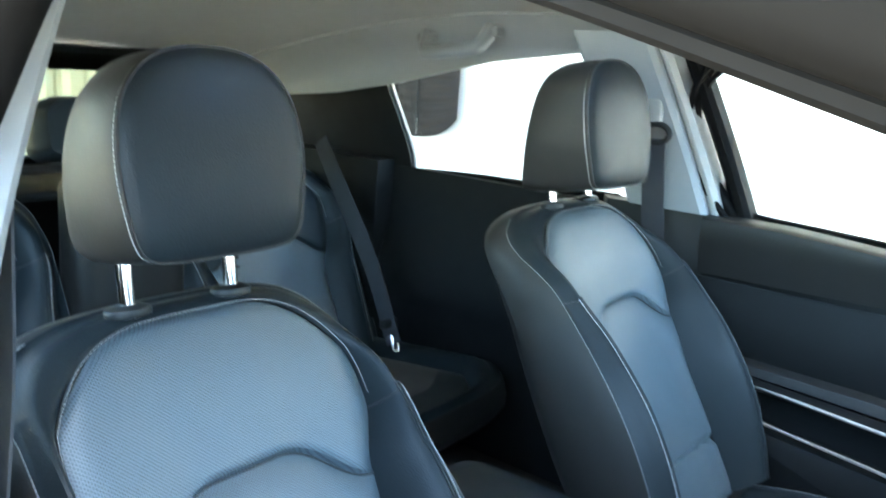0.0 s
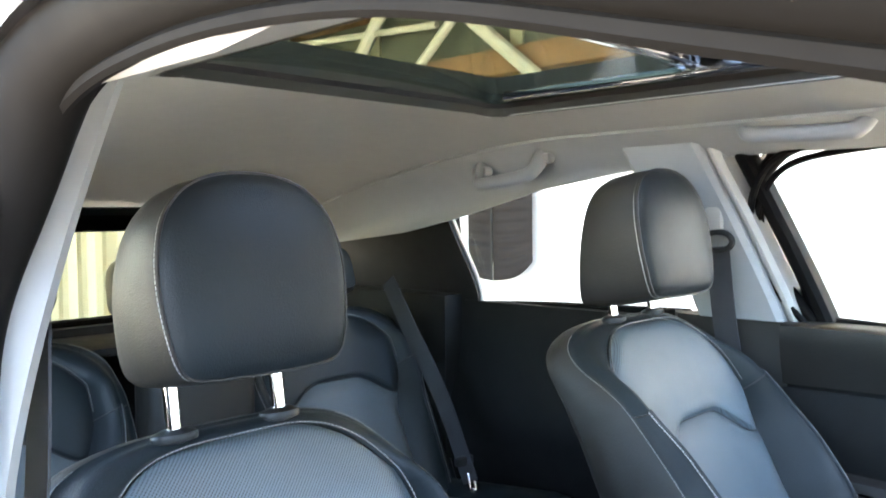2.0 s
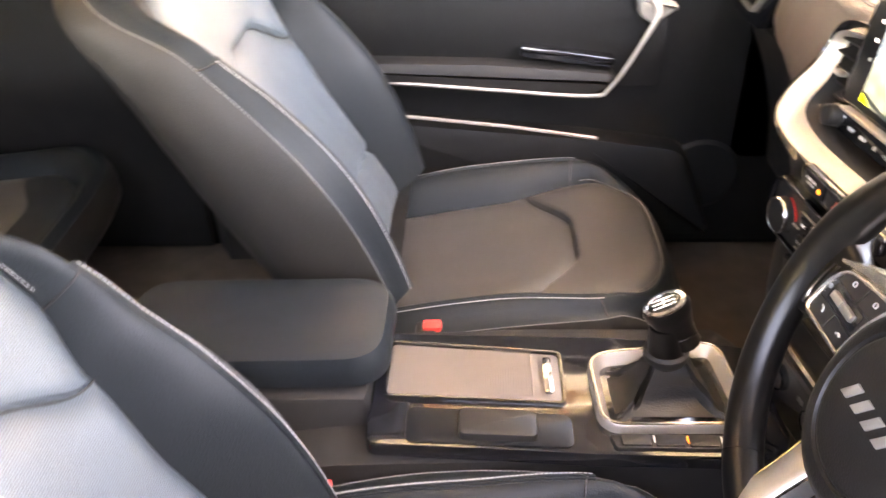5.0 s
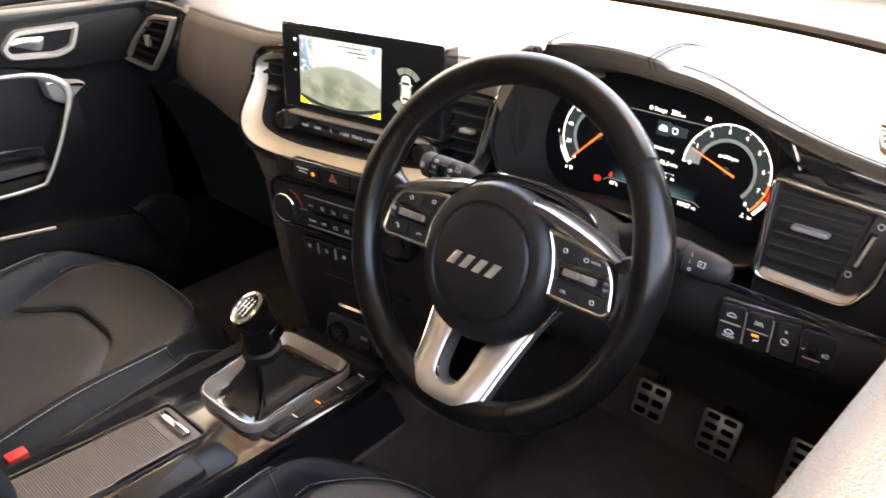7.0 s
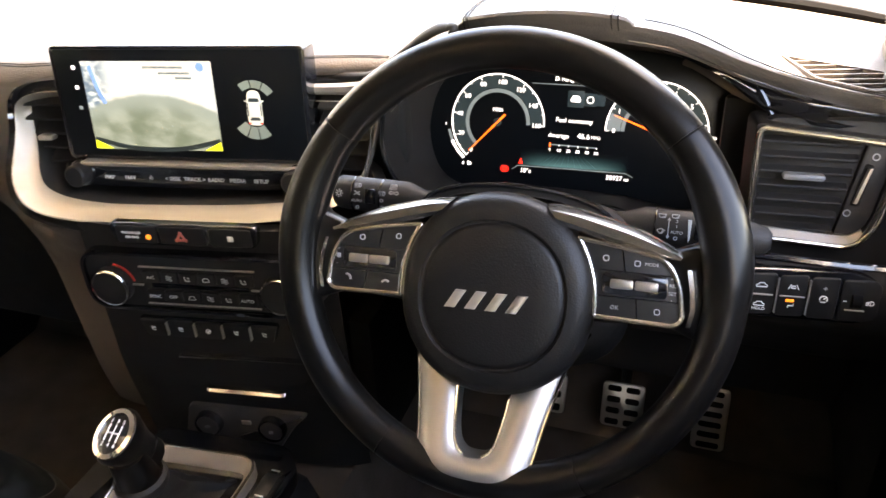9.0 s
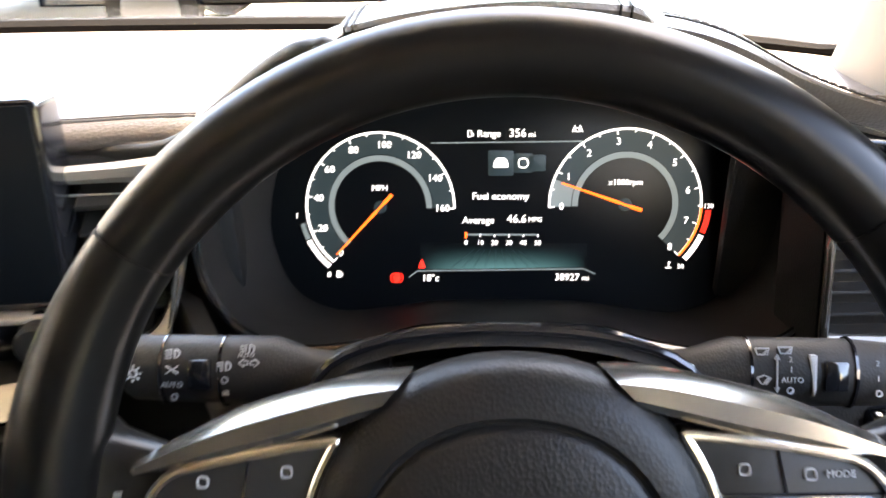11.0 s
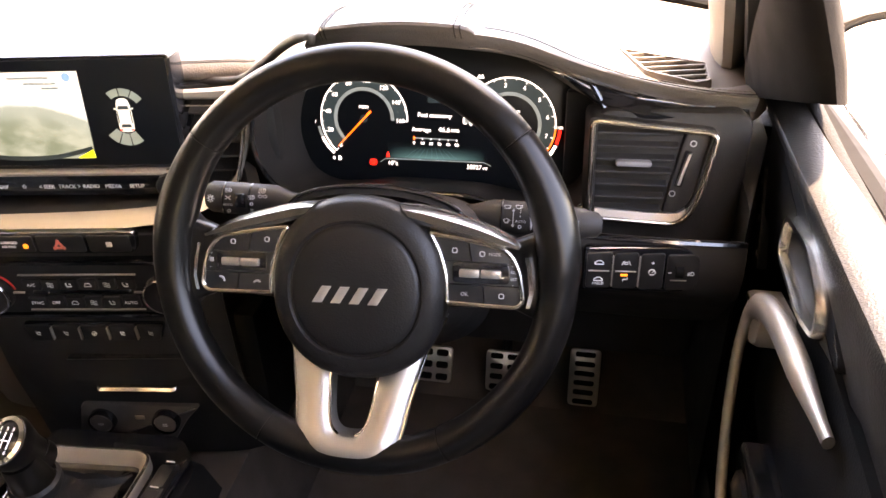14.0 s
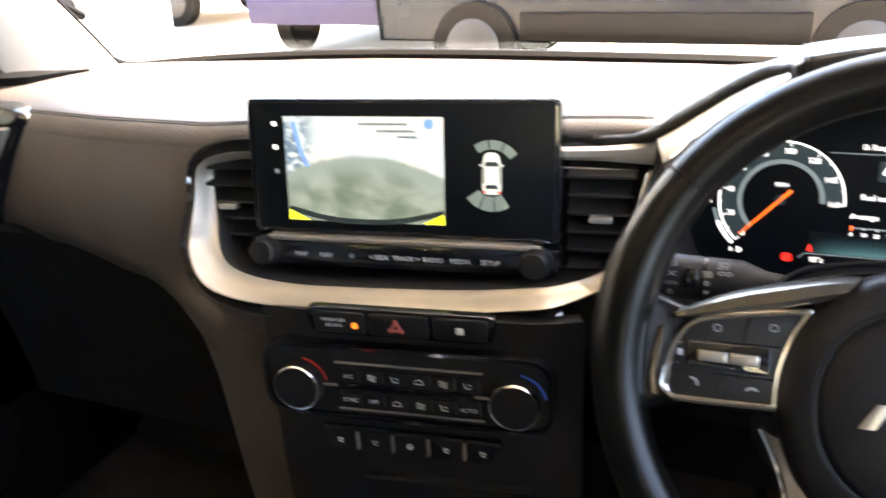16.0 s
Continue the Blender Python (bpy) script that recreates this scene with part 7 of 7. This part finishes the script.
part("roller_cover", plate([(-0.060, -0.386), (0.031, -0.386), (0.038, -0.178), (-0.044, -0.178)], -0.004, 0.002, 0.008, 0.001, TM), DASH, con, "ribbed dark roller cover")
for i in range(56):
    y = -0.382 + 0.17 * i / 55
    part("cover_rib", rbox((-0.011, y, 0.0022), (0.082, 0.0016, 0.0012), 0.0004, TM, 1), DASH, con)
part("cover_grip", rbox((-0.002, -0.193, 0.006), (0.062, 0.012, 0.008), 0.004, TM), CHROME, con)
part("side_tray", plate([(0.050, -0.36), (0.104, -0.36), (0.108, -0.17), (0.058, -0.17)], -0.001, 0.002, 0.012, 0.001, TM), SCREEN, con)
part("brake_switch", plate([(0.056, -0.30), (0.100, -0.30), (0.102, -0.21), (0.060, -0.21)], 0.001, 0.012, 0.01, 0.006, TM), BUTTON, con)
gf = [(-0.066, 0.024), (0.080, 0.038), (0.086, -0.140), (-0.037, -0.144)]
gp = rounded(gf, 0.030, 8)
part("gaiter_frame", loft([[(p.x, p.y, z) for p in inset(gp, d)] for d, z in ((0.0, 0.0), (0.0, 0.011), (0.0015, 0.0135), (0.0045, 0.0140), (0.0065, 0.0120), (0.0130, 0.002), (0.0170, -0.003))], caps=False, m=TM), SATIN, con, "satin silver frame round the gaiter", smooth=50)
part("frame_edge", tube([Vector((p.x, p.y, 0.0136)) for p in inset(gp, 0.0028)], 0.0018, 6, closed=True, m=TM), BRIGHT, con)
part("mode_strip", plate([(0.089, -0.130), (0.109, -0.125), (0.108, 0.030), (0.087, 0.024)], 0.0, 0.005, 0.003, 0.002, TM), BUTTON, con)
for i in range(4):
    part("mode_key", plate([(0.0905, -0.119 + i * 0.037), (0.1070, -0.118 + i * 0.037), (0.1065, -0.086 + i * 0.037), (0.0900, -0.087 + i * 0.037)], 0.004, 0.0075, 0.002, 0.001, TM), BUTTON, con)
    part("mode_mark", rbox((0.0985, -0.0825 + i * 0.037, 0.0078), (0.010, 0.0016, 0.001), 0.0003, TM), WHITE_INK if i != 1 else AMBER, con)
gear = thing("gear_lever", (0.02, -0.06, TZ), "black leather gear lever with silver-ringed knob", "gear lever")
knob_c, base_c = Vector((0.020, -0.066, 0.792)), Vector((0.026, -0.055, TZ + 0.004))
gin = inset(gp, 0.016)
rings = []
for t in range(9):
    k = t / 8
    sc = mixv(1.0, 0.16, k ** 0.6)
    z = 0.062 * k ** 1.25
    c = mixv(Vector((0.012, -0.052)), Vector((0.0, -0.060)), k)
    ring = []
    for i, p in enumerate(gin):
        w = 1 + 0.16 * math.sin(k * math.pi) * math.sin(i * 1.3 + 6 * k)
        ring.append(TM @ Vector((c.x + (p.x - c.x) * sc * w, c.y + (p.y - c.y) * sc * w, z - 0.002 + 0.006 * math.sin(i * 1.7) * math.sin(k * math.pi))))
    rings.append(ring)
part("gaiter", loft(rings), material("gaiter_leather", (0.0065, 0.0060, 0.0055), 0.48, spec=0.25, bump=0.16, scale=520, detail="cells", vary=0.15), gear, "soft pleated leather gaiter")
KN = axes(knob_c, (1, 0, 0), Vector((0, 0.80, 0.42))) @ Matrix.Diagonal((0.82, 0.82, 0.9, 1))
part("shaft", tube([base_c + Vector((-0.002, 0, 0.035)), Vector((0.022, -0.058, 0.730)), Vector((0.021, -0.062, 0.762))], lambda t: 0.0230 - 0.005 * t, 18), RIM, gear)
part("collar", lathe([(0.0245, -0.004), (0.0265, 0.0), (0.0265, 0.008), (0.0235, 0.012)], 28, axes(base_c + Vector((-0.002, -0.001, 0.044)), (1, 0, 0), (0, 1, 0.1))), SOFT, gear)
part("knob", loft([[(rx * math.cos(a), cy + ry * math.sin(a), z) for a in (2 * math.pi * k / 28 for k in range(28))] for rx, ry, z, cy in ((0.0205, 0.0215, -0.072, 0.003), (0.0200, 0.0215, -0.058, 0.002), (0.0215, 0.025, -0.040, 0.0), (0.0250, 0.031, -0.020, 0.0), (0.0268, 0.0345, -0.008, 0.0), (0.0250, 0.032, 0.0, 0.0))], m=KN), RIM, gear)
part("knob_seam", tube([Vector((0.0212 * math.cos(a), 0.002 + 0.0222 * math.sin(a), -0.062 + 0.012 * math.cos(a))) for a in (2 * math.pi * k / 28 for k in range(28))], 0.0009, 5, closed=True, m=KN), GLOSS, gear)
part("knob_ring", loft([[(rx * math.cos(a), ry * math.sin(a), z) for a in (2 * math.pi * k / 28 for k in range(28))] for rx, ry, z in ((0.0245, 0.0315, -0.001), (0.0235, 0.0305, 0.002), (0.0185, 0.025, 0.003), (0.0178, 0.024, 0.001))], caps=False, m=KN), CHROME, gear)
part("knob_cap", loft([[(rx * math.cos(a), ry * math.sin(a), z) for a in (2 * math.pi * k / 24 for k in range(24))] for rx, ry, z in ((0.0182, 0.0245, 0.001), (0.01, 0.013, 0.0025), (0.001, 0.001, 0.003))], m=KN), GLOSS, gear)
for x in (-0.008, 0.0, 0.008):
    part("gate_line", ribbon([(x, -0.010), (x, 0.010)], 0.0012, 0.0024, 0.0034, KN), WHITE_INK, gear)
part("gate_line", ribbon([(-0.008, 0.0), (0.008, 0.0)], 0.0012, 0.0024, 0.0034, KN), WHITE_INK, gear)
for x, y, w in ((-0.008, 0.014, "1"), (0.0, 0.014, "3"), (0.008, 0.014, "5"), (-0.008, -0.014, "2"), (0.0, -0.014, "4"), (0.008, -0.014, "6")):
    writing("gate_number", w, 0.0065, at2(KN, x, y, 0.003), WHITE_INK, gear)

# ---- armrest box ----
arm = thing("armrest", (-0.015, -0.55, 0.62), "padded black leather centre armrest lid", "armrest")
ao = rounded([(-0.085, -0.72), (0.085, -0.72), (0.082, -0.380), (-0.082, -0.380)], 0.05, 8)
c = Vector((0, -0.55))
AM = axes((-0.018, 0, 0.714), (1, 0, 0), (0, 1, 0.02))
part("lid", loft([[((p - c) * k + c).to_tuple() + (z,) for p in ao] for z, k in ((-0.004, 0.93), (-0.002, 0.985), (0.012, 1.0), (0.025, 0.99), (0.038, 0.95), (0.046, 0.80), (0.049, 0.4), (0.050, 0.03))], m=AM), LEATHER, arm)
part("box", rbox((0.0, -0.56, 0.59), (0.15, 0.31, 0.21), 0.015), HARD, arm)

# ---- pedals ----
def pedal(name, x, y, z, w, h, slots, cols, label):
    pd = thing(name, (x, y, 0.36), label, "pedal", group="pedals")
    m = axes((x, y, z), (1, 0, 0), (0, 0.45, 1))
    part("pad", plate([(-w / 2, -h / 2), (w / 2, -h / 2), (w / 2 * 1.04, h / 2), (-w / 2 * 1.04, h / 2)], -0.006, 0.0, 0.008, 0.002, m), STEEL, pd, "drilled steel pedal pad")
    for r in range(slots):
        for c_ in range(cols):
            cx = (c_ - (cols - 1) / 2) * (w / cols) * 0.9
            cy = -h / 2 + h * (r + 0.5) / slots
            ww, hh = w / cols * 0.34, h / slots * 0.27
            part("rubber_stud", plate([(cx - ww, cy - hh), (cx + ww, cy - hh), (cx + ww, cy + hh), (cx - ww, cy + hh)], -0.001, 0.002, 0.004, 0.001, m), RUBBER, pd)
    part("lever", tube([Vector((x, y + 0.01, z)), Vector((x, y + 0.07, z + 0.08)), Vector((x, y + 0.12, z + 0.22))], 0.008, 8), HARD, pd)


pedal("brake_pedal", 0.438, 0.48, 0.460, 0.062, 0.070, 4, 2, "steel brake pedal with black rubber studs")
pedal("clutch_pedal", 0.322, 0.47, 0.470, 0.058, 0.062, 3, 2, "steel clutch pedal with black rubber studs")
pedal("accelerator_pedal", 0.567, 0.482, 0.463, 0.048, 0.095, 6, 1, "slim steel accelerator pedal with black slots")


# ---- belts, handles, roof fittings ----
def belt(name, pts, w, parent, label="", n=8):
    p = smooth_path(pts, n)
    rings = []
    for i in range(len(p)):
        t = (p[min(i + 1, len(p) - 1)] - p[max(i - 1, 0)]).normalized()
        s = t.cross(Vector((0, 0, 1)) if abs(t.z) < 0.98 else Vector((1, 0, 0)))
        s = Vector((0, 1, 0)) - t * t.y
        if s.length < 0.2:
            s = Vector((1, 0, 0)) - t * t.x
        s = s.normalized() * w / 2
        nrm = s.cross(t).normalized() * 0.0012
        a, b = p[i] + s, p[i] - s
        rings.append([a + nrm, b + nrm, b - nrm, a - nrm])
    return part(name, loft(rings), CLOTH, parent, label)


for s in (-1, 1):
    sb = thing("seat_belt", (s * 0.70, -0.70, 0.5), "black front seat belt hanging from the pillar", "seat belt", group="front belts")
    belt("webbing", [(s * 0.604, -0.690, 1.228), (s * 0.612, -0.680, 1.10), (s * 0.624, -0.672, 1.0), (s * 0.64, -0.675, 0.85), (s * 0.68, -0.70, 0.5)], 0.046, sb)
    part("guide_ring", tube([Vector((s * 0.606, -0.690 + 0.028 * math.cos(a), 1.238 + 0.018 * math.sin(a))) for a in (2 * math.pi * k / 20 for k in range(20))], 0.006, 8, closed=True), HARD, sb)
    part("guide_cover", rbox((s * 0.612, -0.700, 1.280), (0.02, 0.035, 0.06), 0.009), TRIM, sb)
rb2 = thing("seat_belt", (-0.35, -1.5, 0.6), "black rear belt with a bright metal tongue", "seat belt")
belt("webbing", [(-0.60, -1.60, 1.12), (-0.58, -1.51, 1.02), (-0.535, -1.34, 0.85), (-0.52, -1.24, 0.68)], 0.047, rb2)
part("belt_stop", rbox((-0.522, -1.262, 0.725), (0.05, 0.02, 0.022), 0.005), HARD, rb2)
part("tongue", frame_ring([(-0.012, -0.022), (0.012, -0.022), (0.012, 0.022), (-0.012, 0.022)], 0.006, -0.001, 0.0015, 0.004, axes((-0.518, -1.235, 0.685), (1, 0, 0.2), (0, -0.4, 1))), CHROME, rb2)
for x, y, z, lab in ((-0.125, -0.345, 0.635, "passenger"), (0.150, -0.46, 0.625, "driver")):
    bk = thing("belt_buckle", (x, y, 0.55), "seat belt buckle with a red release button", "buckle", group="buckles")
    part("stem", rbox((x, y - 0.004, z - 0.04), (0.026, 0.032, 0.09), 0.006), HARD, bk)
    part("button", rbox((x, y + 0.004, z + 0.005), (0.019, 0.026, 0.010), 0.003), RED, bk)


def grab(y0, y1, s, z0, z1):
    g = thing("grab_handle", (s * 0.53, (y0 + y1) / 2, 1.42), "grey plastic roof grab handle", "grab handle", group="grab handles")
    x = s * 0.535
    d = Vector((-s * 0.035, 0, -0.030))
    a, b = Vector((x, y0, z0)), Vector((x, y1, z1))
    pts = smooth_path([a + Vector((0, 0, 0.012)), mixv(a, b, 0.06) + d * 0.7, mixv(a, b, 0.2) + d, mixv(a, b, 0.8) + d, mixv(a, b, 0.94) + d * 0.7, b + Vector((0, 0, 0.012))], 6)
    part("grip", tube(pts, lambda t: 0.012 + 0.003 * abs(2 * t - 1) ** 4, 10, flat=1.25), HANDLE, g)
    for p in (a, b):
        part("mount", rbox(tuple(p + Vector((0, 0, 0.004))), (0.03, 0.045, 0.022), 0.008), HANDLE, g)
    return g


grab(-0.61, -0.40, -1, 1.452, 1.445)
grab(-1.21, -1.04, -1, 1.385, 1.405)
for s in (-1, 1):
    v = thing("sun_visor", (s * 0.36, -0.10, 1.44), "grey cloth sun visor folded up", "sun visor", group="sun visors")
    part("flap", loft([[(s * x, y, roof_z(x, y) - 0.012 - dz) for x, y in ((0.14, -0.20), (0.52, -0.20), (0.53, -0.04), (0.13, -0.02))] for dz in (0.0, 0.018)]), LINER, v)
    part("hinge", tube([Vector((s * 0.14, -0.01, 1.432)), Vector((s * 0.50, -0.02, 1.41))], 0.006, 8), TRIM, v)
oc = thing("overhead_console", (0, -0.15, 1.45), "grey overhead console with two map lamps", "overhead console")
part("body", loft([[(x, y, roof_z(0, -0.15) - 0.004 - dz * (1.0 if abs(x) < 0.09 else 0.6)) for x, y in ((-0.10, -0.25), (0.10, -0.25), (0.085, -0.02), (-0.085, -0.02))] for dz in (0.0, 0.026)]), TRIM, oc)
for s in (-1, 1):
    part("lamp_lens", rbox((s * 0.048, -0.19, roof_z(0, -0.15) - 0.030), (0.055, 0.04, 0.006), 0.003), PAINTED, oc)
part("switch_bar", rbox((0, -0.10, roof_z(0, -0.15) - 0.030), (0.10, 0.02, 0.006), 0.002), GLOSS, oc)
# inner mirror
im = thing("rear_mirror", (0, 0.0, 1.35), "black-backed inner rear-view mirror", "mirror")
part("housing", rbox((0, 0.03, 1.345), (0.24, 0.03, 0.065), 0.014, seg=3), GLOSS, im)
part("mirror_glass", rbox((0, 0.0135, 1.345), (0.22, 0.003, 0.052), 0.001), CHROME, im)
part("stem", tube([Vector((0, 0.045, 1.35)), Vector((0, 0.09, 1.38))], 0.012, 8), HARD, im)
# door mirrors outside
for s, mx, my, mz in ((-1, 0.965, 0.45, 1.075), (1, 0.915, 0.53, 0.995)):
    dm = thing("door_mirror", (s * mx, my + 0.05, mz - 0.06), "door mirror with white painted cap", "door mirror", group="door mirrors")
    rings = [[(s * (mx + rx * math.cos(q)), my + dy, mz + rx * 0.62 * math.sin(q)) for q in (2 * math.pi * k / 24 for k in range(24))] for dy, rx in ((0.0, 0.096), (-0.004, 0.102), (0.004, 0.106), (0.03, 0.11), (0.08, 0.095), (0.105, 0.07), (0.115, 0.04))]
    part("cap", loft(rings[3:]), BODY, dm)
    part("housing", loft(rings[:4]), HARD, dm)
    part("mirror_glass", lathe([(0.0, 0.001), (0.088, 0.001), (0.089, 0.0)], 24, axes((s * mx, my - 0.003, mz), (1, 0, 0), (0, 0, 0.62)) @ Matrix.Diagonal((1, 0.6, 1, 1))), CHROME, dm)
    part("arm", rbox((s * 0.83, my + 0.05, mz - 0.03), (0.12, 0.04, 0.03), 0.01), GLOSS, dm)
bm = grid(lambda p, q: ((-0.78 + 1.56 * p), 0.86 + 0.85 * q - 0.10 * (2 * p - 1) ** 2, 1.0 - 0.10 * q - 0.05 * q * q - 0.04 * (2 * p - 1) ** 4), 14, 10, thick=0.01)
tagged(part("bonnet", bm, BODY), "white painted bonnet ahead of the windscreen", "bonnet")

# ---- unseen shading canopy, and the yard ----
can = thing("canopy", (0.5, 0, 0), "unseen timber and steel canopy, added to shade the car", "canopy")
DARKROOF = material("pale_roof_sheet", (0.42, 0.40, 0.30), 0.6, vary=0.2, big=2)
# Unseen roof added for shade; its edges set where sunlight begins.
part("roof_sheet", rbox((-1.14, -2.65, 3.35), (4.72, 7.7, 0.04), 0.005), DARKROOF, can)
for y in (-5.4, -4.0, -2.6, -1.3, 0.0, 1.1):
    part("beam", rbox((-1.15, y, 3.2), (4.7, 0.12, 0.2), 0.01), WOOD, can)
for x in (-2.6, -1.2, 0.1, 1.12):
    part("purlin", rbox((x, -2.65, 3.06), (0.09, 7.6, 0.09), 0.008), PAINTED, can)
for a, b in (((-1.2, -2.6, 2.9), (1.1, 0.0, 2.9)), ((0.1, -1.3, 2.88), (1.1, 1.0, 2.88)), ((-1.2, 0.0, 2.9), (0.6, -2.6, 2.9))):
    part("brace", tube([Vector(a), Vector(b)], 0.05, 6), PAINTED, can)
for x, y in ((1.12, -5.8), (1.12, -3.3), (1.12, -1.2)):
    part("post", rbox((x, y, 1.65), (0.12, 0.12, 3.3), 0.01), PAINTED, can)


up = thing("wall_panel", (-3.44, -4.4, 1.95), "grey-green sheet cladding with timber rail and white struts", "wall cladding")
GREY = material("grey_green_sheet", (0.10, 0.115, 0.095), 0.6, vary=0.25, big=2)
part("cladding", rbox((-3.455, -4.4, 2.72), (0.05, 4.6, 1.5), 0.005), GREY, up)
part("timber_rail", rbox((-3.37, -4.4, 2.30), (0.12, 4.6, 0.17), 0.01), WOOD, up)
part("timber_rail", rbox((-3.37, -4.4, 2.86), (0.12, 4.6, 0.12), 0.01), WOOD, up)
for y0, y1, z0, z1, r in ((-3.0, -4.1, 2.05, 2.95, 0.05), (-4.6, -3.7, 2.0, 2.75, 0.035), (-5.2, -4.4, 2.05, 3.0, 0.05), (-5.9, -5.3, 2.95, 2.1, 0.04), (-4.0, -5.6, 2.62, 2.72, 0.025)):
    part("strut", tube([Vector((-3.27, y0, z0)), Vector((-3.27, y1, z1))], r, 8), PAINTED, up)
for y in (-3.4, -4.8, -6.1):
    part("batten", rbox((-3.42, y, 2.7), (0.03, 0.10, 1.4), 0.004), SHEET, up)


# hanging quilted jacket
def jacket():
    j = thing("jacket", (-3.40, -3.53, 0.85), "dark quilted sleeveless jacket hanging by the wall", "jacket")
    QUILT = material("dark_quilting", (0.018, 0.015, 0.014), 0.95, spec=0.1, bump=0.3, scale=60, vary=0.25, big=9)
    W2 = axes((-3.345, -3.53, 1.47), (0, 1, 0), (0, 0, 1))
    for s, w in ((-1, 0.28), (1, 0.26)):
        def front(p, q, s=s, w=w):
            y = -0.62 + 0.98 * q
            x = s * (0.012 + w * p * (1 - 0.30 * step(0.75, 1.0, q)))
            puffs = 0.018 * abs(math.sin((y + 0.62) * math.pi / 0.075))
            return (x, y + 0.02 * p * (1 - q) + 0.11 * p ** 4 * (1 - q) ** 6, 0.05 + puffs * (1 - abs(2 * p - 1) ** 4) - 0.09 * p * p)
        part("front_panel", grid(front, 10, 80, W2, thick=0.015), QUILT, j)
    part("back_panel", rbox((0.0, -0.10, -0.09), (0.40, 0.82, 0.05), 0.02, W2), QUILT, j)
    part("zip", tube([Vector((0.004, -0.62, 0.056)), Vector((0.0, 0.36, 0.056))], 0.009, 6, m=W2), HARD, j)
    part("hanger_hook", tube([Vector((0, 0.36, 0)), Vector((0, 0.42, 0)), Vector((0.0, 0.42, -0.14))], 0.006, 6, m=W2), STEEL, j)


jacket()


ALLOY = material("dull_alloy", (0.016, 0.016, 0.018), 0.5, metal=0.3, vary=0.2)


def parked_car(x, y, yaw, col, label):
    """A plain saloon body seen across the yard."""
    pc = thing("parked_car", (x, y, 0), label, "car", group="parked cars")
    M = pose(x, y, 0, 0, 0, yaw)
    paint = material("paint", col, 0.16, vary=0.05, spec=0.26)
    prof = [(-2.1, 0.35), (-2.15, 0.65), (-2.05, 0.92), (-1.1, 0.98), (1.35, 0.98), (1.95, 0.90), (2.12, 0.65), (2.1, 0.35)]
    rings = []
    for yy, k in ((-0.86, 0.95), (-0.90, 1.0), (-0.88, 1.0), (0.88, 1.0), (0.90, 1.0), (0.86, 0.95)):
        rings.append([(px, yy, 0.35 + (pz - 0.35) * k) for px, pz in prof])
    part("body", loft(rings, m=M), paint, pc)
    roofp = [(-1.75, 0.97), (-1.15, 1.40), (-0.2, 1.47), (0.6, 1.42), (1.30, 0.97)]
    part("cabin", loft([[(px, yy, 0.97 + (pz - 0.97) * k) for px, pz in roofp] for yy, k in ((-0.80, 0.05), (-0.66, 0.97), (-0.5, 1), (0.5, 1), (0.66, 0.97), (0.80, 0.05))], m=M), GLOSS, pc)
    part("roof_skin", loft([[(px, yy, pz) for px, pz in ((-1.1, 1.42), (-0.2, 1.485), (0.55, 1.44))] + [(px, yy, pz - 0.02) for px, pz in ((0.55, 1.44), (-0.2, 1.485), (-1.1, 1.42))] for yy in (-0.64, 0.64)], m=M), paint, pc)
    for wx in (-1.3, 1.32):
        for wy in (-0.86, 0.86):
            w = part("wheel", lathe([(0.0, 0.09), (0.20, 0.10), (0.29, 0.11), (0.32, 0.08), (0.32, -0.08), (0.0, -0.09)], 24, M @ pose(wx, wy, 0.32, 90 if wy > 0 else -90)), RUBBER, pc)
            part("rim", lathe([(0.0, 0.118), (0.18, 0.114), (0.205, 0.10)], 20, M @ pose(wx, wy, 0.32, -90 if wy > 0 else 90)), ALLOY, w)
    for hx in (-0.46, 0.40):
        for hy in (-0.905, 0.905):
            part("door_handle", rbox((hx, hy, 0.76), (0.2, 0.03, 0.035), 0.008, M), CHROME, pc)
    # Matte strip added for the dark reflection low in the paint.
    for hy in (-0.9, 0.9):
        part("dark_reflection", rbox((0, hy, 0.46), (1.95, 0.03, 0.20), 0.012, M), RUBBER, pc)
    return pc


parked_car(-3.55, 8.3, 91, (0.0012, 0.0028, 0.036), "bright blue car parked across the yard")
parked_car(-0.56, 6.3, 181, (0.004, 0.007, 0.011), "black car parked across the yard")
parked_car(6.7, 11.8, 172, (0.03, 0.035, 0.05), "dark car parked across the yard")
parked_car(-8.5, 9.5, 178, (0.5, 0.5, 0.5), "silver car parked across the yard")
fen = thing("fence", (6.0, 8.0, 0), "pale slatted fence at the yard's edge", "fence")
for i in range(40):
    part("slat", rbox((2.1 + i * 0.20, 8.0, 0.7), (0.10, 0.03, 1.4), 0.005), PAINTED, fen)
part("rail", rbox((6.0, 8.05, 0.35), (8.2, 0.04, 0.08), 0.005), PAINTED, fen)
part("rail", rbox((6.0, 8.05, 1.1), (8.2, 0.04, 0.08), 0.005), PAINTED, fen)

# Out of view: added to hold back bright sky near the horizon.
shed = thing("shed", (0, 17, 0), "unseen grey shed, added across the yard to block low sky", "shed")
part("wall", rbox((0, 17.5, 2.1), (46, 0.3, 4.2), 0.02), material("shed_sheet", (0.42, 0.43, 0.44), 0.7, vary=0.2, big=0.6), shed)
part("roof", loft([[(x, 16.9, 4.15), (x, 17.4, 4.5), (x, 21.0, 5.6), (x, 21.0, 5.5), (x, 17.4, 4.35)] for x in (-23.4, 23.4)]), DARKROOF, shed)
for x in (-15, -6, 3, 12):
    part("door", rbox((x, 17.33, 1.6), (3.4, 0.06, 3.2), 0.02), HANDLE, shed)
